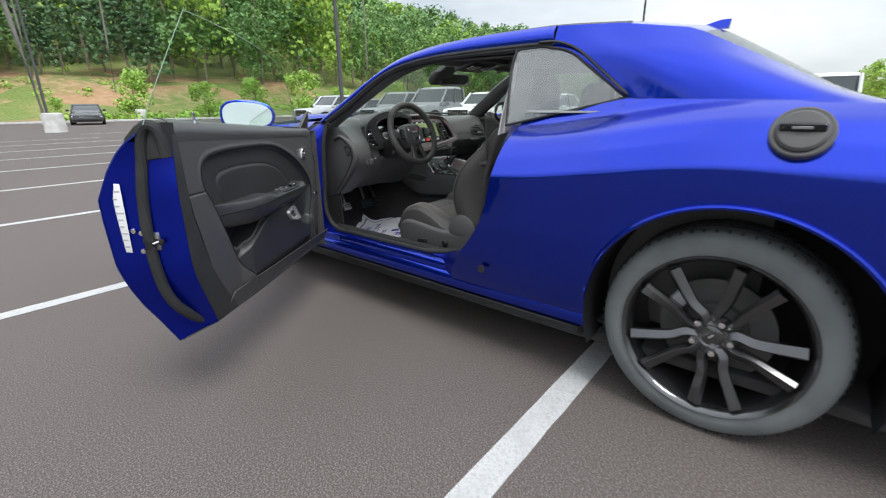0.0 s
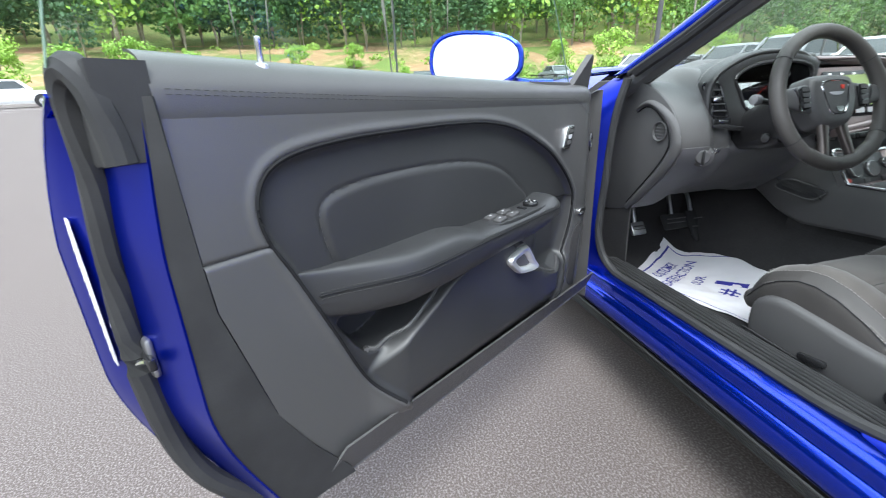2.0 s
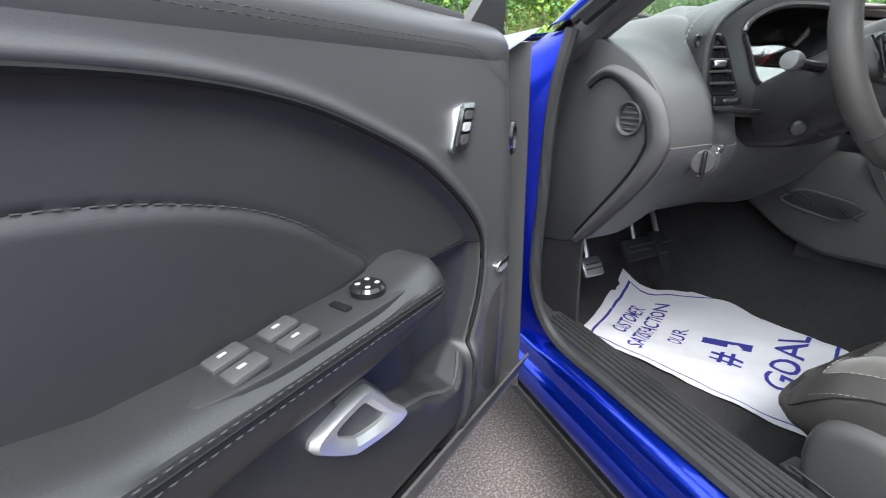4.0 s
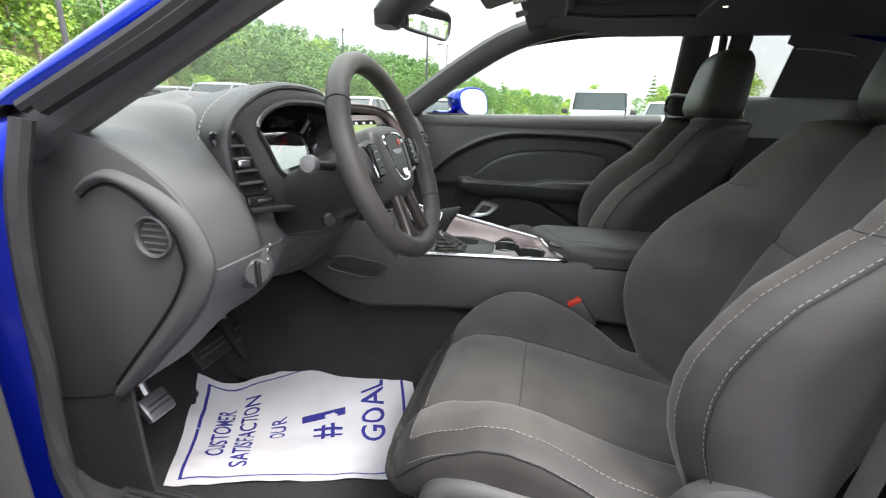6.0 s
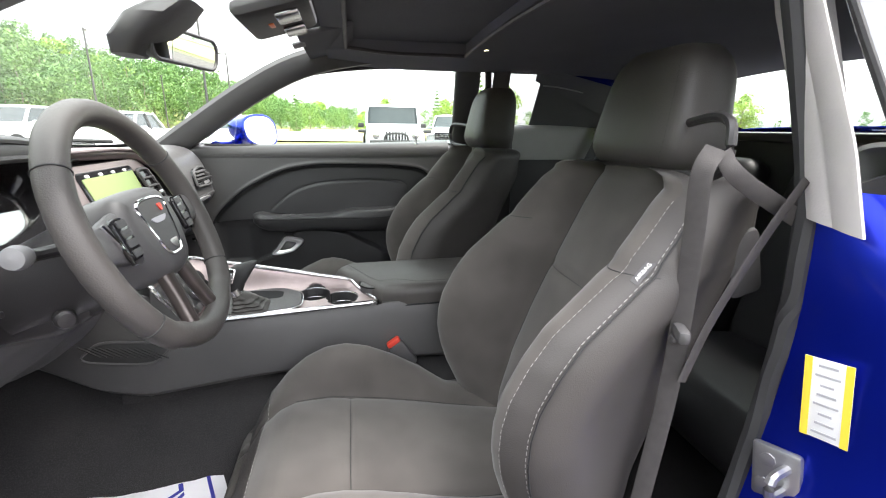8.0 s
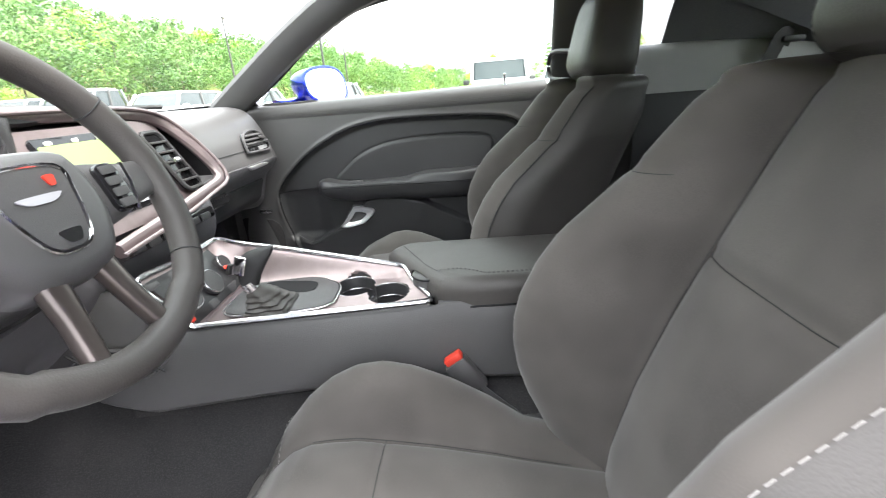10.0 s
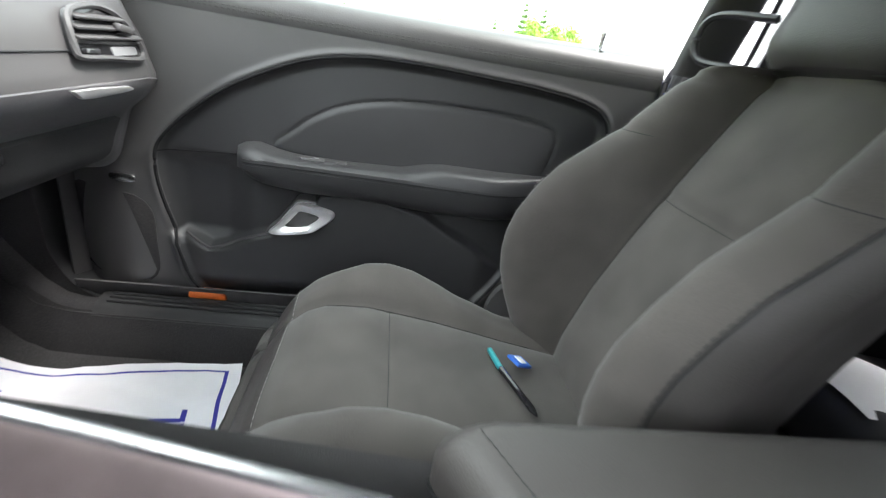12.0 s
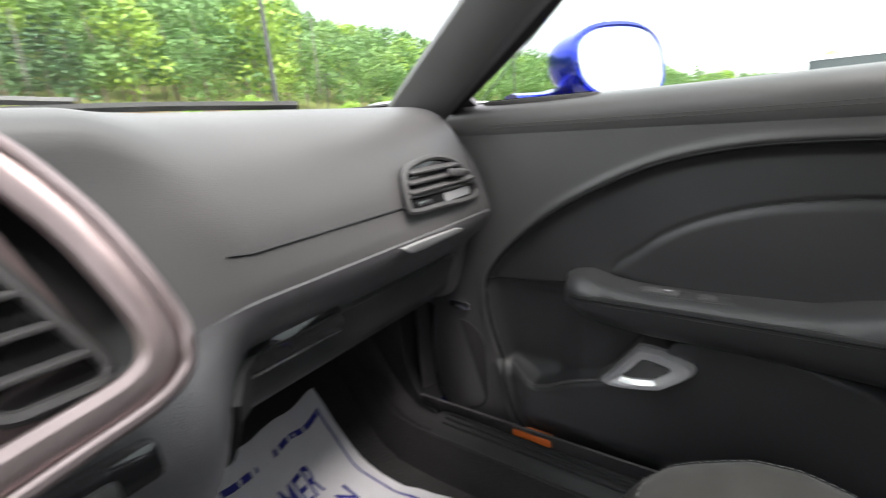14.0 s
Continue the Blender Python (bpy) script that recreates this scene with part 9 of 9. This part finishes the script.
FLEET = [
    ("off_road_car", "white boxy off-road car with a slotted grille", "jeep", CAR_WHITE, 4.3, 1.86, 1.84, 14.6, 0.05, 88),
    ("parked_suv", "silver parked SUV seen from its front corner", "suv", CAR_SILVER, 4.8, 1.9, 1.72, 20.5, -3.4, 70),
    ("parked_car", "white parked hatchback in the facing row", "sedan", CAR_WHITE, 4.4, 1.82, 1.48, 14.8, 5.6, 90),
    ("parked_car", "white parked saloon in the facing row", "sedan", CAR_WHITE, 4.7, 1.84, 1.50, 14.6, 8.4, 90),
    ("parked_car", "white parked crossover in the facing row", "suv", CAR_WHITE, 4.6, 1.84, 1.62, 14.6, 11.1, 90),
    ("pickup_truck", "dark grey parked pickup truck with a bright grille", "pickup", CAR_GREY, 5.6, 2.0, 1.90, 14.8, 13.9, 90),
    ("parked_suv", "dark grey parked SUV in the facing row", "suv", CAR_GREY, 4.9, 1.95, 1.76, 15.0, 16.7, 90),
    ("parked_car", "grey parked saloon in the facing row", "sedan", CAR_GREY, 4.8, 1.84, 1.46, 14.6, 19.2, 90),
    ("parked_suv", "silver parked SUV in the facing row", "suv", CAR_SILVER, 4.8, 1.9, 1.70, 14.8, 21.9, 90),
    ("parked_suv", "black parked SUV with a bright grille", "suv", CAR_BLACK, 4.9, 1.95, 1.78, 18.6, 27.5, 130),
    ("parked_car", "dark parked hatchback beyond the lot", "sedan", CAR_GREY, 4.5, 1.8, 1.48, 20.0, 40.5, 180),
    ("parked_car", "black parked coupe facing the lane", "sedan", CAR_BLACK, 4.9, 1.92, 1.42, 7.6, 41.5, 165),
    ("off_road_car", "red off-road car at the lot edge", "jeep", CAR_RED, 4.3, 1.86, 1.84, -3.6, 41.0, 180),
    ("parked_car", "black parked saloon at the lot edge", "sedan", CAR_BLACK, 4.8, 1.84, 1.46, 1.4, 42.5, 180),
    ("pickup_truck", "red parked pickup truck at the lot edge", "pickup", CAR_RED, 5.7, 2.0, 1.86, -16.5, 42.5, 80),
    ("pickup_truck", "navy parked pickup truck at the lot edge", "pickup", CAR_NAVY, 5.5, 1.95, 1.78, -11.6, 41.0, -82),
    ("parked_suv", "white parked SUV at the lot edge", "suv", CAR_WHITE, 4.7, 1.9, 1.72, -20.2, 37.0, -70),
]
for name, label, kind, paint, ln, wd, ht, x, y, rz in FLEET:
    parked(name, label, kind, paint, ln, wd, ht).matrix_world = pose(x, y, 0, 0, 0, rz)
